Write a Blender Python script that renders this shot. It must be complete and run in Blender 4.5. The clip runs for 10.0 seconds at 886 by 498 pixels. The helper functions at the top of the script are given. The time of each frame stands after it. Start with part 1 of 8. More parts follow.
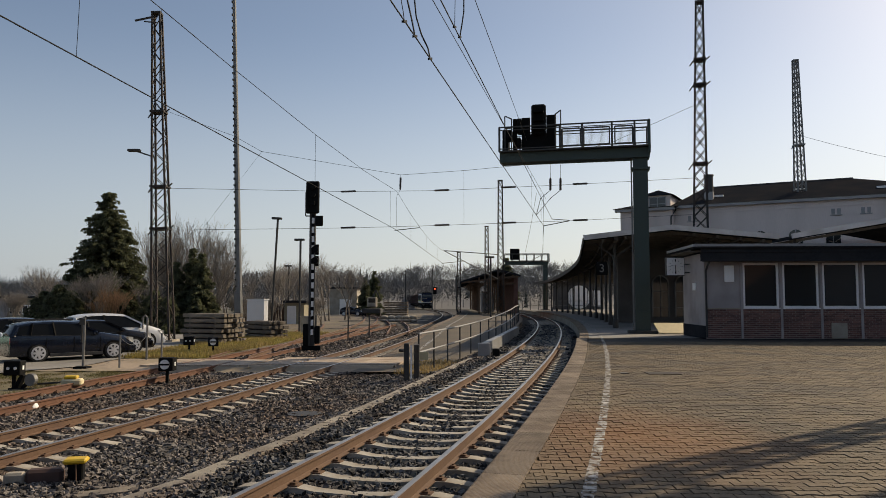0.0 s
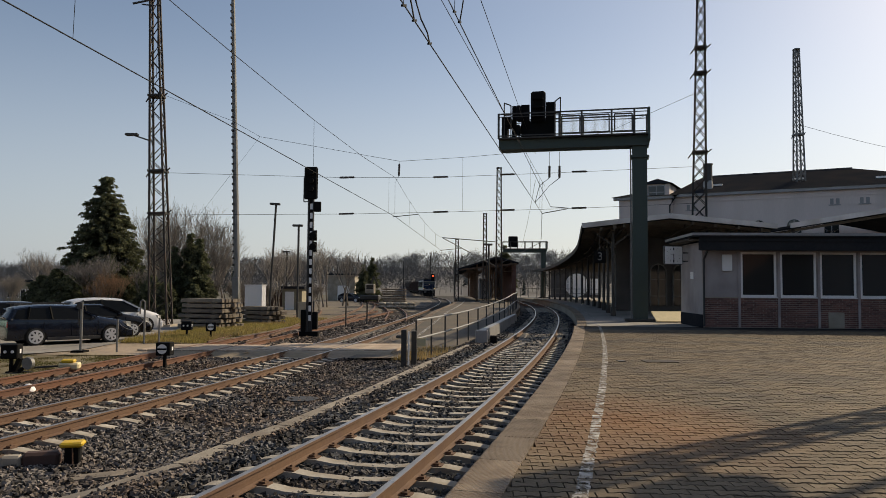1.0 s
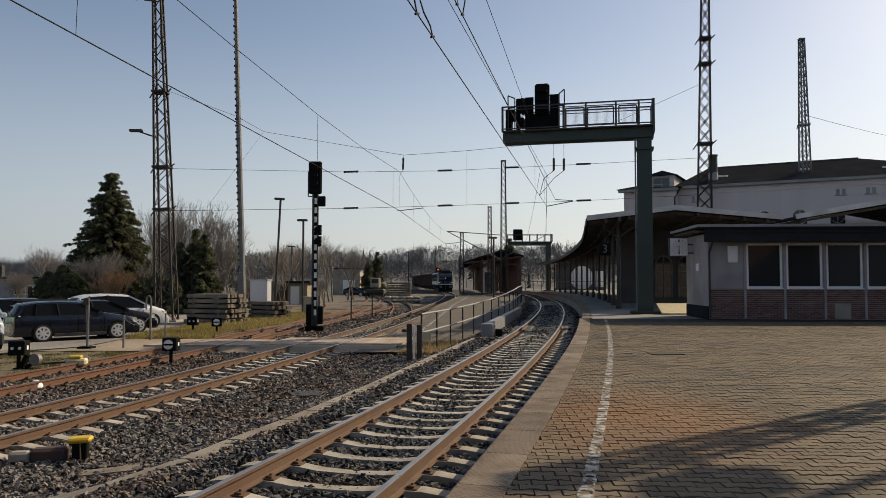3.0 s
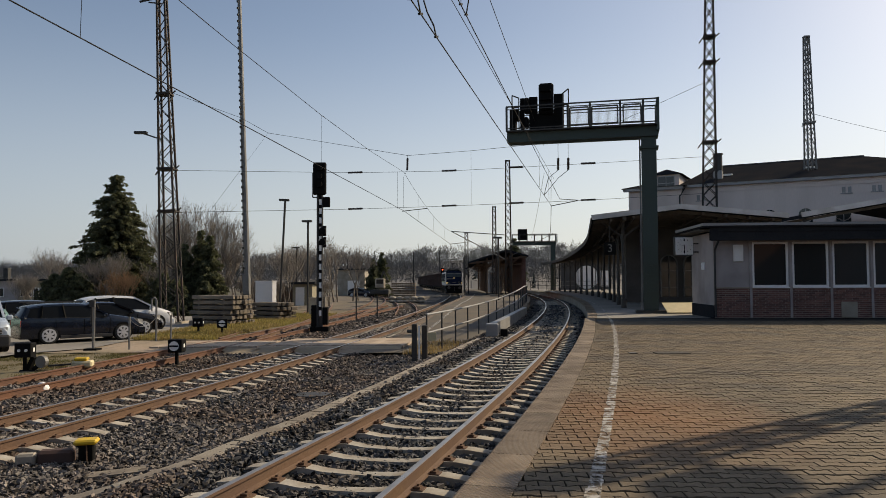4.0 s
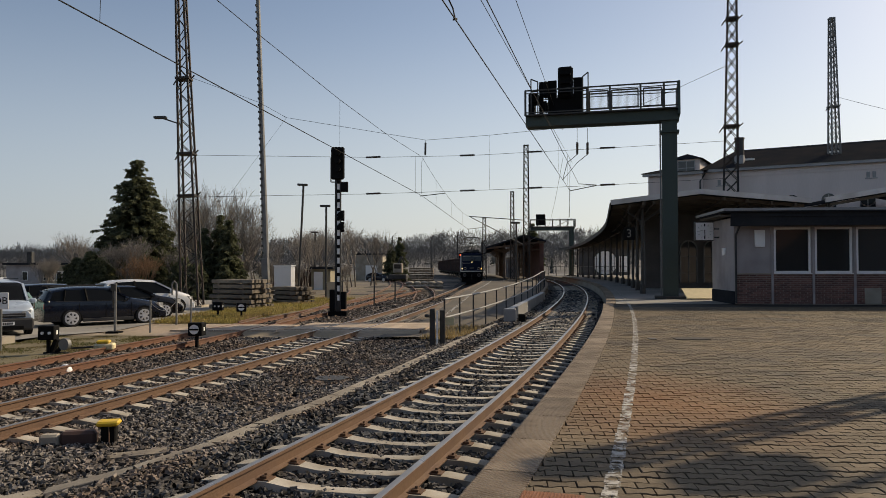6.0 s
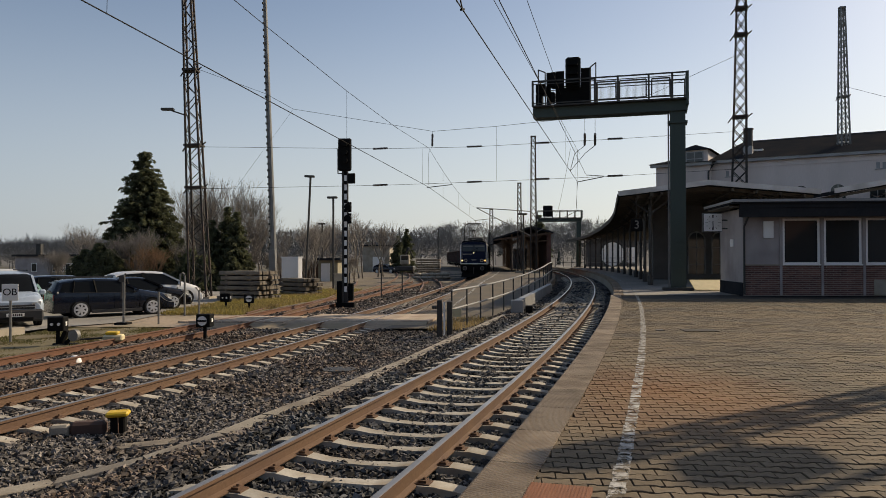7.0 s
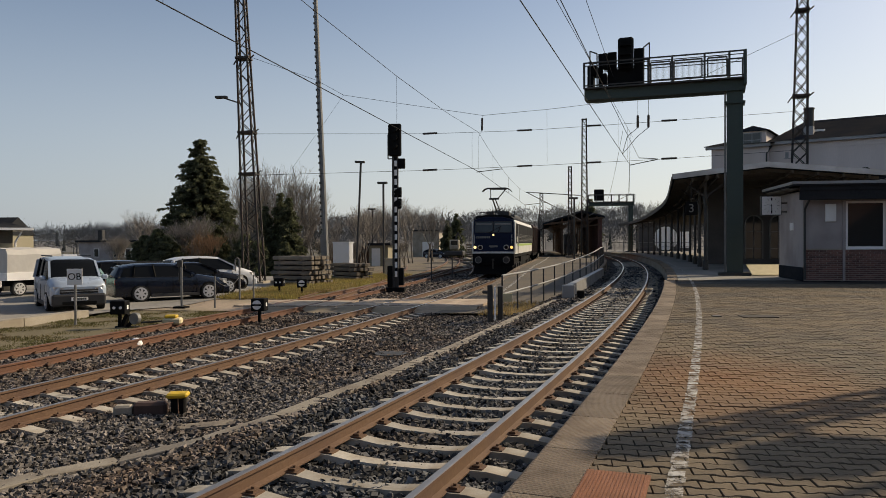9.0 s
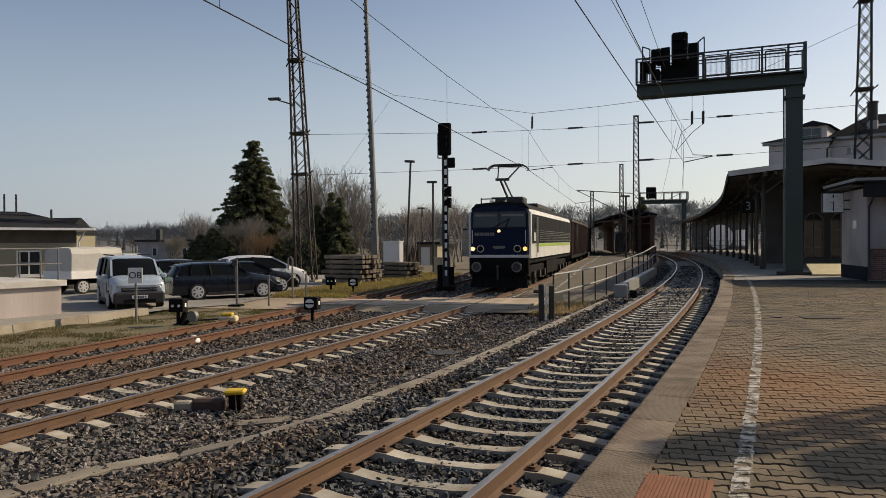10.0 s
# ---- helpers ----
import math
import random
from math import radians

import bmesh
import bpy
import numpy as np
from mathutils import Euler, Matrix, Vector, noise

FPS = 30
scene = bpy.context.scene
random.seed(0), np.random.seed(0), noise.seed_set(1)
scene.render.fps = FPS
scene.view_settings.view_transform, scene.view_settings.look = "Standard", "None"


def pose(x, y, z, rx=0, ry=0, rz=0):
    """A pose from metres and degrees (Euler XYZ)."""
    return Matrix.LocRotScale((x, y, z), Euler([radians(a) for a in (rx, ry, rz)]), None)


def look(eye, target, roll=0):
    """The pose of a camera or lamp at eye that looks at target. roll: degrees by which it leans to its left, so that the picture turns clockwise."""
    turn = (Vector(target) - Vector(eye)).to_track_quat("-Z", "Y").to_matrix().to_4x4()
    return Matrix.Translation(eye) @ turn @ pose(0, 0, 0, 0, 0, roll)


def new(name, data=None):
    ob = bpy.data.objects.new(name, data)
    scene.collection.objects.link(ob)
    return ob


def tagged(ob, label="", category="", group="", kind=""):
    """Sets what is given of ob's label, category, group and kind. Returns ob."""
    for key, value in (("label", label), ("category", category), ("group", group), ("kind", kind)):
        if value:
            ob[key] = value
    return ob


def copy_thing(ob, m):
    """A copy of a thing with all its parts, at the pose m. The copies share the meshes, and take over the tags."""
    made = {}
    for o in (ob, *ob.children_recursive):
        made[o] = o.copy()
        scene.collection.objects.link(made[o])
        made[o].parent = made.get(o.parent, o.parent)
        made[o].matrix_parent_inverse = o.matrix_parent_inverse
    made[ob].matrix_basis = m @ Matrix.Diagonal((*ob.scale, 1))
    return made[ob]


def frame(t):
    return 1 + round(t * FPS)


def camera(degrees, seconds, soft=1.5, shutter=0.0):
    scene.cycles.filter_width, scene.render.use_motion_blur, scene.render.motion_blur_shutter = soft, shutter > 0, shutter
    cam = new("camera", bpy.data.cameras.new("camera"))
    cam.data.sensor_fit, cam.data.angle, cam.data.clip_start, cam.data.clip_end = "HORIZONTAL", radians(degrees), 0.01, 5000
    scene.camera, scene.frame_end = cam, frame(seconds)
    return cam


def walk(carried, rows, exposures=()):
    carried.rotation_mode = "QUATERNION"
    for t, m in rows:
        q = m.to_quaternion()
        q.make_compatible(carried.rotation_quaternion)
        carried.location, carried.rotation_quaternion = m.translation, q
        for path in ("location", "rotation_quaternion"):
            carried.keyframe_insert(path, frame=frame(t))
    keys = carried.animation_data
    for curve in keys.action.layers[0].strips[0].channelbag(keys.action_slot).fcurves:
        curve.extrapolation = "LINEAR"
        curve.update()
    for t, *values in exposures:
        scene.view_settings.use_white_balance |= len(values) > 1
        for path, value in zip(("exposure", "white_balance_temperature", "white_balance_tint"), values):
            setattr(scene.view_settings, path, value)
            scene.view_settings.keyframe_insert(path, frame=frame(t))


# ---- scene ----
# The eye stands 1.5 m above the platform paving (z = 0); y runs ahead, x to the right.
cam = camera(61.7, 10.0, 0.5)
EYE = 1.5
ROWS = [
    (0.0, -0.002, -0.076, 0.007, -0.011, 3.928, -0.009),
    (0.5, -0.002, -0.049, -0.002, -0.186, 3.350, -0.291),
    (1.0, 0.002, -0.043, -0.003, -0.168, 2.933, -0.435),
    (1.5, 0.000, -0.031, -0.007, 0.064, 2.551, -0.445),
    (2.0, 0.005, -0.026, -0.000, -0.007, 2.488, -0.320),
    (2.5, 0.006, -0.034, -0.000, 0.042, 2.428, -0.185),
    (4.0, 0.003, -0.015, 0.002, 0.592, 2.453, 0.267),
    (4.5, 0.000, -0.000, 0.000, 0.872, 2.074, 0.103),
    (5.0, -0.001, 0.012, -0.005, 1.188, 1.932, 0.063),
    (5.5, -0.003, 0.024, -0.004, 1.460, 1.603, 0.120),
    (6.0, -0.011, 0.030, -0.007, 1.950, 1.307, 0.092),
    (7.5, -0.020, 0.051, -0.005, 3.102, 0.296, 0.187),
    (8.0, -0.027, 0.059, -0.007, 4.237, -0.042, 0.247),
    (8.5, -0.039, 0.076, -0.008, 5.299, -0.370, 0.188),
    (9.0, -0.052, 0.080, -0.008, 6.299, -0.510, 0.250),
    (9.5, -0.076, 0.088, -0.004, 7.940, -0.633, 0.409),
    (10.0, -0.105, 0.082, 0.003, 10.071, -0.583, 0.343),
]
walk(cam, [(t, pose(x, y, EYE + z, 90 + pitch, roll, yaw)) for t, x, y, z, yaw, pitch, roll in ROWS],
     exposures=[(0.0, 0.02, 8540, 10), (10.0, 0.02, 8540, 10)])

# ---- light ----
SUN_AZ, SUN_EL = 54.4, 33.0
sun_dir = Vector((math.sin(radians(SUN_AZ)) * math.cos(radians(SUN_EL)), math.cos(radians(SUN_AZ)) * math.cos(radians(SUN_EL)), math.sin(radians(SUN_EL))))
sun = new("sun", bpy.data.lights.new("sun", "SUN"))
sun.data.energy, sun.data.angle, sun.data.color = 3.95, radians(0.5), (1.0, 0.93, 0.82)
sun.matrix_world = look(sun_dir * 200, (0, 0, 0))
world = bpy.data.worlds.new("sky")
scene.world = world
world.use_nodes = True
wn = world.node_tree.nodes
sky = wn.new("ShaderNodeTexSky")
sky.sky_type, sky.sun_disc = "NISHITA", False
sky.sun_elevation, sky.sun_rotation = radians(SUN_EL), radians(SUN_AZ)
sky.air_density, sky.dust_density, sky.ozone_density, sky.altitude = 0.75, 1.1, 3.0, 300
wn["Background"].inputs["Strength"].default_value = 0.145
# thin spring haze that pales the sky evenly towards the horizon
wc, wz, wf, wm = wn.new("ShaderNodeTexCoord"), wn.new("ShaderNodeSeparateXYZ"), wn.new("ShaderNodeMapRange"), wn.new("ShaderNodeMix")
wf.interpolation_type = "SMOOTHSTEP"
for key, value in (("From Min", -0.04), ("From Max", 0.36), ("To Min", 0.85), ("To Max", 0.02)):
    wf.inputs[key].default_value = value
wm.data_type = "RGBA"
wl = world.node_tree.links
# the haze scatters more light on the sun's side
wd, wr, wh = wn.new("ShaderNodeVectorMath"), wn.new("ShaderNodeMapRange"), wn.new("ShaderNodeMix")
wd.operation = "DOT_PRODUCT"
wd.inputs[1].default_value = sun_dir
wr.inputs["From Min"].default_value, wr.inputs["From Max"].default_value = -0.1, 0.75
wh.data_type = "RGBA"
wh.inputs[6].default_value, wh.inputs[7].default_value = (2.2, 2.85, 4.1, 1), (4.35, 5.0, 5.95, 1)
wl.new(wc.outputs["Generated"], wd.inputs[0])
wl.new(wd.outputs["Value"], wr.inputs["Value"])
wl.new(wr.outputs[0], wh.inputs[0])
wl.new(wh.outputs[2], wm.inputs[7])
wl.new(wc.outputs["Generated"], wz.inputs[0])
wl.new(wz.outputs["Z"], wf.inputs["Value"])
wl.new(wf.outputs[0], wm.inputs[0])
wl.new(sky.outputs[0], wm.inputs[6])
wl.new(wm.outputs[2], wn["Background"].inputs["Color"])


# ---- materials ----
def material(name, color, rough=0.8, metal=0.0, var=0.25, grain=30.0, stain=2.0, bump=0.3, tint=None, island=0.0, each=0.0, spec=0.5, depth=0.01, streak=False):
    """A surface of one base colour with grain and stains at two scales, and relief."""
    m = bpy.data.materials.new(name)
    m.use_nodes = True
    nt, n = m.node_tree, m.node_tree.nodes
    bsdf = n["Principled BSDF"]
    geo = n.new("ShaderNodeTexCoord")
    src = geo.outputs["Object"]
    if streak:
        mp = n.new("ShaderNodeMapping")
        mp.inputs["Scale"].default_value = (1, 1, 0.12)
        nt.links.new(src, mp.inputs["Vector"])
        src = mp.outputs[0]
    fine, coarse = n.new("ShaderNodeTexNoise"), n.new("ShaderNodeTexNoise")
    for node, scale, detail in ((fine, grain, 4), (coarse, stain, 5)):
        node.inputs["Scale"].default_value, node.inputs["Detail"].default_value = scale, detail
        nt.links.new(src, node.inputs["Vector"])
    dark = [c * (1 - var) for c in color]
    light = [min(1, c * (1 + var)) for c in color]
    ramp = n.new("ShaderNodeMix")
    ramp.data_type = "RGBA"
    ramp.inputs[6].default_value, ramp.inputs[7].default_value = (*dark, 1), (*light, 1)
    nt.links.new(fine.outputs["Fac"], ramp.inputs[0])
    last = ramp.outputs[2]
    fade = n.new("ShaderNodeMapRange")
    fade.inputs["From Min"].default_value, fade.inputs["From Max"].default_value = 0.42, 0.68
    nt.links.new(coarse.outputs["Fac"], fade.inputs["Value"])
    mix = n.new("ShaderNodeMix")
    mix.data_type = "RGBA"
    mix.inputs[7].default_value = (*(tint or [c * (1 - 0.8 * var) for c in color]), 1)
    nt.links.new(fade.outputs[0], mix.inputs[0])
    nt.links.new(last, mix.inputs[6])
    last = mix.outputs[2]
    if island or each:
        hsv = n.new("ShaderNodeHueSaturation")
        rnd = n.new("ShaderNodeNewGeometry").outputs["Random Per Island"] if island else n.new("ShaderNodeObjectInfo").outputs["Random"]
        mr = n.new("ShaderNodeMapRange")
        amount = island or each
        mr.inputs["To Min"].default_value, mr.inputs["To Max"].default_value = 1 - amount, 1 + amount
        nt.links.new(rnd, mr.inputs["Value"])
        nt.links.new(mr.outputs[0], hsv.inputs["Value"])
        nt.links.new(last, hsv.inputs["Color"])
        last = hsv.outputs["Color"]
    nt.links.new(last, bsdf.inputs["Base Color"])
    rr = n.new("ShaderNodeMapRange")
    rr.inputs["To Min"].default_value, rr.inputs["To Max"].default_value = max(0.02, rough - 0.12), min(1, rough + 0.12)
    nt.links.new(coarse.outputs["Fac"], rr.inputs["Value"])
    nt.links.new(rr.outputs[0], bsdf.inputs["Roughness"])
    bsdf.inputs["Metallic"].default_value = metal
    bsdf.inputs["Specular IOR Level"].default_value = spec
    if bump:
        b = n.new("ShaderNodeBump")
        b.inputs["Strength"].default_value, b.inputs["Distance"].default_value = bump, depth
        nt.links.new(fine.outputs["Fac"], b.inputs["Height"])
        nt.links.new(b.outputs[0], bsdf.inputs["Normal"])
    return m


def glowing(name, color, strength):
    m = material(name, color, 0.2, var=0.05, bump=0)
    b = m.node_tree.nodes["Principled BSDF"]
    b.inputs["Emission Color"].default_value, b.inputs["Emission Strength"].default_value = (*color, 1), strength
    return m


STONE = material("ballast_stone", (0.138, 0.124, 0.113), 0.85, var=0.4, grain=22, stain=0.5, tint=(0.13, 0.093, 0.07), island=0.9, bump=0.4, spec=0.3)
STONE_DARK = material("track_ballast_stone", (0.088, 0.09, 0.092), 0.85, var=0.4, grain=22, stain=0.5, tint=(0.07, 0.058, 0.05), island=0.9, bump=0.4, spec=0.3)
# Near-black base puts the shade of gaps between stones into the bed.
BED = material("shaded_ballast_bed", (0.014, 0.012, 0.011), 0.95, var=0.6, grain=18, stain=0.7, bump=1.0, depth=0.04, tint=(0.036, 0.03, 0.025))
EARTH = material("dry_earth", (0.35, 0.27, 0.2), 0.95, var=0.35, grain=6, stain=0.35, bump=0.6, depth=0.03, tint=(0.26, 0.215, 0.14))
YARD = material("yard_cinder", (0.12, 0.098, 0.078), 0.95, var=0.5, grain=5, stain=0.25, bump=0.8, depth=0.05, tint=(0.19, 0.155, 0.1))
GRASSY = material("grass_soil", (0.145, 0.12, 0.065), 0.95, var=0.4, grain=9, stain=0.5, bump=0.8, depth=0.04, tint=(0.15, 0.12, 0.07))
BLADE = material("grass_blade", (0.3, 0.25, 0.08), 0.8, var=0.3, grain=3, stain=0.4, bump=0, tint=(0.3, 0.22, 0.1), island=0.45)
MOSS = material("mossy_grass", (0.115, 0.11, 0.042), 0.85, var=0.3, grain=3, stain=0.6, bump=0, tint=(0.18, 0.135, 0.07), island=0.45)
DRY = material("dry_grass", (0.36, 0.26, 0.12), 0.85, var=0.3, grain=3, stain=1, bump=0, island=0.35)
ASPHALT = material("asphalt", (0.29, 0.275, 0.255), 0.9, var=0.25, grain=60, stain=0.3, bump=0.3, spec=0.1)
RAMPTOP = material("ramp_surface", (0.13, 0.118, 0.104), 0.9, var=0.3, grain=40, stain=0.5, bump=0.4, tint=(0.17, 0.145, 0.115), spec=0.1)
FARLAND = material("far_land", (0.1, 0.09, 0.06), 1.0, var=0.3, grain=0.05, stain=0.01, bump=0)
RUST = material("rusty_rail", (0.135, 0.074, 0.042), 0.8, var=0.3, grain=25, stain=1.5, bump=0.3, tint=(0.11, 0.06, 0.04))
REDRUST = material("red_rust", (0.15, 0.066, 0.036), 0.85, var=0.3, grain=25, stain=1.5, bump=0.3, tint=(0.12, 0.06, 0.04))
POLISHED = material("polished_rail_head", (0.42, 0.36, 0.31), 0.32, 0.85, var=0.2, grain=30, stain=2, bump=0.05)
DULLHEAD = material("dull_rail_head", (0.21, 0.11, 0.075), 0.55, 0.3, var=0.25, grain=30, stain=2, bump=0.1)
CONC = material("sleeper_concrete", (0.4, 0.37, 0.32), 0.85, var=0.2, grain=35, stain=3, each=0.18, tint=(0.3, 0.25, 0.19))
BOARDS = material("crossing_boards", (0.44, 0.345, 0.26), 0.9, var=0.25, grain=30, stain=1.5, bump=0.4, tint=(0.32, 0.24, 0.175), each=0.15)
DUCT = material("duct_concrete", (0.29, 0.255, 0.205), 0.9, var=0.25, grain=40, stain=1.6, bump=0.5, tint=(0.19, 0.155, 0.12), each=0.15)
WOODSL = material("sleeper_wood", (0.12, 0.09, 0.065), 0.9, var=0.4, grain=20, stain=2, each=0.25)
KERB = material("kerb_concrete", (0.36, 0.32, 0.26), 0.9, var=0.2, grain=40, stain=1.2, tint=(0.25, 0.21, 0.16))
SLAB = material("edge_slab", (0.32, 0.24, 0.17), 0.85, var=0.25, grain=45, stain=2.2, bump=0.6, tint=(0.17, 0.12, 0.082), each=0.22)
PAVER = material("paver", (0.15, 0.112, 0.072), 0.85, var=0.35, grain=30, stain=0.6, bump=0.5, tint=(0.1, 0.085, 0.066), island=0.2, spec=0.25)
PAVERP = material("paver_piece", (0.15, 0.112, 0.072), 0.85, var=0.35, grain=30, stain=0.6, bump=0.5, tint=(0.1, 0.085, 0.066), each=0.2, spec=0.25)
JOINT = material("joint_sand", (0.035, 0.029, 0.023), 0.95, var=0.3, grain=30, stain=1, bump=0.5)
WHITE = material("worn_white_paint", (0.46, 0.45, 0.42), 0.7, var=0.2, grain=25, stain=5, bump=0.2, tint=(0.24, 0.21, 0.18), island=0.15)
GREEN = material("green_steel", (0.032, 0.052, 0.044), 0.55, 0.1, var=0.2, grain=10, stain=1.0, bump=0.1, tint=(0.035, 0.055, 0.05))
DARKST = material("dark_steel", (0.055, 0.053, 0.05), 0.6, 0.3, var=0.3, grain=20, stain=2, bump=0.1)
GALV = material("weathered_galvanised", (0.2, 0.2, 0.195), 0.6, 0.5, var=0.25, grain=20, stain=2, bump=0.1)
MASTST = material("mast_steel", (0.035, 0.031, 0.028), 0.7, 0.3, var=0.3, grain=12, stain=1.5, bump=0.1, tint=(0.07, 0.045, 0.032))
BLACK = material("black_paint", (0.008, 0.008, 0.008), 0.75, var=0.3, grain=10, stain=1, bump=0.05, spec=0.1)
CABLE = material("wire", (0.022, 0.022, 0.022), 0.8, 0.0, var=0.2, bump=0, spec=0.1)
PORCEL = material("brown_insulator", (0.045, 0.025, 0.02), 0.3, var=0.2, bump=0)
PLASTER = material("grey_plaster", (0.39, 0.35, 0.34), 0.9, var=0.1, grain=40, stain=0.8, bump=0.3, tint=(0.27, 0.24, 0.23))
PALE = material("pale_plaster", (0.7, 0.6, 0.56), 0.9, var=0.1, grain=20, stain=0.4, bump=0.2, tint=(0.58, 0.5, 0.46), streak=True)
DOCKWALL = material("dock_plaster", (0.48, 0.42, 0.4), 0.9, var=0.15, grain=15, stain=0.9, bump=0.3, tint=(0.36, 0.31, 0.29), streak=True)
DECK = material("pale_deck_concrete", (0.6, 0.58, 0.55), 0.85, var=0.12, grain=25, stain=1.2, bump=0.3, tint=(0.45, 0.43, 0.4))
OCHRE = material("ochre_plaster", (0.28, 0.25, 0.18), 0.9, var=0.12, grain=20, stain=0.5, bump=0.2, tint=(0.27, 0.24, 0.17))
BRICK = material("red_brick", (0.18, 0.088, 0.07), 0.85, var=0.25, grain=25, stain=1, bump=0.3, island=0.35)
MORTAR = material("mortar", (0.33, 0.29, 0.26), 0.95, var=0.2, grain=40, bump=0.3)
FRAME = material("white_window_frame", (0.84, 0.83, 0.81), 0.5, var=0.06, bump=0.05)
ROOF = material("roof_felt", (0.03, 0.032, 0.036), 0.9, var=0.3, grain=12, stain=0.8, bump=0.3, tint=(0.04, 0.041, 0.044), spec=0.0)
SLATE = material("roof_slate", (0.024, 0.026, 0.03), 0.95, var=0.35, grain=9, stain=0.5, bump=0.4, depth=0.03, tint=(0.035, 0.033, 0.034), spec=0.0)
GABLE = material("pale_gable_paint", (0.6, 0.6, 0.6), 0.7, var=0.12, grain=8, stain=0.8, bump=0.1, tint=(0.42, 0.41, 0.4))
ZINC = material("zinc_trim", (0.3, 0.3, 0.3), 0.5, 0.4, var=0.15, grain=8, stain=1, bump=0.1)
WOOD = material("old_brown_timber", (0.11, 0.065, 0.04), 0.85, var=0.35, grain=15, stain=2, bump=0.3, streak=True)
WOODIN = material("canopy_boards", (0.1, 0.085, 0.065), 0.85, var=0.3, grain=10, stain=1.5, bump=0.2)
YELLOW = material("yellow_paint", (0.65, 0.42, 0.03), 0.55, var=0.15, grain=20, stain=4, bump=0.1, tint=(0.45, 0.3, 0.06))
BUFF = material("pale_buff_paint", (0.68, 0.58, 0.36), 0.7, var=0.1, grain=20, stain=4, bump=0.1)
NAVY = material("navy_paint", (0.0035, 0.0095, 0.032), 0.4, var=0.12, grain=4, stain=0.6, bump=0.03, spec=0.12)
LOCOWHITE = material("loco_white", (0.68, 0.68, 0.66), 0.45, var=0.08, grain=6, stain=0.8, bump=0.03, tint=(0.55, 0.53, 0.5))
LIME = material("lime_stripe", (0.36, 0.52, 0.1), 0.45, var=0.1, bump=0.03)
SIDEDARK = material("loco_dark_side", (0.014, 0.015, 0.017), 0.75, var=0.25, grain=6, stain=1, bump=0.1, spec=0.08)
SIDEGREY = material("loco_side_grey", (0.04, 0.04, 0.042), 0.5, var=0.2, grain=6, stain=1, bump=0.1)
WAGON = material("wagon_brown", (0.085, 0.045, 0.035), 0.8, var=0.35, grain=8, stain=0.7, bump=0.2, tint=(0.06, 0.045, 0.04), streak=True)
LAMP_ON = glowing("lit_lamp", (1.0, 0.78, 0.42), 1.3)
LAMP_WARM = glowing("lit_lamp_warm", (1.0, 0.58, 0.2), 1.3)
RED_ON = glowing("red_signal_light", (1.0, 0.12, 0.05), 3.0)
RIM = material("silver_wheel_trim", (0.58, 0.58, 0.59), 0.4, 0.1, var=0.06, bump=0)
TYRE = material("tyre_rubber", (0.022, 0.022, 0.022), 0.9, var=0.2, bump=0.1)
CHROME = material("alloy", (0.5, 0.5, 0.5), 0.35, 0.8, var=0.1, bump=0)
CARBLUE = material("dark_blue_car_paint", (0.004, 0.0085, 0.02), 0.25, 0.0, var=0.05, bump=0, spec=0.3)
CARBLACK = material("black_car_paint", (0.006, 0.006, 0.008), 0.2, 0.0, var=0.05, bump=0, spec=0.15)
CARSILVER = material("silver_car_paint", (0.5, 0.51, 0.525), 0.3, 0.3, var=0.05, bump=0)
CARTEAL = material("pale_teal_car_paint", (0.25, 0.42, 0.42), 0.3, 0.2, var=0.05, bump=0)
PLASTIC = material("black_plastic", (0.02, 0.02, 0.022), 0.6, var=0.1, bump=0.05)
CANVAS = material("pale_tarpaulin", (0.5, 0.48, 0.45), 0.8, var=0.08, grain=5, stain=1.5, bump=0.3, depth=0.03)
NEEDLE = material("spruce_needles", (0.11, 0.12, 0.065), 0.85, var=0.4, grain=2, stain=0.5, bump=0, island=0.5)
BARK = material("bark", (0.18, 0.15, 0.12), 0.95, var=0.3, grain=12, stain=1.5, bump=0.4)
TWIG = material("twigs", (0.26, 0.23, 0.2), 0.95, var=0.3, grain=2, stain=0.3, bump=0, island=0.35)
RUSSET = material("russet_hedge", (0.3, 0.18, 0.1), 0.9, var=0.4, grain=3, stain=0.6, bump=0, island=0.4)
# Far wood's grey, low-contrast base has the distance haze put into it.
FARWOOD = material("far_hazed_wood", (0.135, 0.13, 0.128), 1.0, var=0.2, grain=0.4, stain=0.03, bump=0, island=0.15, tint=(0.16, 0.155, 0.15))
FARGREEN = material("far_spruces", (0.075, 0.085, 0.075), 1.0, var=0.3, grain=0.4, stain=0.03, bump=0, island=0.3)
FARHILL = material("far_hill", (0.15, 0.145, 0.138), 1.0, var=0.25, grain=0.08, stain=0.01, bump=0)
PLATE_R = material("rusty_plate", (0.25, 0.1, 0.05), 0.75, 0.2, var=0.25, grain=60, stain=3, bump=0.3)
# Stone base darkened, which stands in for deeper shade under the canopy.
HALLSTONE = material("hall_stone_darkened", (0.1, 0.094, 0.09), 0.9, var=0.2, grain=12, stain=0.9, bump=0.3)
# Bluish base puts the sky reflected in the windscreen into its colour.
SCREEN = material("windscreen_sky_tone", (0.05, 0.062, 0.07), 0.12, var=0.1, bump=0, spec=0.25)
CARGLASS = material("dark_car_glass", (0.008, 0.009, 0.01), 0.08, var=0.1, bump=0, spec=0.12)
CARVAN = material("pale_blue_van_paint", (0.36, 0.43, 0.52), 0.3, 0.1, var=0.04, bump=0)
CARWHITE = material("white_car_paint", (0.66, 0.67, 0.69), 0.25, 0.0, var=0.04, bump=0)
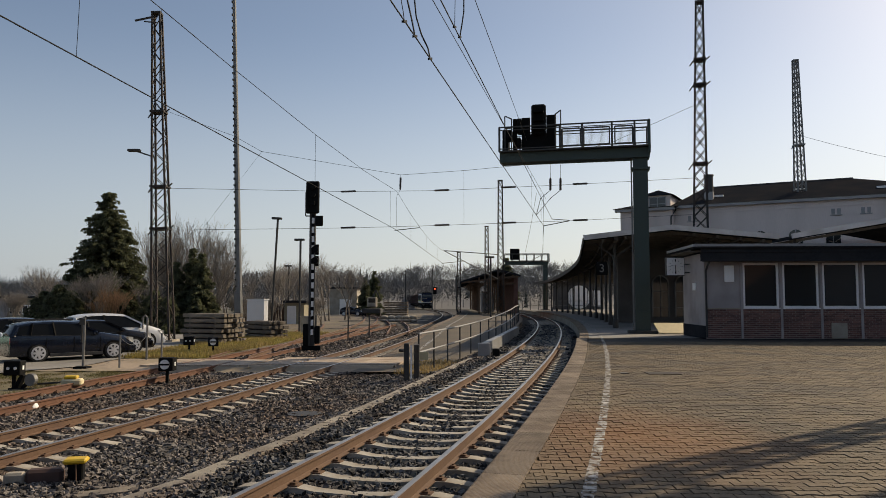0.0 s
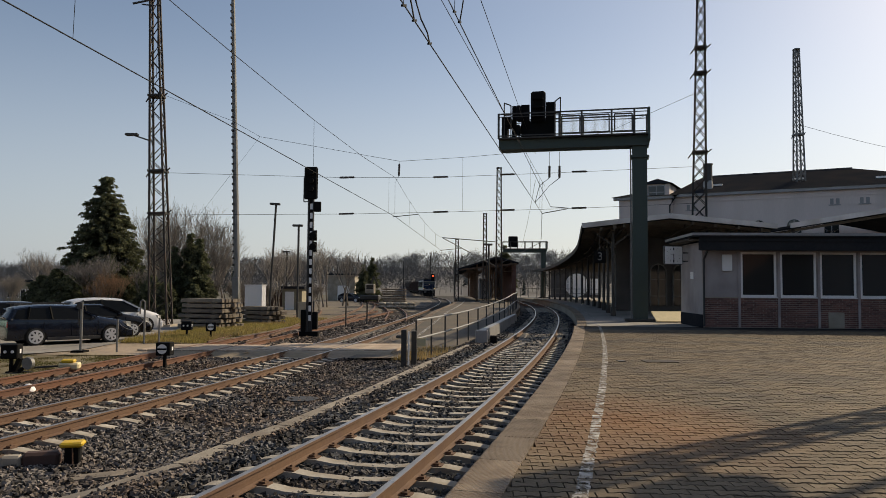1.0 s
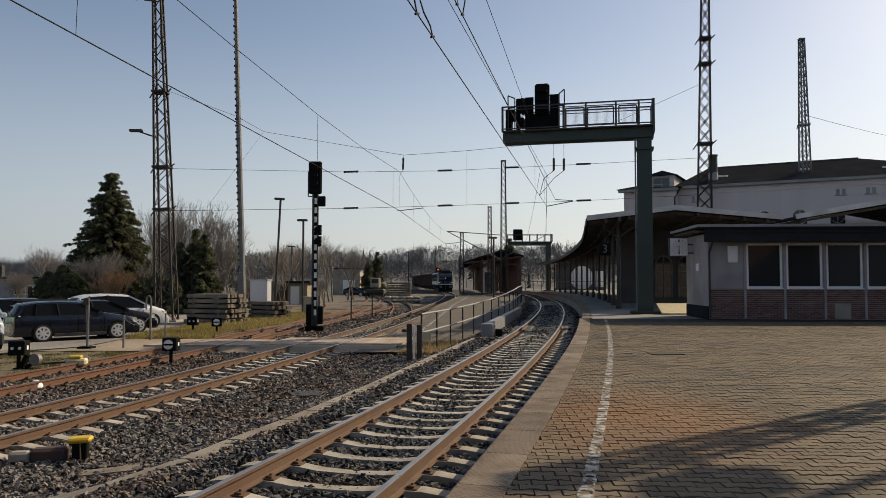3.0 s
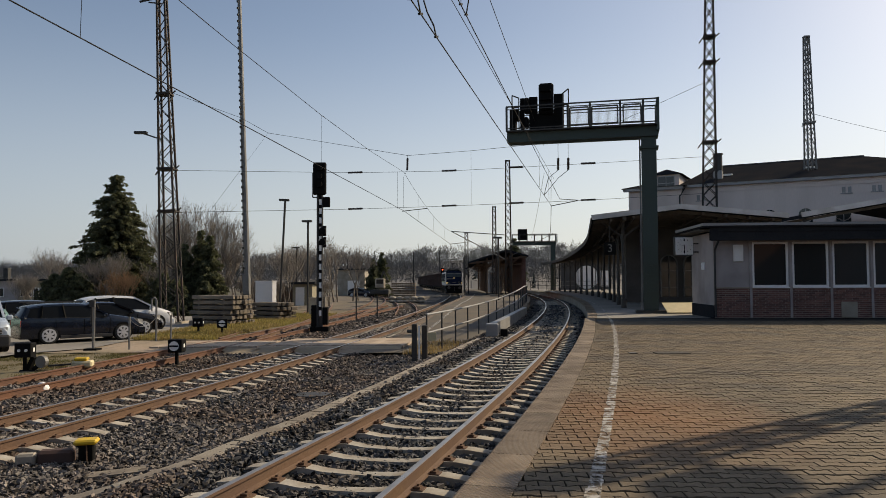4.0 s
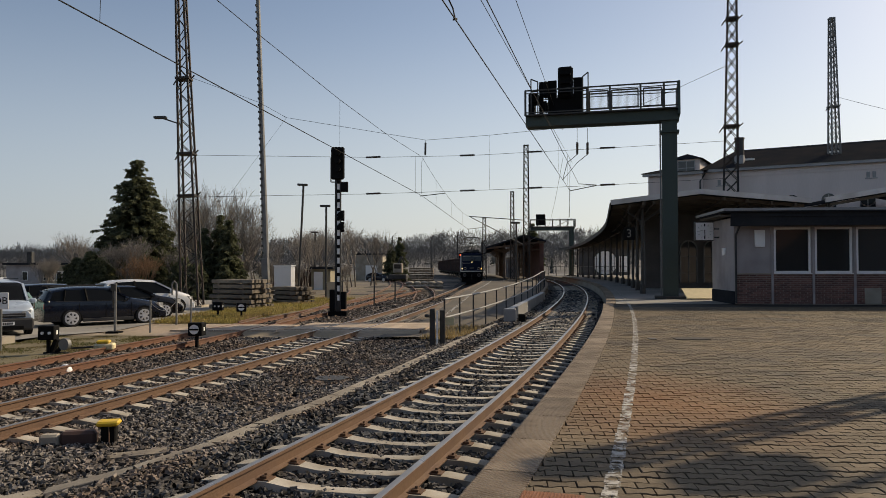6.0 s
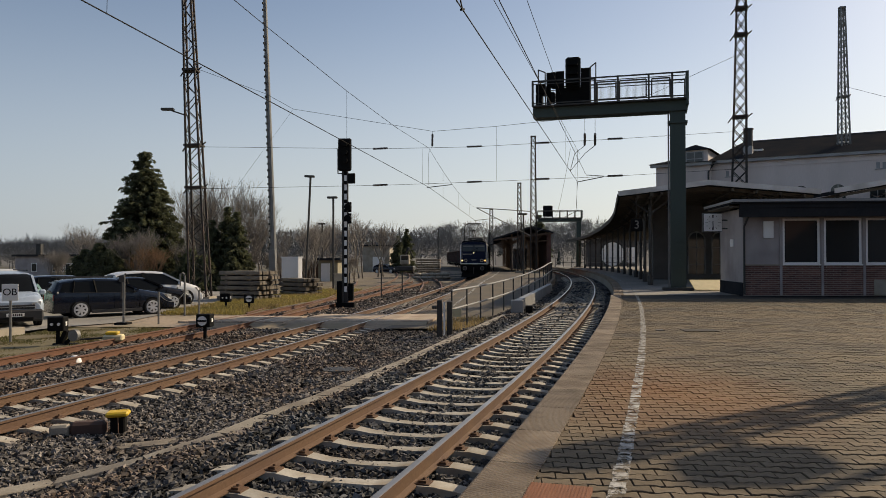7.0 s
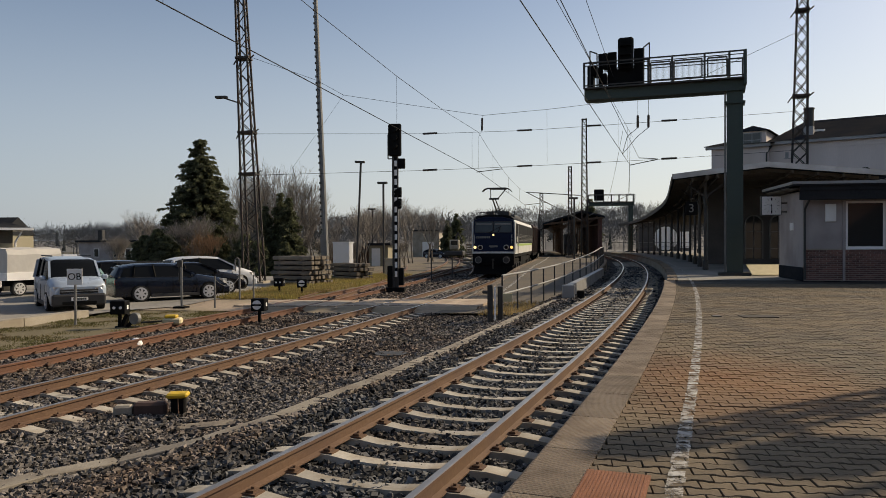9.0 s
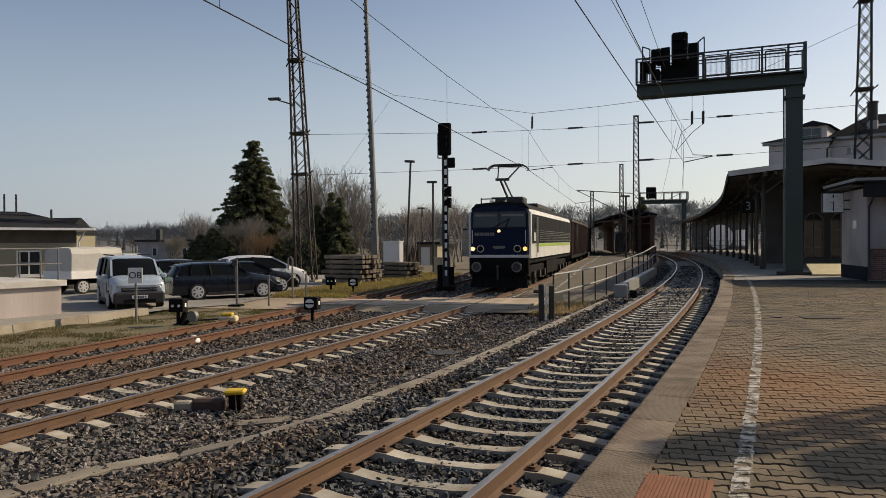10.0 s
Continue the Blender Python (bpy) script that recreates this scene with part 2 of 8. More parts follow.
REDLENS = material("red_tail_lens", (0.35, 0.02, 0.015), 0.2, var=0.1, bump=0)
for paint in (CARBLUE, CARBLACK, CARSILVER, CARTEAL, CARWHITE, CARVAN):
    paint.node_tree.nodes["Principled BSDF"].inputs["Coat Weight"].default_value = 0.3
    paint.node_tree.nodes["Principled BSDF"].inputs["Coat Roughness"].default_value = 0.06
GLASS = bpy.data.materials.new("dark_pane")
GLASS.use_nodes = True
gb = GLASS.node_tree.nodes["Principled BSDF"]
gb.inputs["Base Color"].default_value, gb.inputs["Roughness"].default_value = (0.03, 0.032, 0.031, 1), 0.04
gb.inputs["IOR"].default_value = 1.52
gb.inputs["Transmission Weight"].default_value = 0.0


def rust_smear(mat):
    """An orange-brown smear of old rust water on the paving, ragged at its rim."""
    nt, n = mat.node_tree, mat.node_tree.nodes
    bsdf = n["Principled BSDF"]
    old = bsdf.inputs["Base Color"].links[0].from_socket
    geo, rag = n.new("ShaderNodeNewGeometry"), n.new("ShaderNodeTexNoise")
    rag.inputs["Scale"].default_value, rag.inputs["Detail"].default_value = 1.1, 6
    nt.links.new(geo.outputs["Position"], rag.inputs["Vector"])
    mp = n.new("ShaderNodeVectorMath")
    mp.operation = "SUBTRACT"
    mp.inputs[1].default_value = (2.1, 8.3, 0)
    nt.links.new(geo.outputs["Position"], mp.inputs[0])
    sc = n.new("ShaderNodeVectorMath")
    sc.operation = "MULTIPLY"
    sc.inputs[1].default_value = (0.55, 0.42, 0)
    nt.links.new(mp.outputs[0], sc.inputs[0])
    ln = n.new("ShaderNodeVectorMath")
    ln.operation = "LENGTH"
    nt.links.new(sc.outputs[0], ln.inputs[0])
    ad = n.new("ShaderNodeMath")
    ad.operation = "ADD"
    nt.links.new(ln.outputs["Value"], ad.inputs[0])
    nt.links.new(rag.outputs["Fac"], ad.inputs[1])
    fade = n.new("ShaderNodeMapRange")
    fade.inputs["From Min"].default_value, fade.inputs["From Max"].default_value = 0.6, 1.6
    fade.inputs["To Min"].default_value, fade.inputs["To Max"].default_value = 0.6, 0.0
    nt.links.new(ad.outputs[0], fade.inputs["Value"])
    mix = n.new("ShaderNodeMix")
    mix.data_type = "RGBA"
    mix.inputs[7].default_value = (0.26, 0.115, 0.045, 1)
    nt.links.new(fade.outputs[0], mix.inputs[0])
    nt.links.new(old, mix.inputs[6])
    nt.links.new(mix.outputs[2], bsdf.inputs["Base Color"])


def worn_away(mat, low, high, scale):
    """Paint that is rubbed through in ragged spots."""
    nt, n = mat.node_tree, mat.node_tree.nodes
    out = n["Material Output"]
    bsdf = n["Principled BSDF"]
    geo, rag = n.new("ShaderNodeNewGeometry"), n.new("ShaderNodeTexNoise")
    rag.inputs["Scale"].default_value, rag.inputs["Detail"].default_value = scale, 8
    rag.inputs["Roughness"].default_value = 0.7
    nt.links.new(geo.outputs["Position"], rag.inputs["Vector"])
    fade = n.new("ShaderNodeMapRange")
    fade.inputs["From Min"].default_value, fade.inputs["From Max"].default_value = low, high
    nt.links.new(rag.outputs["Fac"], fade.inputs["Value"])
    clear, mix = n.new("ShaderNodeBsdfTransparent"), n.new("ShaderNodeMixShader")
    nt.links.new(fade.outputs[0], mix.inputs[0])
    nt.links.new(clear.outputs[0], mix.inputs[1])
    nt.links.new(bsdf.outputs[0], mix.inputs[2])
    nt.links.new(mix.outputs[0], out.inputs["Surface"])


def ribbed(mat, angle, scale, amount):
    """Fine slanting anti-slip ribs pressed into the surface."""
    nt, n = mat.node_tree, mat.node_tree.nodes
    bsdf = n["Principled BSDF"]
    geo, turn, wave, b = n.new("ShaderNodeNewGeometry"), n.new("ShaderNodeMapping"), n.new("ShaderNodeTexWave"), n.new("ShaderNodeBump")
    turn.inputs["Rotation"].default_value = (0, 0, angle)
    wave.inputs["Scale"].default_value, wave.inputs["Distortion"].default_value = scale, 0.6
    b.inputs["Strength"].default_value, b.inputs["Distance"].default_value = amount, 0.025
    nt.links.new(geo.outputs["Position"], turn.inputs["Vector"])
    nt.links.new(turn.outputs[0], wave.inputs["Vector"])
    nt.links.new(wave.outputs["Fac"], b.inputs["Height"])
    nt.links.new(bsdf.inputs["Normal"].links[0].from_socket, b.inputs["Normal"])
    nt.links.new(b.outputs[0], bsdf.inputs["Normal"])


def lets_light_through(mat, amount):
    """Thin leaves and blades that pass part of the light from behind."""
    nt, n = mat.node_tree, mat.node_tree.nodes
    bsdf, out = n["Principled BSDF"], n["Material Output"]
    thin, mix = n.new("ShaderNodeBsdfTranslucent"), n.new("ShaderNodeMixShader")
    mix.inputs[0].default_value = amount
    nt.links.new(bsdf.inputs["Base Color"].links[0].from_socket, thin.inputs["Color"])
    nt.links.new(bsdf.outputs[0], mix.inputs[1])
    nt.links.new(thin.outputs[0], mix.inputs[2])
    nt.links.new(mix.outputs[0], out.inputs["Surface"])


for leaf in (NEEDLE, BLADE, MOSS, DRY):
    lets_light_through(leaf, 0.45)
worn_away(WHITE, 0.42, 0.56, 9.0)
ribbed(SLAB, 0.9, 10.0, 1.0)
rust_smear(PAVER)
rust_smear(PAVERP)


# ---- building helpers ----
def part(name, bm, mat, parent=None, label="", smooth=False):
    """One mesh object under a thing or a part."""
    me = bpy.data.meshes.new(name)
    if smooth:
        for f in bm.faces:
            f.smooth = True
    bm.to_mesh(me)
    bm.free()
    if smooth:
        me.set_sharp_from_angle(angle=radians(38))
    me.materials.append(mat)
    ob = new(name, me)
    ob.parent = parent
    if label:
        ob["label"] = label
    return ob


def raw(name, verts, faces, mat, parent=None):
    me = bpy.data.meshes.new(name)
    me.from_pydata(verts, [], faces)
    me.materials.append(mat)
    ob = new(name, me)
    ob.parent = parent
    return ob


def thing(name, m, label, category, group="", kind=""):
    ob = new(name)
    ob.empty_display_size = 0.2
    ob.matrix_world = m
    return tagged(ob, label, category, group, kind)


def box(bm, x0, x1, y0, y1, z0, z1, bevel=0.0):
    vs = [bm.verts.new((x, y, z)) for z in (z0, z1) for x, y in ((x0, y0), (x1, y0), (x1, y1), (x0, y1))]
    fs = [bm.faces.new([vs[i] for i in f]) for f in ((3, 2, 1, 0), (4, 5, 6, 7), (0, 1, 5, 4), (1, 2, 6, 5), (2, 3, 7, 6), (3, 0, 4, 7))]
    if bevel:
        es = list({e for f in fs for e in f.edges})
        bmesh.ops.bevel(bm, geom=es, offset=bevel, segments=1, affect="EDGES", clamp_overlap=True)
    return bm


def boxes(*rows, bevel=0.0):
    bm = bmesh.new()
    for r in rows:
        box(bm, *r, bevel=bevel)
    return bm


def bar(bm, a, b, w, h=None, sides=4, w2=None):
    """A straight bar from a to b; w wide (w2 at its end), square or round."""
    a, b = Vector(a), Vector(b)
    h = w if h is None else h
    w2 = w if w2 is None else w2
    d = (b - a)
    if d.length < 1e-6:
        return bm
    d.normalize()
    up = Vector((0, 0, 1)) if abs(d.z) < 0.95 else Vector((0, 1, 0))
    s = d.cross(up).normalized()
    u = s.cross(d).normalized()
    rings = []
    for p, k in ((a, 1.0), (b, w2 / w)):
        ring = []
        for i in range(sides):
            an = 2 * math.pi * (i + 0.5) / sides
            r = 0.5 / math.cos(math.pi / sides) if sides == 4 else 0.5
            ring.append(bm.verts.new(p + s * (math.cos(an) * w * r * k) + u * (math.sin(an) * h * r * k)))
        rings.append(ring)
    for i in range(sides):
        j = (i + 1) % sides
        bm.faces.new((rings[0][i], rings[0][j], rings[1][j], rings[1][i]))
    bm.faces.new(rings[0][::-1])
    bm.faces.new(rings[1])
    return bm


def bars(*rows, sides=4):
    bm = bmesh.new()
    for r in rows:
        bar(bm, r[0], r[1], r[2], r[3] if len(r) > 3 else None, sides)
    return bm


def disc(bm, c, axis, r, depth, sides=20):
    axis = Vector(axis).normalized()
    return bar(bm, Vector(c) - axis * depth / 2, Vector(c) + axis * depth / 2, 2 * r, 2 * r, sides)


def sweep(bm, path, profile, closed=True):
    """A profile of (across, up) swept along points; across is to the right of the way."""
    n, rings = len(path), []
    for i, p in enumerate(path):
        d = (Vector(path[min(i + 1, n - 1)]) - Vector(path[max(i - 1, 0)]))
        d.z = 0
        d.normalize()
        r = Vector((d.y, -d.x, 0))
        rings.append([bm.verts.new(Vector(p) + r * a + Vector((0, 0, z))) for a, z in profile])
    m = len(profile)
    for i in range(n - 1):
        for j in range(m if closed else m - 1):
            k = (j + 1) % m
            bm.faces.new((rings[i][j], rings[i][k], rings[i + 1][k], rings[i + 1][j]))
    if closed:
        bm.faces.new(rings[0][::-1])
        bm.faces.new(rings[-1])
    return bm


def loft(bm, rings, cap=True):
    vr = [[bm.verts.new(p) for p in r] for r in rings]
    m = len(vr[0])
    for a, b in zip(vr[:-1], vr[1:]):
        for j in range(m):
            k = (j + 1) % m
            bm.faces.new((a[j], a[k], b[k], b[j]))
    if cap:
        bm.faces.new(vr[0][::-1])
        bm.faces.new(vr[-1])
    bmesh.ops.recalc_face_normals(bm, faces=bm.faces)
    return bm


def text(name, words, size, mat, m, parent=None, depth=0.004):
    cu = bpy.data.curves.new(name, "FONT")
    cu.body, cu.size, cu.extrude, cu.align_x, cu.align_y = words, size, depth, "CENTER", "CENTER"
    cu.materials.append(mat)
    ob = new(name, cu)
    ob.parent = parent
    ob.matrix_local = m
    return ob


# ---- lines of the plan ----
Z1, Z23, BED1, BED2 = -0.37, -0.75, -0.57, -0.95
far2 = np.polyfit((0, 8, 15, 22, 30, 41.6, 57, 72, 95, 118, 150, 187), (-9.72, -7.95, -6.54, -5.25, -3.89, -2.55, -1.7, -0.85, 0.4, 0.8, -0.8, -4.0), 5)


def track1(y):
    return -3.1 + 0.26887 * y - 0.001286 * y * y


def track2(y):
    return float(np.polyval(far2, y)) if y >= 0 else float(np.polyval(far2, 0)) + 0.225 * y


def track3(y):
    return -12.89 + 0.2124 * y - 0.00188 * y * y if y < 36 else -12.89 + 0.2124 * 36 - 0.00188 * 1296 + 0.074 * (y - 36)


def siding_a(y):
    return track3(30) - 0.4 - 0.02 * (y - 30) - 0.0016 * (y - 30) ** 2


def siding_b(y):
    return track3(44) + 0.02 * (y - 44) - 0.0012 * (y - 44) ** 2


def siding_c(y):
    return track2(52) - 1.2 - 0.03 * (y - 52) - 0.0016 * (y - 52) ** 2


def edge(y):
    return -1.342 + 0.26984 * y - 0.001493 * y * y if y < 30 else track1(y) + 1.6


def line_x(y):
    return -0.376 + 0.26763 * y - 0.001409 * y * y


def along(fn, y0, y1, step, z):
    n = max(2, int((y1 - y0) / step) + 1)
    return [(fn(y), y, z) for y in np.linspace(y0, y1, n)]


def heading(fn, y):
    return math.degrees(math.atan2(-(fn(y + 0.5) - fn(y - 0.5)), 1.0))


def smooth_step(a, b, v):
    k = min(1, max(0, (v - a) / (b - a)))
    return k * k * (3 - 2 * k)


def ground_z(x, y):
    """Height of the ballast and verge left of the platform."""
    d = x - track1(y)
    z = BED2 + (BED1 - BED2) * smooth_step(-3.6, -1.7, d)
    left = track3(y) - x
    return z + 0.17 * smooth_step(1.5, 4.0, left)


# ---- ground ----
def ground_sheet():
    xs = [-1500, -500, -200, -90, -60, -40, -30] + [-26 + i for i in range(0, 60)] + [40, 60, 90, 200, 500, 1500]
    ys = [-200, -40, -5] + [i * 1.5 for i in range(0, 40)] + [62, 70, 80, 100, 130, 180, 260, 400, 800, 2500]
    verts = [(x, y, -1.02 - (0.0 if y < 60 else min(0.4, (y - 60) * 0.004))) for y in ys for x in xs]
    w = len(xs)
    faces = [(j * w + i, j * w + i + 1, (j + 1) * w + i + 1, (j + 1) * w + i) for j in range(len(ys) - 1) for i in range(w - 1)]
    tagged(raw("ground", verts, faces, FARLAND), "dull brown-green open ground reaching to the hills", "ground", kind="structure")


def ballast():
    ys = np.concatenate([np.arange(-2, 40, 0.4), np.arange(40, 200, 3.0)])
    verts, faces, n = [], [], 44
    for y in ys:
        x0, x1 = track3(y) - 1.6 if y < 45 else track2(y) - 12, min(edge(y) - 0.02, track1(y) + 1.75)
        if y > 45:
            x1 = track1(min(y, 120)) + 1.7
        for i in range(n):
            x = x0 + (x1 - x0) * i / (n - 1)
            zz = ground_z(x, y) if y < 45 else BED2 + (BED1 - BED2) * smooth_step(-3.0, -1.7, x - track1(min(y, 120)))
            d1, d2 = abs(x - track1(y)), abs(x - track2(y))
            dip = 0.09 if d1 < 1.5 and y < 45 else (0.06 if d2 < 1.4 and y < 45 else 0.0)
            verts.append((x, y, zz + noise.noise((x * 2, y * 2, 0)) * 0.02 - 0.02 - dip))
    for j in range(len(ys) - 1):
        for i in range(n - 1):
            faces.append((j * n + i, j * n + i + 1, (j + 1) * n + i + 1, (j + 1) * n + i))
    bed = tagged(raw("shaded_ballast_bed", verts, faces, BED), "near-black gravel bed under the running tracks, gap shade in its colour", "ballast", kind="structure")
    rng = np.random.default_rng(5)
    spots = []
    for y0, y1, dens in ((-1.8, 2.8, 160), (2.8, 7, 640), (7, 12, 520), (12, 18, 300), (18, 26, 130), (26, 40, 60), (40, 62, 26)):
        x0, x1 = -9.5 if y0 < 7 else track3(y0) - 1.4, edge(y1) + 0.2
        cnt = int((x1 - x0) * (y1 - y0) * dens)
        px, py = rng.uniform(x0, x1, cnt), rng.uniform(y0, y1, cnt)
        e = np.array([edge(v) for v in py])
        t3 = np.array([track3(v) for v in py])
        t1, t2 = np.array([track1(v) for v in py]), np.array([track2(v) for v in py])
        keep = (px < e - 0.06) & (px > t3 - 1.4) & (px > np.minimum(-1.0 * py - 1.0, -4.5))
        # the crossing boards stay clear
        keep &= ~((py > 25.2) & (py < 29.5) & (px < t2 + 3.2))
        size = 0.0265 if y0 < 12 else (0.034 if y0 < 26 else (0.05 if y0 < 40 else 0.075))
        for x, y in zip(px[keep], py[keep]):
            d1, d2 = abs(x - track1(y)), abs(x - track2(y))
            low = 0.034 if d1 < 0.7 else 0.03 if d1 < 1.38 else (0.025 if d2 < 1.35 else (0.04 if x - track1(y) > 1.38 else 0.0))
            spots.append((x, y, ground_z(x, y) - low, size))
    spots = np.array(spots)
    n = len(spots)
    cube = np.array([(sx, sy, sz) for sz in (-1, 1) for sx, sy in ((-1, -1), (1, -1), (1, 1), (-1, 1))], float)
    v = cube[None] * rng.uniform(0.5, 1.3, (n, 1, 3)) * (1 + rng.uniform(-0.75, 0.3, (n, 8, 3)))
    a, b = rng.uniform(0, 2 * np.pi, n), rng.uniform(-0.7, 0.7, n)
    ca, sa, cb, sb = np.cos(a)[:, None], np.sin(a)[:, None], np.cos(b)[:, None], np.sin(b)[:, None]
    x, y, z = v[..., 0], v[..., 1], v[..., 2] * 0.75
    y, z = y * cb - z * sb, y * sb + z * cb
    x, y = x * ca - y * sa, x * sa + y * ca
    v = np.stack([x, y, z], -1) * (spots[:, 3] * rng.uniform(0.65, 1.35, n))[:, None, None] + spots[:, None, :3]
    v[..., 2] += rng.uniform(-0.02, 0.022, n)[:, None]
    quads = np.array([(3, 2, 1, 0), (4, 5, 6, 7), (0, 1, 5, 4), (1, 2, 6, 5), (2, 3, 7, 6), (3, 0, 4, 7)])
    f = (quads[None] + 8 * np.arange(n)[:, None, None]).reshape(-1, 4)
    me = bpy.data.meshes.new("gravel")
    me.vertices.add(n * 8)
    me.vertices.foreach_set("co", v.reshape(-1).astype(np.float32))
    me.loops.add(f.size)
    me.loops.foreach_set("vertex_index", f.reshape(-1).astype(np.int32))
    me.polygons.add(len(f))
    me.polygons.foreach_set("loop_start", np.arange(0, f.size, 4, dtype=np.int32))
    me.materials.append(STONE)
    me.materials.append(STONE_DARK)
    inside = np.array([abs(s[0] - track1(s[1])) < 1.75 for s in spots], dtype=np.int32)
    me.shade_flat()
    me.polygons.foreach_set("material_index", np.repeat(inside, 6))
    me.update()
    me.validate()
    tagged(new("gravel", me), "loose grey and brown broken ballast stones", "gravel", kind="stuff")


RAIL_FOOT = [(-0.0625, -0.165), (0.0625, -0.165), (0.0625, -0.152), (0.012, -0.135), (0.012, -0.045), (0.034, -0.036), (0.034, -0.006), (-0.034, -0.006), (-0.034, -0.036), (-0.012, -0.045), (-0.012, -0.135), (-0.0625, -0.152)]
RAIL_HEAD = [(-0.034, -0.006), (0.034, -0.006), (0.034, -0.004), (0.024, 0.0), (-0.024, 0.0), (-0.034, -0.004)]


def sleeper_mesh(kind):
    bm = bmesh.new()
    if kind == "concrete":
        rows = []
        for x, w, h in ((-1.3, 0.12, -0.03), (-1.24, 0.13, -0.018), (-0.97, 0.13, 0.014), (-0.6, 0.125, 0.008), (-0.38, 0.12, -0.022), (0, 0.105, -0.034), (0.38, 0.12, -0.022), (0.6, 0.125, 0.008), (0.97, 0.13, 0.014), (1.24, 0.13, -0.018), (1.3, 0.12, -0.03)):
            rows.append([(x, -w, -0.16), (x, w, -0.16), (x, w - 0.03, h), (x, -w + 0.03, h)])
        loft(bm, rows)
    else:
        box(bm, -1.28, 1.28, -0.13, 0.13, -0.16, 0.0, bevel=0.015)
    me = bpy.data.meshes.new("sleeper")
    bm.to_mesh(me)
    bm.free()
    me.materials.append(CONC if kind == "concrete" else WOODSL)
    return me


def clip_mesh():
    bm = bmesh.new()
    for r in (-0.7525, 0.7525):
        box(bm, r - 0.17, r + 0.17, -0.07, 0.07, 0.0, 0.018)
        for s in (-1, 1):
            box(bm, r + s * 0.1 - 0.035, r + s * 0.1 + 0.035, -0.045, 0.045, 0.018, 0.04)
            bar(bm, (r + s * 0.105, 0, 0.04), (r + s * 0.105, 0, 0.06), 0.03, 0.03, 6)
    me = bpy.data.meshes.new("rail_clip")
    bm.to_mesh(me)
    bm.free()
    me.materials.append(RUST)
    return me


def track(name, fn, y0, y1, z, kind, label, head, body, spacing=0.62, y_sleeper=(3.0, 60.0), sink=0.0):
    root = thing(name, Matrix.Identity(4), label, "railway track", kind="structure")
    for s in (-1, 1):
        path = []
        for x, y, zz in along(fn, y0, y1, 1.0, z):
            h = radians(heading(fn, y))
            path.append((x + s * 0.7525 * math.cos(h), y + s * 0.7525 * math.sin(h), zz))
        rail = part("rail", sweep(bmesh.new(), path, RAIL_FOOT), body, root)
        part("rail_head", sweep(bmesh.new(), path, RAIL_HEAD), head, rail, "polished running surface" if head is POLISHED else "")
    me, clips = sleeper_mesh(kind), clip_mesh()
    y = y_sleeper[0]
    i = 0
    rnd = random.Random(name)
    while y < y_sleeper[1]:
        slope = (fn(y + 0.5) - fn(y - 0.5))
        sl = new("sleeper", me)
        sl.parent = root
        sl.matrix_local = pose(fn(y), y, z - 0.167 - sink + rnd.uniform(-0.006, 0.004), 0, 0, heading(fn, y) + rnd.uniform(-0.7, 0.7))
        if y < 30:
            c = new("rail_clip", clips)
            c.parent = sl
            c.location = (0, 0, 0.006 + sink)
        y += spacing / math.hypot(1, slope)
    return root


def platform():
    # body under the paving, open towards the rails
    ys = list(np.arange(-3, 30.1, 0.75))
    root = thing("platform_edge", Matrix.Identity(4), "worn tan concrete slabs along the platform edge", "platform edge", kind="structure")
    bm = bmesh.new()
    path = [(edge(y), y, 0) for y in ys] + [(track1(y) + 1.72, y, 0) for y in np.arange(32, 130, 3.0)]
    sweep(bm, path, [(0.03, -1.2), (0.45, -1.2), (0.45, -0.12), (0.03, -0.12)])
    part("retaining_wall", bm, KERB, root, "dark concrete platform wall")
    y = -2.5
    while y < 100:
        step = 1.0 if y < 40 else 2.0
        fn = edge if y < 29 else (lambda v: track1(v) + 1.7)
        p = [(fn(v), v, 0) for v in np.linspace(y + 0.006, y + step - 0.006, 3)]
        part("slab", sweep(bmesh.new(), p, [(-0.02, -0.11), (0.375, -0.11), (0.375, 0.006), (0.0, 0.006), (-0.02, -0.006)]), SLAB, root)
        y += step
    # Left bare past y = 27, where its dark tone stands in for shade.
    bm = bmesh.new()
    left = [bm.verts.new((edge(y) + 0.4, y, -0.03)) for y in ys]
    right = [bm.verts.new((40, y, -0.03)) for y in ys]
    for i in range(len(ys) - 1):
        bm.faces.new((left[i], right[i], right[i + 1], left[i + 1]))
    tagged(part("platform_base", bm, JOINT), "dark sandy joints beneath the platform paving, bare as shade before the building", "platform", kind="structure")
    bm = bmesh.new()
    ys2 = list(np.arange(29.5, 130, 3.0))
    left = [bm.verts.new((track1(y) + 2.1, y, -0.01)) for y in ys2]
    right = [bm.verts.new((60, y, -0.01)) for y in ys2]
    for i in range(len(ys2) - 1):
        bm.faces.new((left[i], right[i], right[i + 1], left[i + 1]))
    tagged(part("platform_far", bm, ASPHALT), "grey asphalt platform under the canopy", "platform", kind="structure")


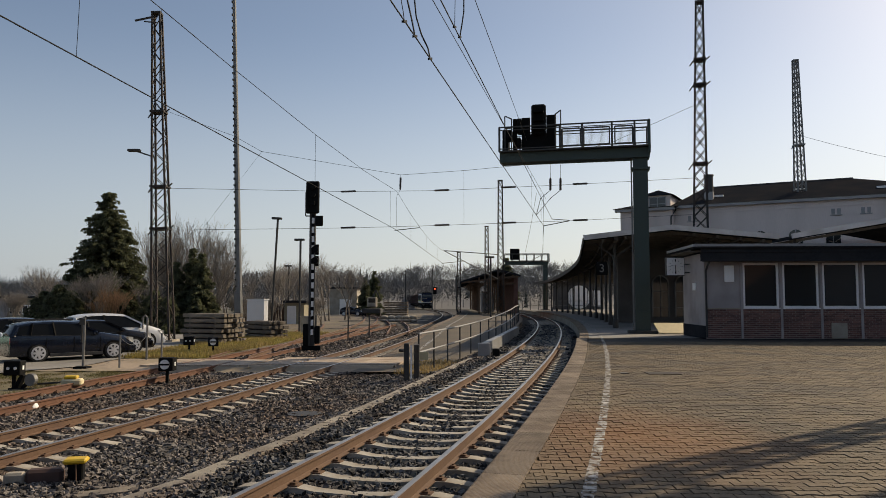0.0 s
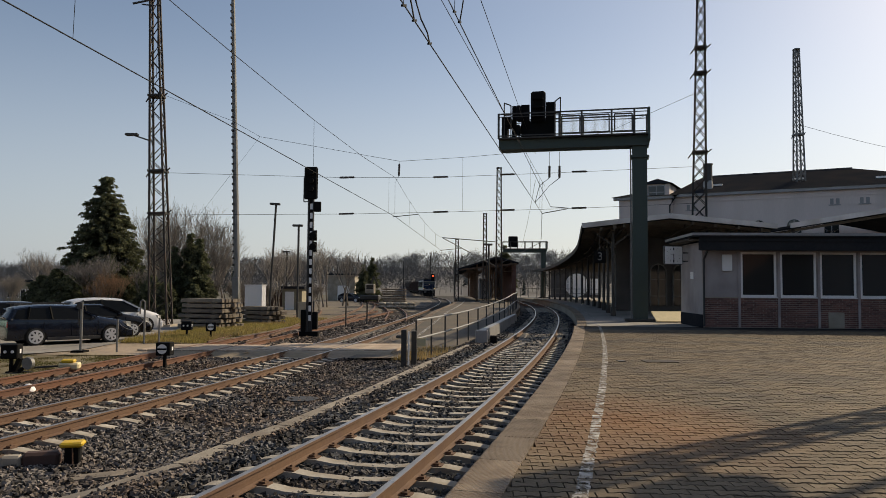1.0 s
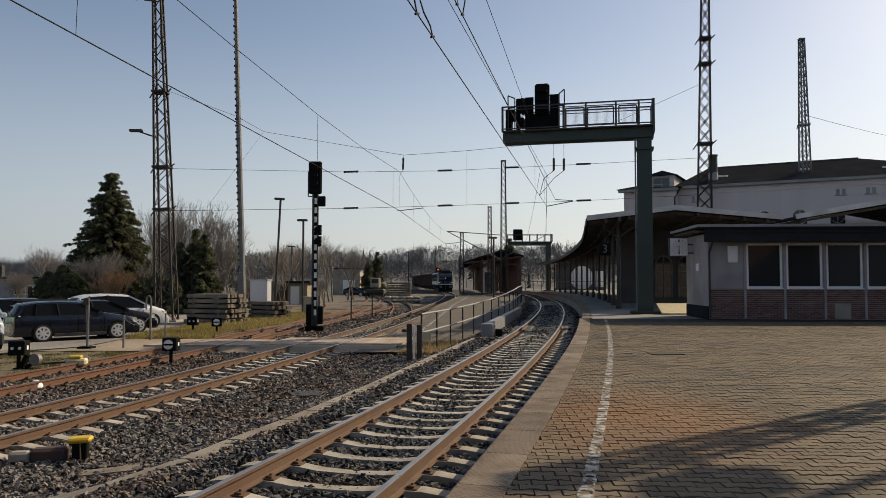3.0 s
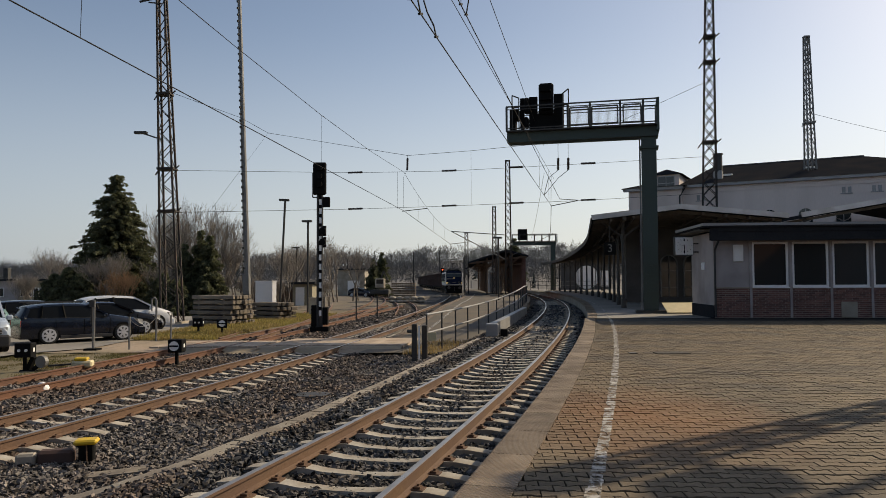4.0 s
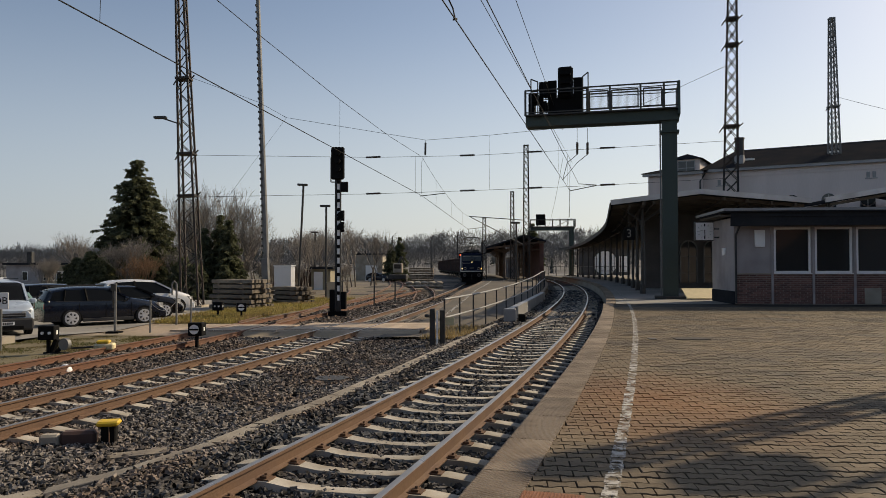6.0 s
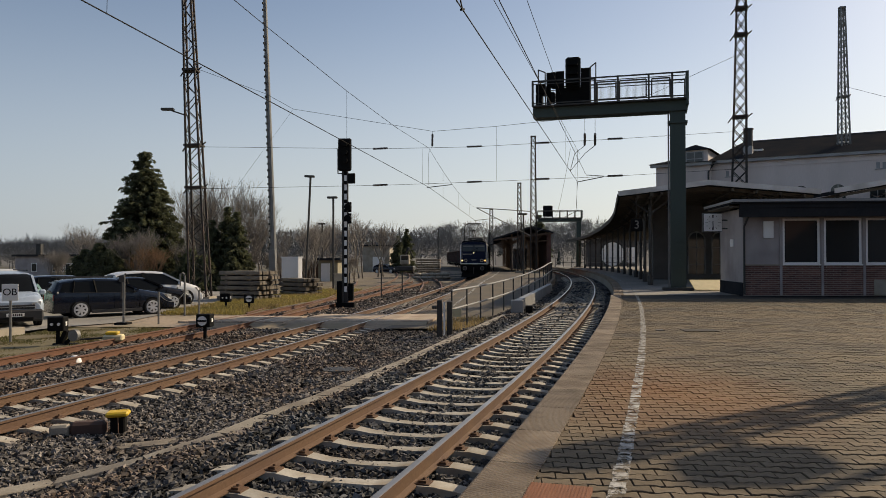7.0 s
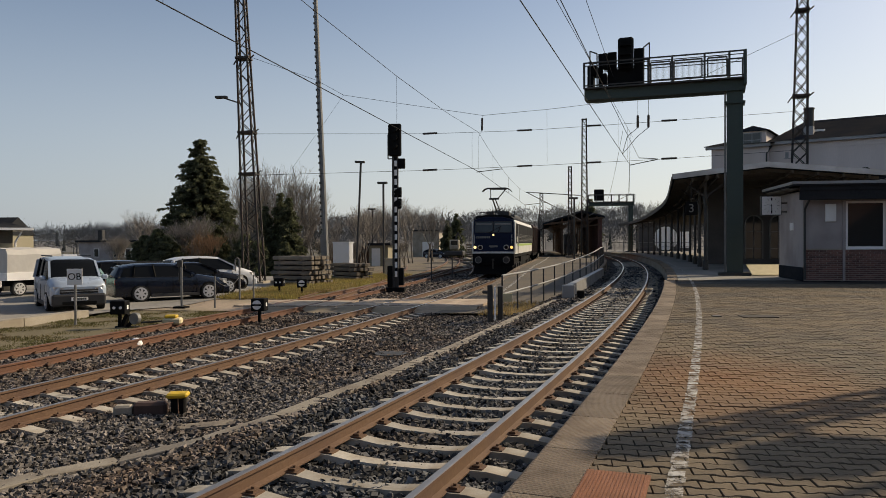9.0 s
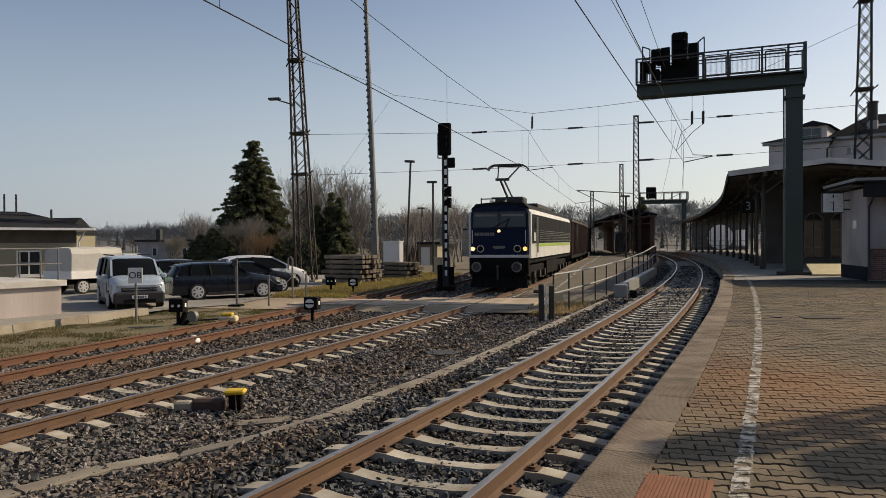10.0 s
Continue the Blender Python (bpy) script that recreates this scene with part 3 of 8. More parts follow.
def paving():
    """Interlocking pavers in rows across the platform, zigzag-edged, the nearest as pieces."""
    root = thing("paving", Matrix.Identity(4), "tan interlocking concrete pavers in rows with dark joints", "paving", kind="structure")
    L, W, g = 0.2, 0.13, 0.009
    half = [(-0.5, 0.095), (-0.34, 0.09), (-0.18, -0.09), (0.18, -0.09), (0.34, 0.09), (0.5, 0.095)]
    prof = [(x * (L - g), -(0.5 + k) * (W - 2 * g)) for x, k in half] + [(-x * (L - g), (0.5 + k) * (W - 2 * g)) for x, k in half]
    piece = bmesh.new()
    top = [piece.verts.new((x * 0.98, y * 0.94, 0.0)) for x, y in prof]
    mid = [piece.verts.new((x, y, -0.006)) for x, y in prof]
    low = [piece.verts.new((x, y, -0.05)) for x, y in prof]
    piece.faces.new(top)
    for r0, r1 in ((mid, top), (low, mid)):
        for i in range(12):
            j = (i + 1) % 12
            piece.faces.new((r0[i], r0[j], r1[j], r1[i]))
    shape = bpy.data.meshes.new("paver")
    piece.to_mesh(shape)
    piece.free()
    shape.materials.append(PAVERP)
    pv = np.array([v.co for v in shape.vertices])
    pf = [list(p.vertices) for p in shape.polygons]
    topface = list(pf[0])
    rng = np.random.default_rng(8)
    verts, faces, pieces = [], [], 0
    base = 0
    ca, sa = math.cos(radians(2.5)), math.sin(radians(2.5))
    for r in range(int(38.0 / W)):
        v = -3.0 + r * W
        ue = 0.0
        for _ in range(8):
            ye = v * ca - ue * sa
            ue = (edge(ye) + 0.385 - v * sa) / ca
        k0 = math.ceil((ue - (L * 0.5 if r % 2 else 0.0)) / L)
        u = k0 * L + (L * 0.5 if r % 2 else 0.0)
        stones = [(u - (u - ue) / 2, (u - ue) / L)] if u - ue > 0.03 else []
        while u < 30:
            stones.append((u + L / 2, 1.0))
            u += L
        for uc, wide in stones:
            x, y = uc * ca + v * sa, v * ca - uc * sa
            if y < -2.8 or y > 27.0 or x > min(24.0, max(5.5, 0.66 * y + 3.5)):
                continue
            dz, tilt = rng.uniform(-0.004, 0.004), rng.uniform(-0.008, 0.008)
            if pieces < 300 and wide == 1.0 and 4.2 < y < 6.4 and x < 2.6:
                ob = new("paver", shape)
                ob.parent = root
                ob.matrix_local = pose(x, y, dz, math.degrees(tilt), math.degrees(rng.uniform(-0.008, 0.008)), -2.5 + rng.uniform(-0.6, 0.6))
                pieces += 1
            else:
                p = pv.copy() if y < 12 else pv[:24].copy()
                px, py = p[:, 0] * wide, p[:, 1].copy()
                p[:, 2] += dz + tilt * py
                p[:, 0], p[:, 1] = x + px * ca + py * sa, y + py * ca - px * sa
                verts.append(p)
                for f in (pf if y < 12 else pf[:13]):
                    faces.append([i + base for i in f])
                base += len(p)
    rest = raw("more_pavers", np.concatenate(verts).tolist(), faces, PAVER, root)
    tagged(rest, "tan interlocking pavers", kind="stuff")
    # worn white safety line: one flake of paint on each stone it crosses
    line = thing("white_line", Matrix.Identity(4), "worn white painted safety line along the platform", "line marking", kind="structure")
    verts, faces = [], []
    y = -2.6
    while y < 70:
        step = W if y < 27 else 0.6
        x, o, z = line_x(y), len(verts), 0.009 if y < 27 else 0.012
        k = step * (0.45 if y < 27 else 0.5)
        xa, xb = line_x(y - k), line_x(y + k)
        j = rng.uniform(-0.008, 0.008, 2)
        verts += [(xa - 0.055 + j[0], y - k, z), (xa + 0.055 + j[1], y - k, z), (xb + 0.055 + j[1], y + k, z), (xb - 0.055 + j[0], y + k, z)]
        faces.append((o, o + 1, o + 2, o + 3))
        y += step
    raw("paint", verts, faces, WHITE, line)
    # ribbed rusty cover let into the paving at the edge
    cov = thing("service_cover", pose(0.445, 4.53, 0.0, 0, 0, -14), "rusty brown ribbed steel cover in the platform paving", "cover")
    rows = [(-0.2, 0.2, -0.4, 0.4, -0.03, 0.014)]
    plate = part("plate", boxes(*rows), PLATE_R, cov)
    part("ribs", boxes(*[(-0.19 + i * 0.0225, -0.179 + i * 0.0225, -0.39, 0.39, 0.014, 0.019) for i in range(17)]), PLATE_R, cov)


ground_sheet()
ballast()
track("track_1", track1, -1.8, 120, Z1, "concrete", "curving railway track on pale concrete sleepers with rust-brown rails", POLISHED, RUST, y_sleeper=(-1.5, 75))
track("track_2", track2, -1.8, 190, Z23, "concrete", "railway track with worn rails on pale concrete sleepers", POLISHED, RUST, y_sleeper=(-1.5, 45), sink=0.0)
track("track_3", track3, 0.0, 70, Z23, "wood", "little-used siding with red rusty rails on dark sleepers", DULLHEAD, REDRUST, y_sleeper=(6, 36), sink=0.02)
track("track_4", siding_a, 30, 75, Z23, "wood", "rusty siding curving away into a yard", DULLHEAD, RUST, y_sleeper=(32, 50), sink=0.03)
track("track_6", siding_c, 52, 120, Z23, "wood", "rusty yard track bending away behind the signal", DULLHEAD, RUST, y_sleeper=(54, 78), sink=0.03)
track("track_5", siding_b, 44, 110, Z23, "wood", "rusty siding curving away into a yard", DULLHEAD, RUST, y_sleeper=(46, 60), sink=0.03)
platform()
paving()


# ---- the platform building, gantry and canopy ----
def platform_building():
    """Low building: plaster walls, brick apron, a row of white windows, flat dark roof."""
    root = thing("platform_building", pose(10.25, 29.0, 0, 0, 0, -3.5), "low grey plaster platform building with brick apron and dark flat roof", "building")
    L, Dp, H = 13.0, 3.2, 3.35
    # front wall with openings between piers
    wins = [(1.47 + i * 1.51, 1.47 + i * 1.51 + 1.36) for i in range(7)]
    bm = bmesh.new()
    box(bm, 0, L, 0, 0.28, 0, 1.16)
    box(bm, 0, L, 0, 0.28, 2.95, H)
    xs = [0] + [v for w in wins for v in w] + [L]
    for a, b in zip(xs[0::2], xs[1::2]):
        if b > a:
            box(bm, a, b, 0, 0.28, 1.16, 2.95)
    box(bm, 0, 0.28, 0.28, Dp, 0, H)
    box(bm, L - 0.28, L, 0.28, Dp, 0, H)
    box(bm, 0.28, L - 0.28, Dp - 0.28, Dp, 0, H)
    part("wall", bm, PLASTER, root)
    part("plinth", boxes((-0.03, 0.0, -0.03, Dp, 0, 0.5)), ROOF, root, "dark painted base strip")
    part("interior_floor", boxes((0.28, L - 0.28, 0.28, Dp - 0.28, 0.0, 0.06)), JOINT, root)
    part("interior_wall", boxes((0.28, L - 0.28, 2.7, 2.8, 0.06, H)), PLASTER, root)
    # brick apron, running bond
    verts, faces = [], []
    for r in range(15):
        x = 0.06 - (0.125 if r % 2 else 0)
        while x < L - 0.05:
            x0, x1 = max(x, 0.02), min(x + 0.234, L - 0.02)
            if x1 - x0 > 0.04:
                z = 0.03 + r * 0.075
                o = len(verts)
                d = -0.028 + random.uniform(-0.002, 0.002)
                verts += [(x0, 0, z), (x1, 0, z), (x1, 0, z + 0.06), (x0, 0, z + 0.06), (x0, d, z), (x1, d, z), (x1, d, z + 0.06), (x0, d, z + 0.06)]
                faces += [(o + 4, o + 5, o + 6, o + 7), (o, o + 1, o + 5, o + 4), (o + 3, o + 7, o + 6, o + 2), (o, o + 4, o + 7, o + 3), (o + 1, o + 2, o + 6, o + 5)]
            x += 0.25
    apron = raw("brick_apron", verts, faces, BRICK, root)
    tagged(apron, "dark red brick apron below the windows", kind="stuff")
    part("mortar_bed", boxes((0.0, L, -0.018, 0.0, 0.0, 1.16)), MORTAR, root)
    part("sill_band", boxes((0, L, -0.05, 0.0, 1.163, 1.2)), KERB, root)
    for i, (a, b) in enumerate(wins):
        win = new("window")
        win.parent = root
        bm = boxes((a, b, 0.02, 0.1, 1.2, 1.28), (a, b, 0.02, 0.1, 2.87, 2.95), (a, a + 0.08, 0.02, 0.1, 1.28, 2.87), (b - 0.08, b, 0.02, 0.1, 1.28, 2.87))
        part("window_frame", bm, FRAME, win, "white painted window frame")
        part("pane", boxes((a + 0.08, b - 0.08, 0.055, 0.065, 1.28, 2.87)), GLASS, win)
        part("window_sill", boxes((a - 0.02, b + 0.02, -0.07, 0.02, 1.165, 1.2)), FRAME, win)
        if i == 1:
            # Pale strips added in place of the lattice mast's reflection.
            part("mast_reflection", boxes((a + 0.45, a + 0.62, 0.1, 0.13, 1.3, 2.85), (a + 0.75, a + 0.8, 0.1, 0.13, 1.3, 2.85)), CANVAS, win, "pale strips standing in for a lattice mast's reflection")
    for i in range(8):
        x = 1.47 - 0.075 + i * 1.51
        part("pier_strip", boxes((x - 0.045, x + 0.045, -0.055, 0.0, 0, 2.95)), PLASTER, root, "slim light grey pier between windows")
    # roof: deep dark fascia in steps, overhanging
    part("roof", boxes((-0.55, L + 0.5, -0.75, Dp + 0.4, H + 0.14, H + 0.28)), ROOF, root, "flat dark felt roof")
    part("fascia", boxes((-0.3, L + 0.3, -0.62, -0.57, H - 0.36, H - 0.02), (-0.3, L + 0.3, -0.66, -0.62, H - 0.02, H + 0.14)), ROOF, root, "ribbed dark fascia above the windows")
    part("roof_trim", boxes((-0.58, L + 0.53, -0.79, -0.75, H + 0.2, H + 0.3), (-0.59, -0.55, -0.75, Dp + 0.4, H + 0.2, H + 0.3)), ZINC, root, "pale metal roof edge")
    part("soffit", boxes((-0.5, L + 0.4, -0.57, 0.0, H + 0.02, H + 0.06), (-0.5, 0.0, 0.0, Dp, H + 0.07, H + 0.13)), WOODIN, root)
    part("gutter", boxes((-0.2, L + 0.3, -0.56, -0.45, H - 0.37, H - 0.3)), DARKST, root, "dark rain gutter")
    part("drainpipe", bars(((0.06, -0.5, H - 0.35), (0.03, -0.08, H - 0.7), 0.08), ((0.03, -0.08, H - 0.7), (0.03, -0.08, 0.05), 0.08), sides=8), DARKST, root, "dark rain pipe on the corner")
    part("notice_box", boxes((0.75, 1.12, -0.08, 0.0, 2.2, 2.85), bevel=0.01), FRAME, root, "pale wall-mounted notice box")
    part("vent_panel", boxes((4.75, 5.35, -0.06, -0.03, 0.03, 0.62), bevel=0.008), KERB, root, "grey flap panel in the brick apron")
    part("side_sign", boxes((-0.04, 0.0, 1.2, 1.6, 1.9, 2.2)), FRAME, root, "small pale notice on the side wall")


def station_clock():
    c = thing("station_clock", pose(9.72, 31.0, 2.9), "square white station clock with black hands on a bracket", "clock")
    part("case", boxes((-0.39, 0.39, -0.1, 0.1, -0.39, 0.39), bevel=0.03), DARKST, c)
    part("dial", boxes((-0.36, 0.36, -0.112, -0.1, -0.36, 0.36)), FRAME, c, "white square dial")
    bm = bmesh.new()
    for i in range(12):
        a = radians(30 * i)
        r0 = 0.24 if i % 3 else 0.2
        bar(bm, (math.sin(a) * r0, -0.116, math.cos(a) * r0), (math.sin(a) * 0.31, -0.116, math.cos(a) * 0.31), 0.03 if i % 3 else 0.05, 0.006)
    part("hour_marks", bm, BLACK, c)
    bm = bmesh.new()
    bar(bm, (0, -0.118, 0.06), (0.01, -0.118, -0.27), 0.03, 0.006)
    part("minute_hand", bm, BLACK, c)
    bm = bmesh.new()
    a = radians(285)
    bar(bm, (0, -0.122, 0), (math.sin(a) * 0.19, -0.122, math.cos(a) * 0.19), 0.042, 0.006)
    part("hour_hand", bm, BLACK, c)
    for z in (0.1, -0.25):
        part("bracket", bars(((0.39, 0, z), (0.62, 0, z), 0.05)), DARKST, c)


def signal_gantry(m, label, L=6.9, H=8.0, back=1.0, heads=True):
    """Cantilever beam on one box pillar, with a railed walkway and a signal cabin."""
    g = thing("signal_gantry", m, label, "signal gantry")
    pil = part("pillar", boxes((-0.33, 0.33, -0.3, 0.3, 0.12, H - 0.0)), GREEN, g)
    part("pillar_flange", boxes((-0.42, 0.42, -0.4, 0.4, H - 0.55, H - 0.45)), GREEN, g)
    for i in range(4):
        part("rung", boxes((-0.2, 0.2, -0.36, -0.3, 0.9 + i * 0.42, 0.98 + i * 0.42)), GREEN, g)
    part("base_plate", boxes((-0.7, 0.65, -0.55, 0.55, 0.0, 0.12), bevel=0.02), DARKST, g)
    part("conduit", bars(((-0.4, -0.1, 0.1), (-0.4, -0.1, H), 0.07)), GALV, g)
    part("beam", boxes((-L, 0.42, -0.45, 0.45, H, H + 0.46)), GREEN, g, "deep green steel box beam")
    part("walkway", boxes((-L, 0.46, -0.75, 0.75, H + 0.46, H + 0.52)), DARKST, g)
    for side in (-0.72, 0.72):
        rows = [((-L, side, H + 1.64), (0.4, side, H + 1.64), 0.06), ((-L, side, H + 1.5), (0.4, side, H + 1.5), 0.035), ((-L, side, H + 0.6), (0.4, side, H + 0.6), 0.05)]
        part("handrail", bars(*rows), DARKST, g)
        posts = (-L + 0.03, -3.62, -2.6, -1.25, -0.24, 0.37) if heads else [-L + i * (L + 0.55) / 6 for i in range(7)]
        for x in posts:
            part("railing_post", bars(((x, side, H + 0.46), (x, side, H + 1.64), 0.09)), DARKST, g)
    for a, b in ((-3.52, -2.68), (-2.52, -1.36), (-1.12, -0.34)) if heads else ():
        verts = bmesh.new()
        for i in range(int((b - a) / 0.05)):
            bar(verts, (a + i * 0.05, -0.74, H + 0.64), (a + i * 0.05, -0.74, H + 1.4), 0.009)
        part("mesh_panel", verts, GALV, g, "light wire mesh panel in the railing")
        part("panel_frame", bars(((a, -0.74, H + 0.62), (b, -0.74, H + 0.62), 0.06), ((a, -0.74, H + 1.42), (b, -0.74, H + 1.42), 0.06), ((a, -0.74, H + 0.62), (a, -0.74, H + 1.42), 0.06), ((b, -0.74, H + 0.62), (b, -0.74, H + 1.42), 0.06)), DARKST, g)
    part("end_post", boxes((0.36, 0.46, -0.78, 0.78, H + 0.2, H + 1.68)), GREEN, g)
    if heads:
        part("signal_screen", boxes((-L + 1.02, -L + 1.42, -0.1, 0.0, H + 0.5, H + 2.2), (-L + 1.42, -L + 2.42, -0.1, 0.0, H + 0.5, H + 1.4), (-L + 2.2, -L + 2.66, -0.1, 0.0, H + 0.5, H + 2.28)), BLACK, g, "black signal backing board")
        part("signal_head", boxes((-L + 1.5, -L + 2.2, -0.35, -0.1, H + 1.3, H + 2.78), bevel=0.09), BLACK, g, "tall black signal head with rounded top")
        for i in range(3):
            part("lamp_hood", boxes((-L + 1.6, -L + 2.1, -0.6, -0.35, H + 1.5 + i * 0.42, H + 1.56 + i * 0.42)), BLACK, g)
        part("equipment_post", boxes((-L + 0.6, -L + 0.8, -0.2, 0.0, H + 0.5, H + 2.15), bevel=0.02), BLACK, g)
        part("relay_box", boxes((-L + 0.82, -L + 1.04, -0.4, 0.1, H + 1.4, H + 2.12), bevel=0.04), BLACK, g)
        part("relay_box", boxes((-L + 0.82, -L + 1.0, -0.4, 0.1, H + 0.7, H + 1.2), bevel=0.04), BLACK, g)
        part("relay_box", boxes((-L + 0.12, -L + 0.58, -0.4, 0.3, H + 1.12, H + 1.6), bevel=0.05), BLACK, g)
        part("relay_box", boxes((-L + 0.12, -L + 0.4, -0.4, 0.3, H + 0.5, H + 1.12), bevel=0.03), BLACK, g)
        for x0, x1, top in ((-L + 0.28, -L + 0.6, 2.2), (-L + 2.66, -L + 2.92, 2.36)):
            r0, r1 = (top, top - 0.14) if x0 < -L + 1 else (top - 0.2, top)
            cage = bars(((x0, -0.6, H + 0.5), (x0, -0.6, H + r0), 0.05), ((x1, -0.6, H + 0.5), (x1, -0.6, H + r1), 0.05), ((x0, -0.6, H + r0), (x1, -0.6, H + r1), 0.05), ((x0, -0.6, H + 1.6), (x1, -0.6, H + 1.62), 0.05), ((x0, -0.6, H + 0.62), (x1, -0.6, H + 0.62), 0.04))
            part("cage_frame", cage, DARKST, g)
    else:
        part("signal_head", boxes((-L + 0.8, -L + 2.2, -0.4, -0.1, H + 0.75, H + 2.4), bevel=0.08), BLACK, g)
    return g


def canopy():
    """The long station canopy: gabled board roof on iron columns that follows the track."""
    root = thing("station_canopy", Matrix.Identity(4), "long dark timber platform canopy on slim iron columns", "canopy")
    ys = list(np.arange(38.5, 112, 3.5))

    def eave(y):
        return track1(y) + 2.0 + 0.35 * smooth_step(39, 60, y)

    def zs(y):
        return 4.75 - 0.75 * smooth_step(38, 100, y)
    bm = bmesh.new()
    rings = []
    for y in ys:
        e, z = eave(y), zs(y)
        rings.append([(e, y, z), (e + 4.6, y, z + 0.55), (e + 10.2, y, z + 0.05), (e + 10.2, y, z - 0.07), (e + 4.6, y, z + 0.42), (e, y, z - 0.12)])
    part("roof", loft(bm, rings), ROOF, root, "low gabled dark roof")
    bm = bmesh.new()
    bar(bm, rings[0][0], rings[0][1], 0.1, 0.26)
    bar(bm, rings[0][1], rings[0][2], 0.1, 0.26)
    part("gable_trim", bm, GABLE, root, "pale metal gable edge")
    part("eave_board", sweep(bmesh.new(), [(eave(y) - 0.03, y, zs(y) - 0.1) for y in ys], [(-0.02, -0.22), (0.02, -0.22), (0.02, 0.1), (-0.02, 0.1)]), WOODIN, root)
    for y in np.arange(39.2, 110, 1.75):
        e, z = eave(y), zs(y)
        part("rafter", bars(((e + 0.1, y, z - 0.2), (e + 4.6, y, z + 0.33), 0.1, 0.16)), WOODIN, root)
        part("rafter", bars(((e + 4.6, y, z + 0.33), (e + 10.0, y, z - 0.15), 0.1, 0.16)), WOODIN, root)
    for off in (1.0, 2.2, 3.4, 5.8, 7.0, 8.2, 9.4):
        part("purlin", sweep(bmesh.new(), [(eave(y) + off, y, zs(y) + (0.12 * off if off < 4.6 else 0.55 - 0.09 * (off - 4.6)) - 0.26) for y in ys[:8]], [(-0.05, -0.06), (0.05, -0.06), (0.05, 0.08), (-0.05, 0.08)]), WOODIN, root)
    for y in np.arange(40, 108, 5.2):
        for off in (1.7, 8.6):
            e, z = eave(y) + off, zs(y) - 0.05
            col = part("column", bars(((e, y, 0), (e, y, 0.5), 0.3), ((e, y, 0.5), (e, y, z), 0.17), ((e, y, z - 1.0), (e, y, z - 0.9), 0.28), sides=8), DARKST, root)
            bm = bmesh.new()
            for s in (-1, 1):
                bar(bm, (e, y, z - 0.9), (e + s * 1.3, y, z + 0.05), 0.07)
            part("brace", bm, DARKST, col)
    part("longitudinal_beam", sweep(bmesh.new(), [(eave(y) + 1.7, y, zs(y) + 0.0) for y in ys], [(-0.08, -0.15), (0.08, -0.15), (0.08, 0.1), (-0.08, 0.1)]), WOODIN, root)
    # second canopy bay over the building front
    r2 = thing("side_canopy", Matrix.Identity(4), "second gabled canopy bay beside the station building", "canopy")
    bm = bmesh.new()
    rg = []
    for y in (38.5, 55):
        rg.append([(18.3, y, 4.85), (29, y, 6.63), (36, y, 5.4), (36, y, 5.25), (29, y, 6.48), (18.3, y, 4.7)])
    part("roof", loft(bm, rg), ROOF, r2)
    bm = bmesh.new()
    bar(bm, (18.2, 38.45, 4.83), (29, 38.45, 6.63), 0.1, 0.26)
    part("gable_trim", bm, GABLE, r2, "pale metal gable edge")
    for i in range(12):
        part("rafter", bars(((18.6, 38.8 + i * 0.6, 4.62), (29, 38.8 + i * 0.6, 6.38), 0.08, 0.14)), WOODIN, r2)
    for x in (18.6, 24, 29):
        part("column", bars(((x, 39, 0), (x, 39, 4.72 + (x - 18.6) * 0.165), 0.18), sides=8), DARKST, r2)


def platform_sign():
    s = thing("platform_number_sign", pose(8.35, 38.9, 3.15), "dark hanging platform sign with the white number 3", "sign")
    part("board", boxes((-0.3, 0.3, -0.04, 0.04, -0.33, 0.33), bevel=0.01), BLACK, s)
    text("number", "3", 0.6, GALV, pose(0, -0.046, 0, 90, 0, 0), s)
    part("hanger", bars(((0, 0, 0.35), (0, 0, 1.35), 0.03), sides=6), DARKST, s)


platform_building()
station_clock()
signal_gantry(pose(9.15, 34.0, 0, 0, 0, -13), "dark green steel cantilever signal gantry with railed walkway", L=6.5, H=8.05)
signal_gantry(pose(15.2, 110.0, 0, 0, 0, -3), "distant green cantilever signal gantry", L=6.0, H=6.7, heads=False)
canopy()
platform_sign()


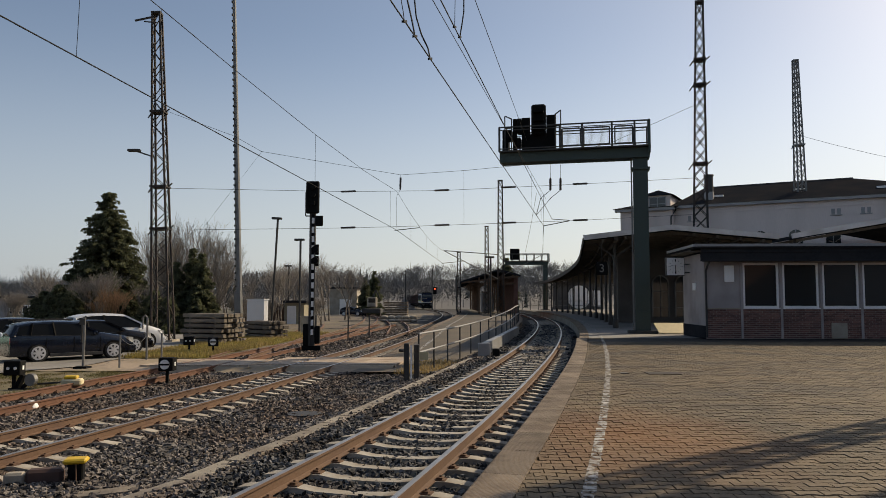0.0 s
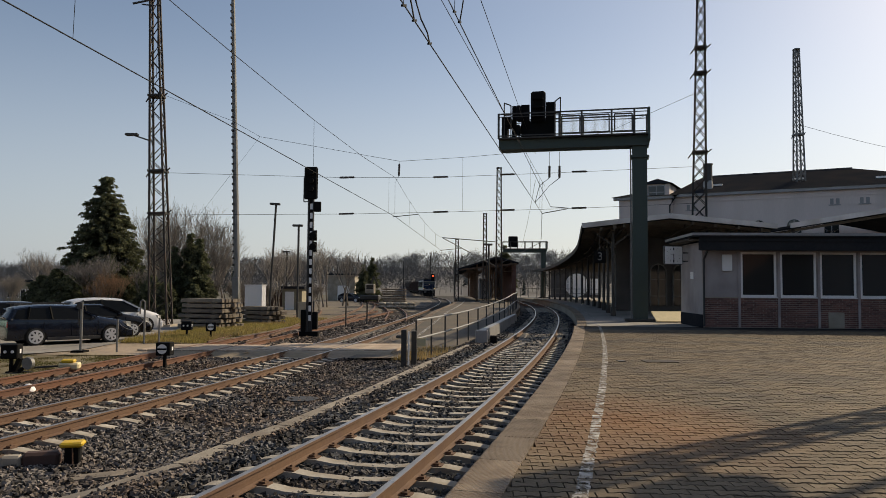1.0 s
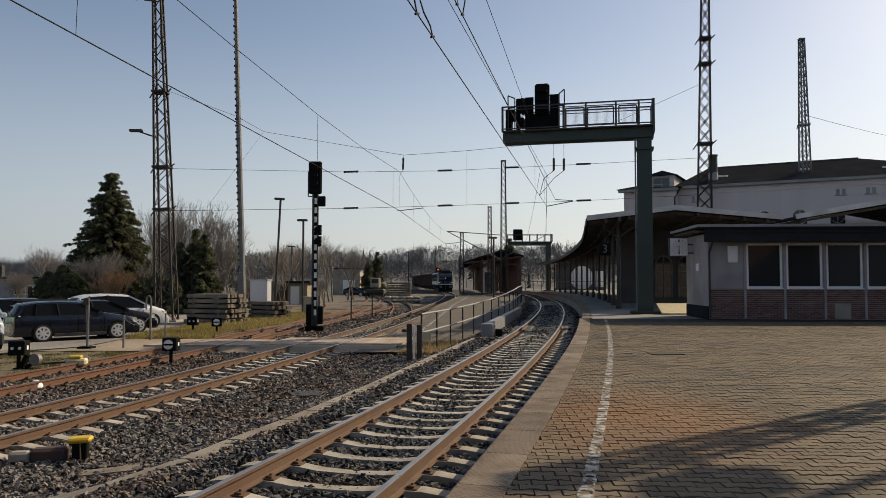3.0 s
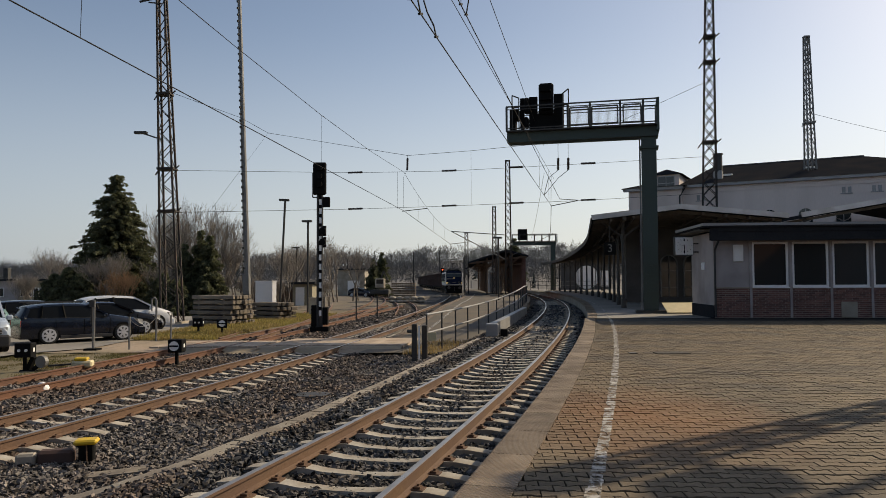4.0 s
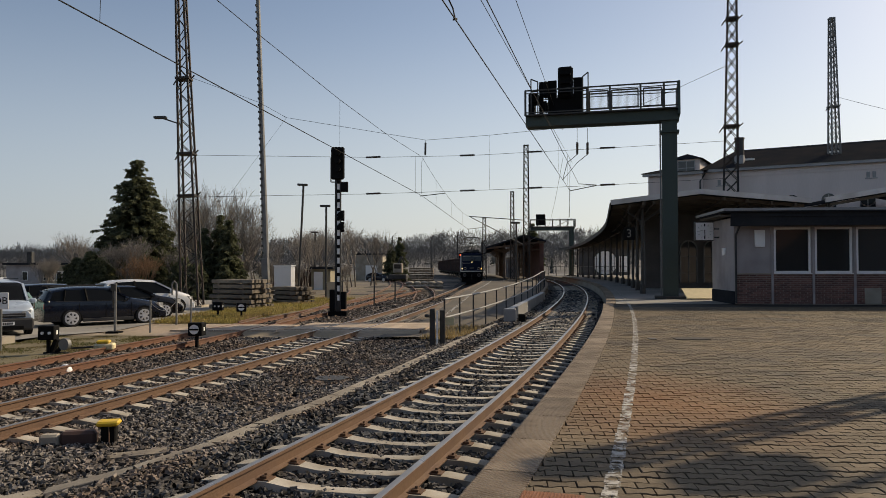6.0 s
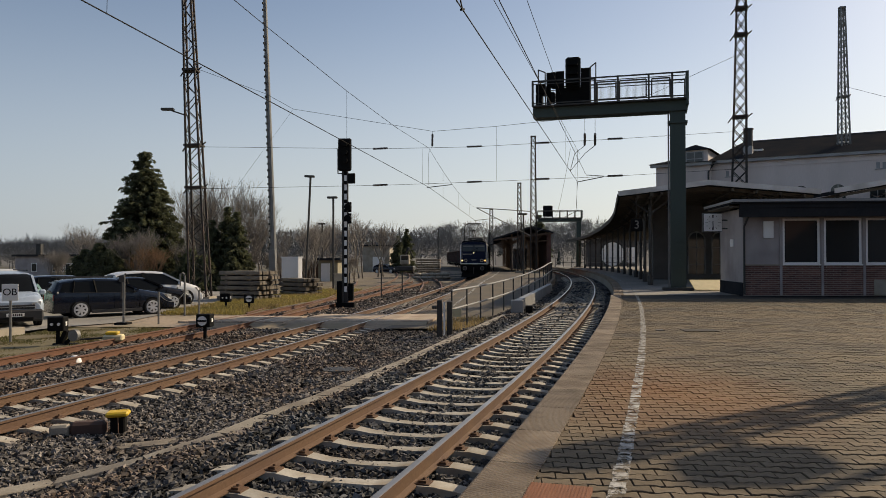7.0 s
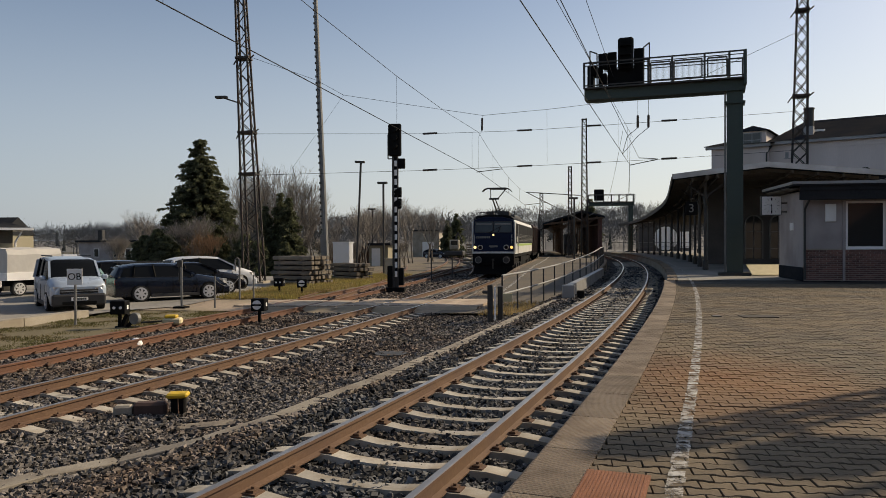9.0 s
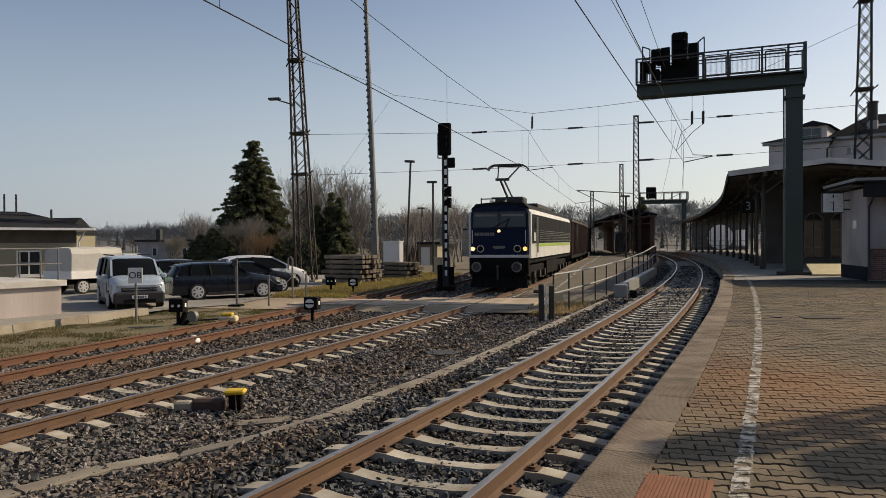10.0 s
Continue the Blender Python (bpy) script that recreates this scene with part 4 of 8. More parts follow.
# ---- masts, signals and wires ----
def lattice_mast(m, H, w0, w1, label, panels=16, mat=None, name="lattice_mast", arm=0.0, rod=0.09, cross=True, collars=()):
    mat = mat or MASTST
    g = thing(name, m, label, "mast")
    legs = []
    for sx in (-1, 1):
        for sy in (-1, 1):
            part("leg", bars(((sx * w0 / 2, sy * w0 / 2, 0), (sx * w1 / 2, sy * w1 / 2, H), rod)), mat, g)
    bm = bmesh.new()
    for i in range(panels):
        z0, z1 = H * i / panels, H * (i + 1) / panels
        a, b = (w0 + (w1 - w0) * z0 / H) / 2, (w0 + (w1 - w0) * z1 / H) / 2
        for s in (-1, 1):
            p = 1 if i % 2 else -1
            bar(bm, (-a * p, s * a, z0), (b * p, s * b, z1), rod * 0.4)
            bar(bm, (s * a, -a * p, z0), (s * b, b * p, z1), rod * 0.4)
            if cross:
                bar(bm, (a * p, s * a, z0), (-b * p, s * b, z1), rod * 0.4)
    tagged(part("lacing", bm, mat, g), kind="stuff")
    part("cap", boxes((-w1 / 2 - 0.06, w1 / 2 + 0.06, -w1 / 2 - 0.06, w1 / 2 + 0.06, H, H + 0.1)), mat, g)
    part("footing", boxes((-w0 / 2 - 0.25, w0 / 2 + 0.25, -w0 / 2 - 0.25, w0 / 2 + 0.25, -0.3, 0.12)), KERB, g)
    for z in collars:
        w = (w0 + (w1 - w0) * z / H) / 2 + 0.1
        part("collar", boxes((-w, w, -w, w, z, z + 0.12)), mat, g)
        for q in (-1, 1):
            part("stay_hook", bars(((q * w, 0, z + 0.06), (q * (w + 0.21), 0, z + 0.25 * q), 0.06)), mat, g)
    if arm:
        part("top_arm", bars(((0, 0, H - 0.1), (-arm, 0, H - 0.35), 0.09), ((0, 0, H - 0.5), (-arm * 0.6, 0, H - 0.4), 0.06)), mat, g)
    return g


def plain_lamp(x, y, z0, H, label, lean=0.0, name="yard_lamp"):
    g = thing(name, pose(x, y, z0, 0, lean, 0), label, "lamp post")
    part("pole", bars(((0, 0, -0.2), (0, 0, H), 0.16), sides=8), DARKST, g)
    part("lamp_head", boxes((-0.45, 0.3, -0.15, 0.15, H, H + 0.16), bevel=0.03), DARKST, g)
    return g


def main_signal():
    g = thing("colour_light_signal", pose(-6.35, 36.0, -0.9), "tall black colour-light signal on a banded mast", "railway signal")
    part("mast", boxes((-0.15, -0.07, -0.1, 0.1, 0.0, 6.7)), DARKST, g)
    part("mast_channel", boxes((0.08, 0.14, -0.1, 0.1, 0.0, 6.7)), DARKST, g)
    part("mast_web", boxes((-0.07, 0.08, -0.02, 0.02, 0.0, 6.7)), DARKST, g)
    for i in range(13):
        part("white_band", boxes((-0.03, 0.09, -0.125, -0.105, 0.72 + i * 0.45, 1.0 + i * 0.45)), FRAME, g)
        part("dark_band", boxes((-0.03, 0.09, -0.123, -0.105, 1.0 + i * 0.45, 1.17 + i * 0.45)), BLACK, g)
    part("signal_screen", boxes((-0.33, 0.33, -0.2, -0.06, 6.6, 8.2), bevel=0.1), BLACK, g, "black signal head")
    for z in (7.9, 7.5, 7.1):
        bm = bmesh.new()
        disc(bm, (0.02, -0.28, z), (0, 1, 0), 0.13, 0.2, 12)
        part("lamp_hood", bm, BLACK, g)
    part("ladder_cage", bars(((-0.36, 0, 6.5), (-0.36, 0, 7.7), 0.05), ((-0.36, 0, 6.5), (-0.1, 0, 6.5), 0.05), ((-0.36, 0, 7.7), (-0.1, 0, 7.7), 0.05)), DARKST, g)
    part("distant_panel", boxes((0.14, 0.5, -0.15, -0.03, 6.0, 6.5), bevel=0.03), BLACK, g)
    for z in (4.85, 4.3):
        bm = bmesh.new()
        disc(bm, (0.16, -0.2, z), (0, 1, 0), 0.17, 0.25, 12)
        box(bm, 0.02, 0.3, -0.08, 0.05, z - 0.25, z + 0.25)
        part("shunt_lamp", bm, BLACK, g)
    part("junction_box", boxes((-0.4, -0.16, -0.15, 0.15, 0.2, 1.25), bevel=0.02), BLACK, g)
    part("junction_box", boxes((0.16, 0.4, -0.15, 0.15, 0.3, 1.15), bevel=0.02), BLACK, g)
    part("footing", boxes((-0.45, 0.45, -0.22, 0.22, -0.2, 0.2)), BLACK, g)


lattice_mast(pose(-15.67, 41.7, -0.85, 0, -2.46, 3), 18.8, 0.98, 0.42, "tall rust-brown lattice steel catenary mast with side lamp", 26, arm=1.25, rod=0.1, cross=False, collars=(13.0, 8.7, 6.3))
lattice_mast(pose(14.95, 43.0, 0.0, 0, 0.9, -18), 19.1, 0.92, 0.4, "tall dark lattice steel catenary mast behind the canopy", 24, rod=0.105, collars=(15.6, 14.1, 9.4))
lattice_mast(pose(29.25, 60.0, 0.0, 0, -0.4, 0), 21.2, 1.0, 0.32, "slim grey lattice steel mast beside the station building", 26, GALV, rod=0.1, collars=(14.1,))
lattice_mast(pose(5.85, 75.0, 0.0), 13.6, 0.62, 0.4, "dark lattice catenary mast on the island platform", 20)
lattice_mast(pose(4.5, 76.0, 0.0), 9.0, 0.4, 0.3, "short dark lattice mast on the island platform", 14)
lattice_mast(pose(1.9, 88.0, -0.9), 8.0, 0.45, 0.34, "slim catenary mast beside the track", 14)
gal = thing("mast_lamp", pose(-16.44, 41.2, 9.53), "grey lamp bracket on the lattice mast", "lamp")
part("arm", bars(((0.2, 0.2, 0), (-0.9, -0.1, 0.35), 0.07)), DARKST, gal)
part("lamp_head", boxes((-1.25, -0.55, -0.25, 0.05, 0.28, 0.42), bevel=0.03), DARKST, gal)
pole = thing("tall_radio_pole", pose(-12.55, 46.0, -0.9, 0, -2.0, 0), "tall slender grey steel pole", "mast")
bm = bmesh.new()
bar(bm, (0, 0, 0), (0, 0, 24.0), 0.42, 0.42, 10, w2=0.2)
part("shaft", bm, GALV, pole)
bm = bmesh.new()
for i in range(52):
    box(bm, -0.2 + 0.0018 * i, -0.1 + 0.0018 * i, -0.24, -0.14, 1.5 + i * 0.42, 1.62 + i * 0.42)
tagged(part("step_irons", bm, DARKST, pole), kind="stuff")
part("switch_box", boxes((-0.2, 0.2, -0.42, -0.2, 1.6, 2.9), bevel=0.02), GALV, pole)
plain_lamp(-12.7, 55, -1.0, 8.5, "slightly leaning dark yard lamp post", 2.6)
plain_lamp(-10.6, 55, -1.0, 6.9, "dark yard lamp post with flat head")
plain_lamp(-16.2, 78, -1.0, 6.0, "small dark yard lamp post")
plain_lamp(4.0, 62, 0.0, 5.0, "grey platform lamp post with flat head", name="platform_lamp")
main_signal()


def far_signal():
    g = thing("small_signal", pose(-1.6, 150, -0.9), "distant signal showing a red light", "railway signal")
    part("mast", bars(((0, 0, 0), (0, 0, 4.2), 0.15)), DARKST, g)
    part("screen", boxes((-0.35, 0.35, -0.1, 0.0, 3.6, 5.0), bevel=0.05), BLACK, g)
    bm = bmesh.new()
    disc(bm, (0, -0.14, 4.6), (0, 1, 0), 0.13, 0.08, 12)
    part("red_lamp", bm, RED_ON, g)


far_signal()


def wire(name, pts, d, label, parent=None):
    bm = bmesh.new()
    for a, b in zip(pts[:-1], pts[1:]):
        bar(bm, a, b, d, d, 5)
    ob = part(name, bm, CABLE, parent)
    if not parent:
        tagged(ob, label, "overhead wire")
    return ob


def sag(a, b, n, drop):
    a, b = Vector(a), Vector(b)
    return [a.lerp(b, i / n) - Vector((0, 0, 4 * drop * (i / n) * (1 - i / n))) for i in range(n + 1)]


def insulator(a, b, parent):
    a, b = Vector(a), Vector(b)
    bm = bmesh.new()
    bar(bm, a, b, 0.09, 0.09, 8)
    n = 15
    for i in range(1, n):
        p = a.lerp(b, i / n)
        disc(bm, p, b - a, 0.062, 0.03, 10)
    part("insulator", bm, PORCEL, parent, "dark ribbed insulator")


def catenary():
    # contact wires and carriers that follow the tracks
    w2 = thing("track_2_catenary", Matrix.Identity(4), "contact wire, carrier wire and droppers over a track", "overhead wire")
    contact = [(-8.49, 2, 6.23), (-2.62, 41.6, 5.45), (0.0, 75, 5.2), (0.6, 118, 5.0), (-1.2, 160, 5.0)]
    wire("contact_wire", contact, 0.027, "", w2)
    car = [Vector(p) for p in ((-8.6, 2, 8.7), (-6.18, 15.8, 7.88), (-5.64, 19.3, 7.7), (-4.57, 26.2, 7.42), (-3.6, 33.5, 7.4), (-2.62, 41.6, 7.65))]
    wire("carrier_wire", car, 0.02, "", w2)
    wire("dropper", [(-6.75, 13.4, 8.02), (-6.8, 13.4, 6.0)], 0.012, "", w2)
    for k in (1, 3):
        wire("dropper", [car[k], (car[k].x, car[k].y, 6.23 - 0.0197 * (car[k].y - 2))], 0.012, "", w2)
    car = sag((-2.62, 41.6, 7.65), (0.0, 75, 6.5), 10, 0.5)
    wire("carrier_wire", car, 0.02, "", w2)
    for k in (2, 5, 8):
        wire("dropper", [car[k], (car[k].x, car[k].y, 5.3)], 0.012, "", w2)
    w1 = thing("track_1_catenary", Matrix.Identity(4), "contact wire, carrier wires and jumper loops over the platform track", "overhead wire")

    def over(y, z):
        return Vector((-2.63 + 0.19 * y, y, z))
    wire("contact_wire", [(-2.34, 1.76, 5.57), (5.74, 42.00, 5.72), (track1(70), 70, 5.4), (track1(105), 105, 5.2)], 0.023, "", w1)
    wire("contact_wire", [(-1.61, 5.08, 6.85), (6.22, 42.00, 6.11)], 0.023, "", w1)
    wire("carrier_wire", [(-1.71, 5.68, 6.81), (5.88, 42.00, 7.28)], 0.016, "", w1)
    wire("feeder_wire", [over(3, 8.95), over(42, 9.15)], 0.02, "", w1)
    car = [Vector((-1.71, 5.68, 6.81)).lerp(Vector((5.88, 42.00, 7.28)), k) for k in (0.0, 0.2, 0.4, 0.6, 0.75, 0.9)]

    def loop(pts, d=0.028):
        wire("jumper_loop", pts, d, "", w1)
        part("wire_clamp", bars((Vector(pts[0]) - Vector((0.02, 0.08, 0.03)), Vector(pts[0]) + Vector((0.02, 0.08, 0.03)), 0.035)), BLACK, w1)
    loop([(-0.57, 10.60, 5.60), (-0.59, 10.60, 5.76), (-0.62, 10.60, 5.93), (-0.65, 10.60, 6.44)], 0.014)
    loop([(-0.44, 11.24, 5.61), (-0.49, 11.24, 5.88), (-0.56, 11.24, 6.19), (-0.64, 11.24, 6.83)], 0.028)
    loop([(-0.22, 12.32, 5.61), (-0.26, 12.32, 5.80), (-0.37, 12.32, 6.03), (-0.46, 12.32, 6.34), (-0.49, 12.32, 6.64), (-0.51, 12.32, 7.34)], 0.028)
    loop([(0.22, 13.69, 6.68), (0.23, 13.69, 7.21), (0.23, 13.69, 7.98)], 0.014)
    loop([(0.33, 14.21, 6.67), (0.37, 14.21, 6.91), (0.41, 14.21, 7.19), (0.41, 14.21, 7.42), (0.35, 14.21, 8.23)], 0.028)
    for p in (car[4], car[5]):
        wire("dropper", [p, (p.x, p.y, 5.65)], 0.01, "", w1)
    car = sag((5.35, 42, 7.6), (track1(105), 105, 6.5), 10, 0.9)
    wire("carrier_wire", car, 0.02, "", w1)
    # head span between the two tall masts
    hs = thing("head_span", Matrix.Identity(4), "sagging carrier span and two cross wires with insulators between tall masts", "overhead wire")
    top = [(-15.8, 41.9, 12.3), (-12.0, 42, 10.9), (-10.4, 42, 10.0), (-4.2, 42, 8.95), (-2.4, 42, 8.65), (1.2, 42, 8.9), (5.4, 42, 9.3), (10.0, 42.3, 10.7), (14.9, 43, 13.0)]
    wire("span_wire", top, 0.022, "", hs)
    up = [(-15.6, 41.8, 7.85), (-5.4, 42, 7.68), (0, 42, 7.75), (7.8, 42, 8.12), (14.9, 43, 8.65)]
    lo = [(-15.5, 41.8, 5.45), (-5.4, 42, 5.6), (0, 42, 5.75), (7.5, 42, 6.02), (14.9, 43, 6.5)]
    wire("cross_wire", up, 0.022, "", hs)
    wire("cross_wire", lo, 0.022, "", hs)
    for x in (-5.4, -0.05, 3.75, 7.85):
        for ln in (up, lo):
            for (xa, ya, za), (xb, yb, zb) in zip(ln[:-1], ln[1:]):
                if xa - 1e-6 <= x <= xb:
                    k = (x - xa) / (xb - xa)
                    p = Vector((x, ya + (yb - ya) * k, za + (zb - za) * k))
                    insulator(p - Vector((0.42, 0, 0.0)), p + Vector((0.42, 0, 0.03)), hs)
                    break
    insulator((-2.42, 42, 8.5), (-2.44, 42, 7.8), hs)
    wire("hanger", [(-2.42, 42, 8.65), (-2.44, 42, 7.8), (-2.65, 42, 7.4), (-2.65, 42, 5.6)], 0.014, "", hs)
    wire("hanger", [(-3.0, 42, 7.7), (-3.0, 42, 5.62)], 0.012, "", hs)
    wire("hanger", [(1.2, 42, 8.9), (1.2, 42, 5.8)], 0.012, "", hs)
    for x in (5.35, 5.85):
        wire("hanger", [(x, 36.5, 8.25), (x, 36.5, 7.5)], 0.02, "", hs)
        insulator((x, 36.5, 7.55), (x, 36.55, 6.95), hs)
        wire("hanger", [(x, 36.55, 6.95), (x - 0.4, 37.2, 6.65), (5.3, 41.8, 6.3)], 0.03, "", hs)
    wire("registration_arm", [(-2.75, 41.9, 5.45), (-1.3, 42, 5.62)], 0.045, "", hs)
    wire("registration_arm", [(5.74, 42.00, 5.72), (7.22, 42.00, 6.01)], 0.05, "", hs)
    wire("registration_arm", [(6.22, 42.00, 6.11), (7.22, 42.00, 6.04)], 0.04, "", hs)
    wire("hanger", [(5.75, 42.00, 7.50), (5.69, 42.00, 4.24)], 0.02, "", hs)
    wire("stay_wire", [(-10.4, 42, 10.0), (-15.2, 42, 3.5)], 0.012, "", hs)
    # cantilever arm over the far tracks
    ca = thing("cantilever_arm", Matrix.Identity(4), "tubular catenary bracket arm on the island platform mast", "catenary bracket")
    part("top_tube", bars(((5.6, 75, 6.1), (0.1, 75, 6.5), 0.09), sides=8), GALV, ca)
    part("stay_tube", bars(((5.6, 75, 3.6), (0.1, 75, 6.5), 0.09), sides=8), GALV, ca)
    part("registration_tube", bars(((-0.1, 75, 5.2), (2.2, 75, 5.45), 0.06), sides=8), GALV, ca)
    part("stay_rod", bars(((5.95, 75, 3.9), (10.5, 76, 6.3), 0.06), sides=8), GALV, ca)
    tele = [sag((29.2, 60, 15.0), (60, 75, 14.0), 8, 0.6)]
    for pts in tele:
        wire("overhead_cable", pts, 0.03, "thin overhead cable from the slim mast")


catenary()


# ---- the train ----
def wheelset(parent, y, r=0.62):
    for s in (-1, 1):
        bm = bmesh.new()
        disc(bm, (s * 0.78, y, r), (1, 0, 0), r, 0.13, 24)
        part("wheel", bm, DARKST, parent)


def locomotive():
    """Six-axle electric locomotive; its leading end is local y = -9.7, rail top is z = 0."""
    g = thing("electric_locomotive", Matrix.Identity(4), "navy-fronted white electric locomotive with lime stripe and lit headlamps", "locomotive")
    W, H, L = 1.47, 4.0, 9.7

    def ring(y, top, half, low=1.45, slope=0.0):
        return [(-half, y, low), (half, y, low), (half, y, 3.52), (half - 0.06, y, 3.7), (half - 0.35, y, top - 0.1), (0, y, top), (-half + 0.35, y, top - 0.1), (-half + 0.06, y, 3.7), (-half, y, 3.52)]
    part("body", loft(bmesh.new(), [ring(-L + 0.32, 3.98, W - 0.06), ring(-L + 1.6, 4.05, W), ring(L - 1.6, 4.05, W), ring(L - 0.04, 4.0, W - 0.08)]), LOCOWHITE, g, "white painted body shell")
    fr = [(-W + 0.16, 1.62), (W - 0.16, 1.62), (W - 0.16, 3.3), (W - 0.2, 3.72), (0.6, 3.9), (-0.6, 3.9), (-W + 0.2, 3.72), (-W + 0.16, 3.3)]

    def fy(z):
        return -L + 0.04 + 0.2 * max(0, (z - 1.6) / 2.4) - 0.03
    bm = bmesh.new()
    a = [bm.verts.new((x, fy(z) - 0.0, z)) for x, z in fr]
    b = [bm.verts.new((x * 1.05, -L + 0.33, z + (0.03 if z > 3.4 else 0))) for x, z in fr]
    bm.faces.new(a[::-1])
    for i in range(8):
        bm.faces.new((a[i], a[(i + 1) % 8], b[(i + 1) % 8], b[i]))
    bmesh.ops.recalc_face_normals(bm, faces=bm.faces)
    front = part("cab_front", bm, NAVY, g, "navy blue cab front")
    for s in (-1, 1):
        x0, x1 = (0.05, 1.2) if s > 0 else (-1.2, -0.05)
        bm = bmesh.new()
        vs = []
        for z in (2.92, 3.58):
            for x in (x0, x1):
                vs.append((x, fy(z) - 0.012, z))
        v = [bm.verts.new(p) for p in vs] + [bm.verts.new((p[0], p[1] + 0.02, p[2])) for p in vs]
        for f in ((0, 1, 3, 2), (4, 5, 7, 6), (0, 1, 5, 4), (2, 3, 7, 6), (0, 2, 6, 4), (1, 3, 7, 5)):
            bm.faces.new([v[i] for i in f])
        bmesh.ops.recalc_face_normals(bm, faces=bm.faces)
        part("windscreen", bm, SCREEN, front, "windscreen half with sky reflection in its colour")
        zs = (2.9, 3.6)
        rim = [((x0 - 0.02, fy(zs[0]) - 0.015, zs[0]), (x1 + 0.02, fy(zs[0]) - 0.015, zs[0])), ((x0 - 0.02, fy(zs[1]) - 0.015, zs[1]), (x1 + 0.02, fy(zs[1]) - 0.015, zs[1])), ((x0 - 0.02, fy(zs[0]) - 0.015, zs[0]), (x0 - 0.02, fy(zs[1]) - 0.015, zs[1])), ((x1 + 0.02, fy(zs[0]) - 0.015, zs[0]), (x1 + 0.02, fy(zs[1]) - 0.015, zs[1]))]
        part("window_seal", bars(*[(p, q, 0.035) for p, q in rim]), SIDEGREY, front, "grey rubber window seal")
        wx = x0 + (0.25 if s > 0 else 0.9)
        part("wiper", bars(((wx, fy(2.85) - 0.04, 2.86), (wx - s * 0.32 + 0.5, fy(3.3) - 0.035, 3.3), 0.025)), BLACK, front)
        part("hand_rail", bars(((s * 1.24, fy(2.2) - 0.06, 2.15), (s * 1.24, fy(2.75) - 0.06, 2.75), 0.03), sides=6), CHROME, front)
        part("sun_blind", boxes((x0 + 0.06, x1 - 0.06, fy(3.45) - 0.016, fy(3.45) - 0.008, 3.3, 3.5)), GALV, front)
        bm = bmesh.new()
        disc(bm, (s * 1.22, fy(1.88) - 0.03, 1.9), (0, 1, 0), 0.095, 0.08, 16)
        part("headlamp", bm, LAMP_ON if s < 0 else LAMP_WARM, front, "round lit headlamp")
        bm = bmesh.new()
        disc(bm, (s * 0.86, fy(1.88) - 0.02, 1.9), (0, 1, 0), 0.17, 0.06, 16)
        part("lamp_ring", bm, CHROME, front)
        bm = bmesh.new()
        disc(bm, (s * 0.86, fy(1.88) - 0.05, 1.9), (0, 1, 0), 0.13, 0.04, 16)
        part("dark_lamp", bm, BLACK, front)
    bm = bmesh.new()
    disc(bm, (0.0, fy(2.7) - 0.02, 2.72), (0, 1, 0), 0.07, 0.06, 12)
    part("top_lamp", bm, LAMP_ON, front, "small lit lamp between the windows")
    part("number_bars", boxes(*[(-1.15 + i * 0.12, -1.06 + i * 0.12, fy(2.58) - 0.012, fy(2.58), 2.5, 2.65) for i in range(8)]), GALV, front, "pale bars of the running number")
    bm = bmesh.new()
    bar(bm, (-0.28, fy(1.95) - 0.014, 1.98), (0.28, fy(1.95) - 0.014, 1.98), 0.02, 0.1)
    bar(bm, (-0.2, fy(1.9) - 0.014, 1.9), (0.3, fy(1.9) - 0.014, 1.94), 0.02, 0.04)
    part("emblem", bm, GALV, front, "plain pale emblem")
    part("front_stripe", boxes((-W + 0.06, W - 0.06, -L - 0.02, -L + 0.06, 1.5, 1.62)), LOCOWHITE, g, "white line below the cab front")
    part("buffer_beam", boxes((-1.38, 1.38, -L - 0.03, -L + 0.4, 0.72, 1.48), bevel=0.02), BLACK, g)
    for s in (-1, 1):
        bm = bmesh.new()
        disc(bm, (s * 0.92, -L - 0.3, 1.08), (0, 1, 0), 0.12, 0.55, 14)
        disc(bm, (s * 0.92, -L - 0.58, 1.08), (0, 1, 0), 0.24, 0.06, 20)
        part("buffer", bm, DARKST, g)
        arc = [(s * 0.92 + 0.2 * math.cos(q), -L - 0.615, 1.08 + 0.2 * math.sin(q)) for q in np.arange(17) * math.pi / 8]
        part("buffer_rim", bars(*[(p, q, 0.045) for p, q in zip(arc[:-1], arc[1:])]), GALV, g, "worn bright buffer rim")
        part("cab_step", boxes((s * 1.2 - 0.15, s * 1.2 + 0.15, -L + 0.2, -L + 0.5, 0.35, 0.42), (s * 1.2 - 0.15, s * 1.2 + 0.15, -L + 0.2, -L + 0.5, 0.65, 0.7)), DARKST, g)
    part("coupling", bars(((0, -L - 0.3, 1.08), (0, -L + 0.1, 1.08), 0.14), ((0, -L - 0.3, 1.08), (0, -L - 0.25, 0.5), 0.08)), DARKST, g)
    part("brake_hose", bars(((0.55, -L - 0.1, 1.0), (0.7, -L - 0.25, 0.6), 0.05), ((0.7, -L - 0.25, 0.6), (0.9, -L - 0.1, 0.35), 0.05), sides=6), BLACK, g)
    bm = bmesh.new()
    bmx = [(-1.35, -L - 0.05, 0.12), (1.35, -L - 0.05, 0.12), (1.25, -L + 0.1, 0.72), (-1.25, -L + 0.1, 0.72)]
    v = [bm.verts.new(p) for p in bmx] + [bm.verts.new((p[0], p[1] + 0.06, p[2])) for p in bmx]
    for f in ((0, 1, 2, 3), (7, 6, 5, 4), (0, 4, 5, 1), (1, 5, 6, 2), (2, 6, 7, 3), (3, 7, 4, 0)):
        bm.faces.new([v[i] for i in f])
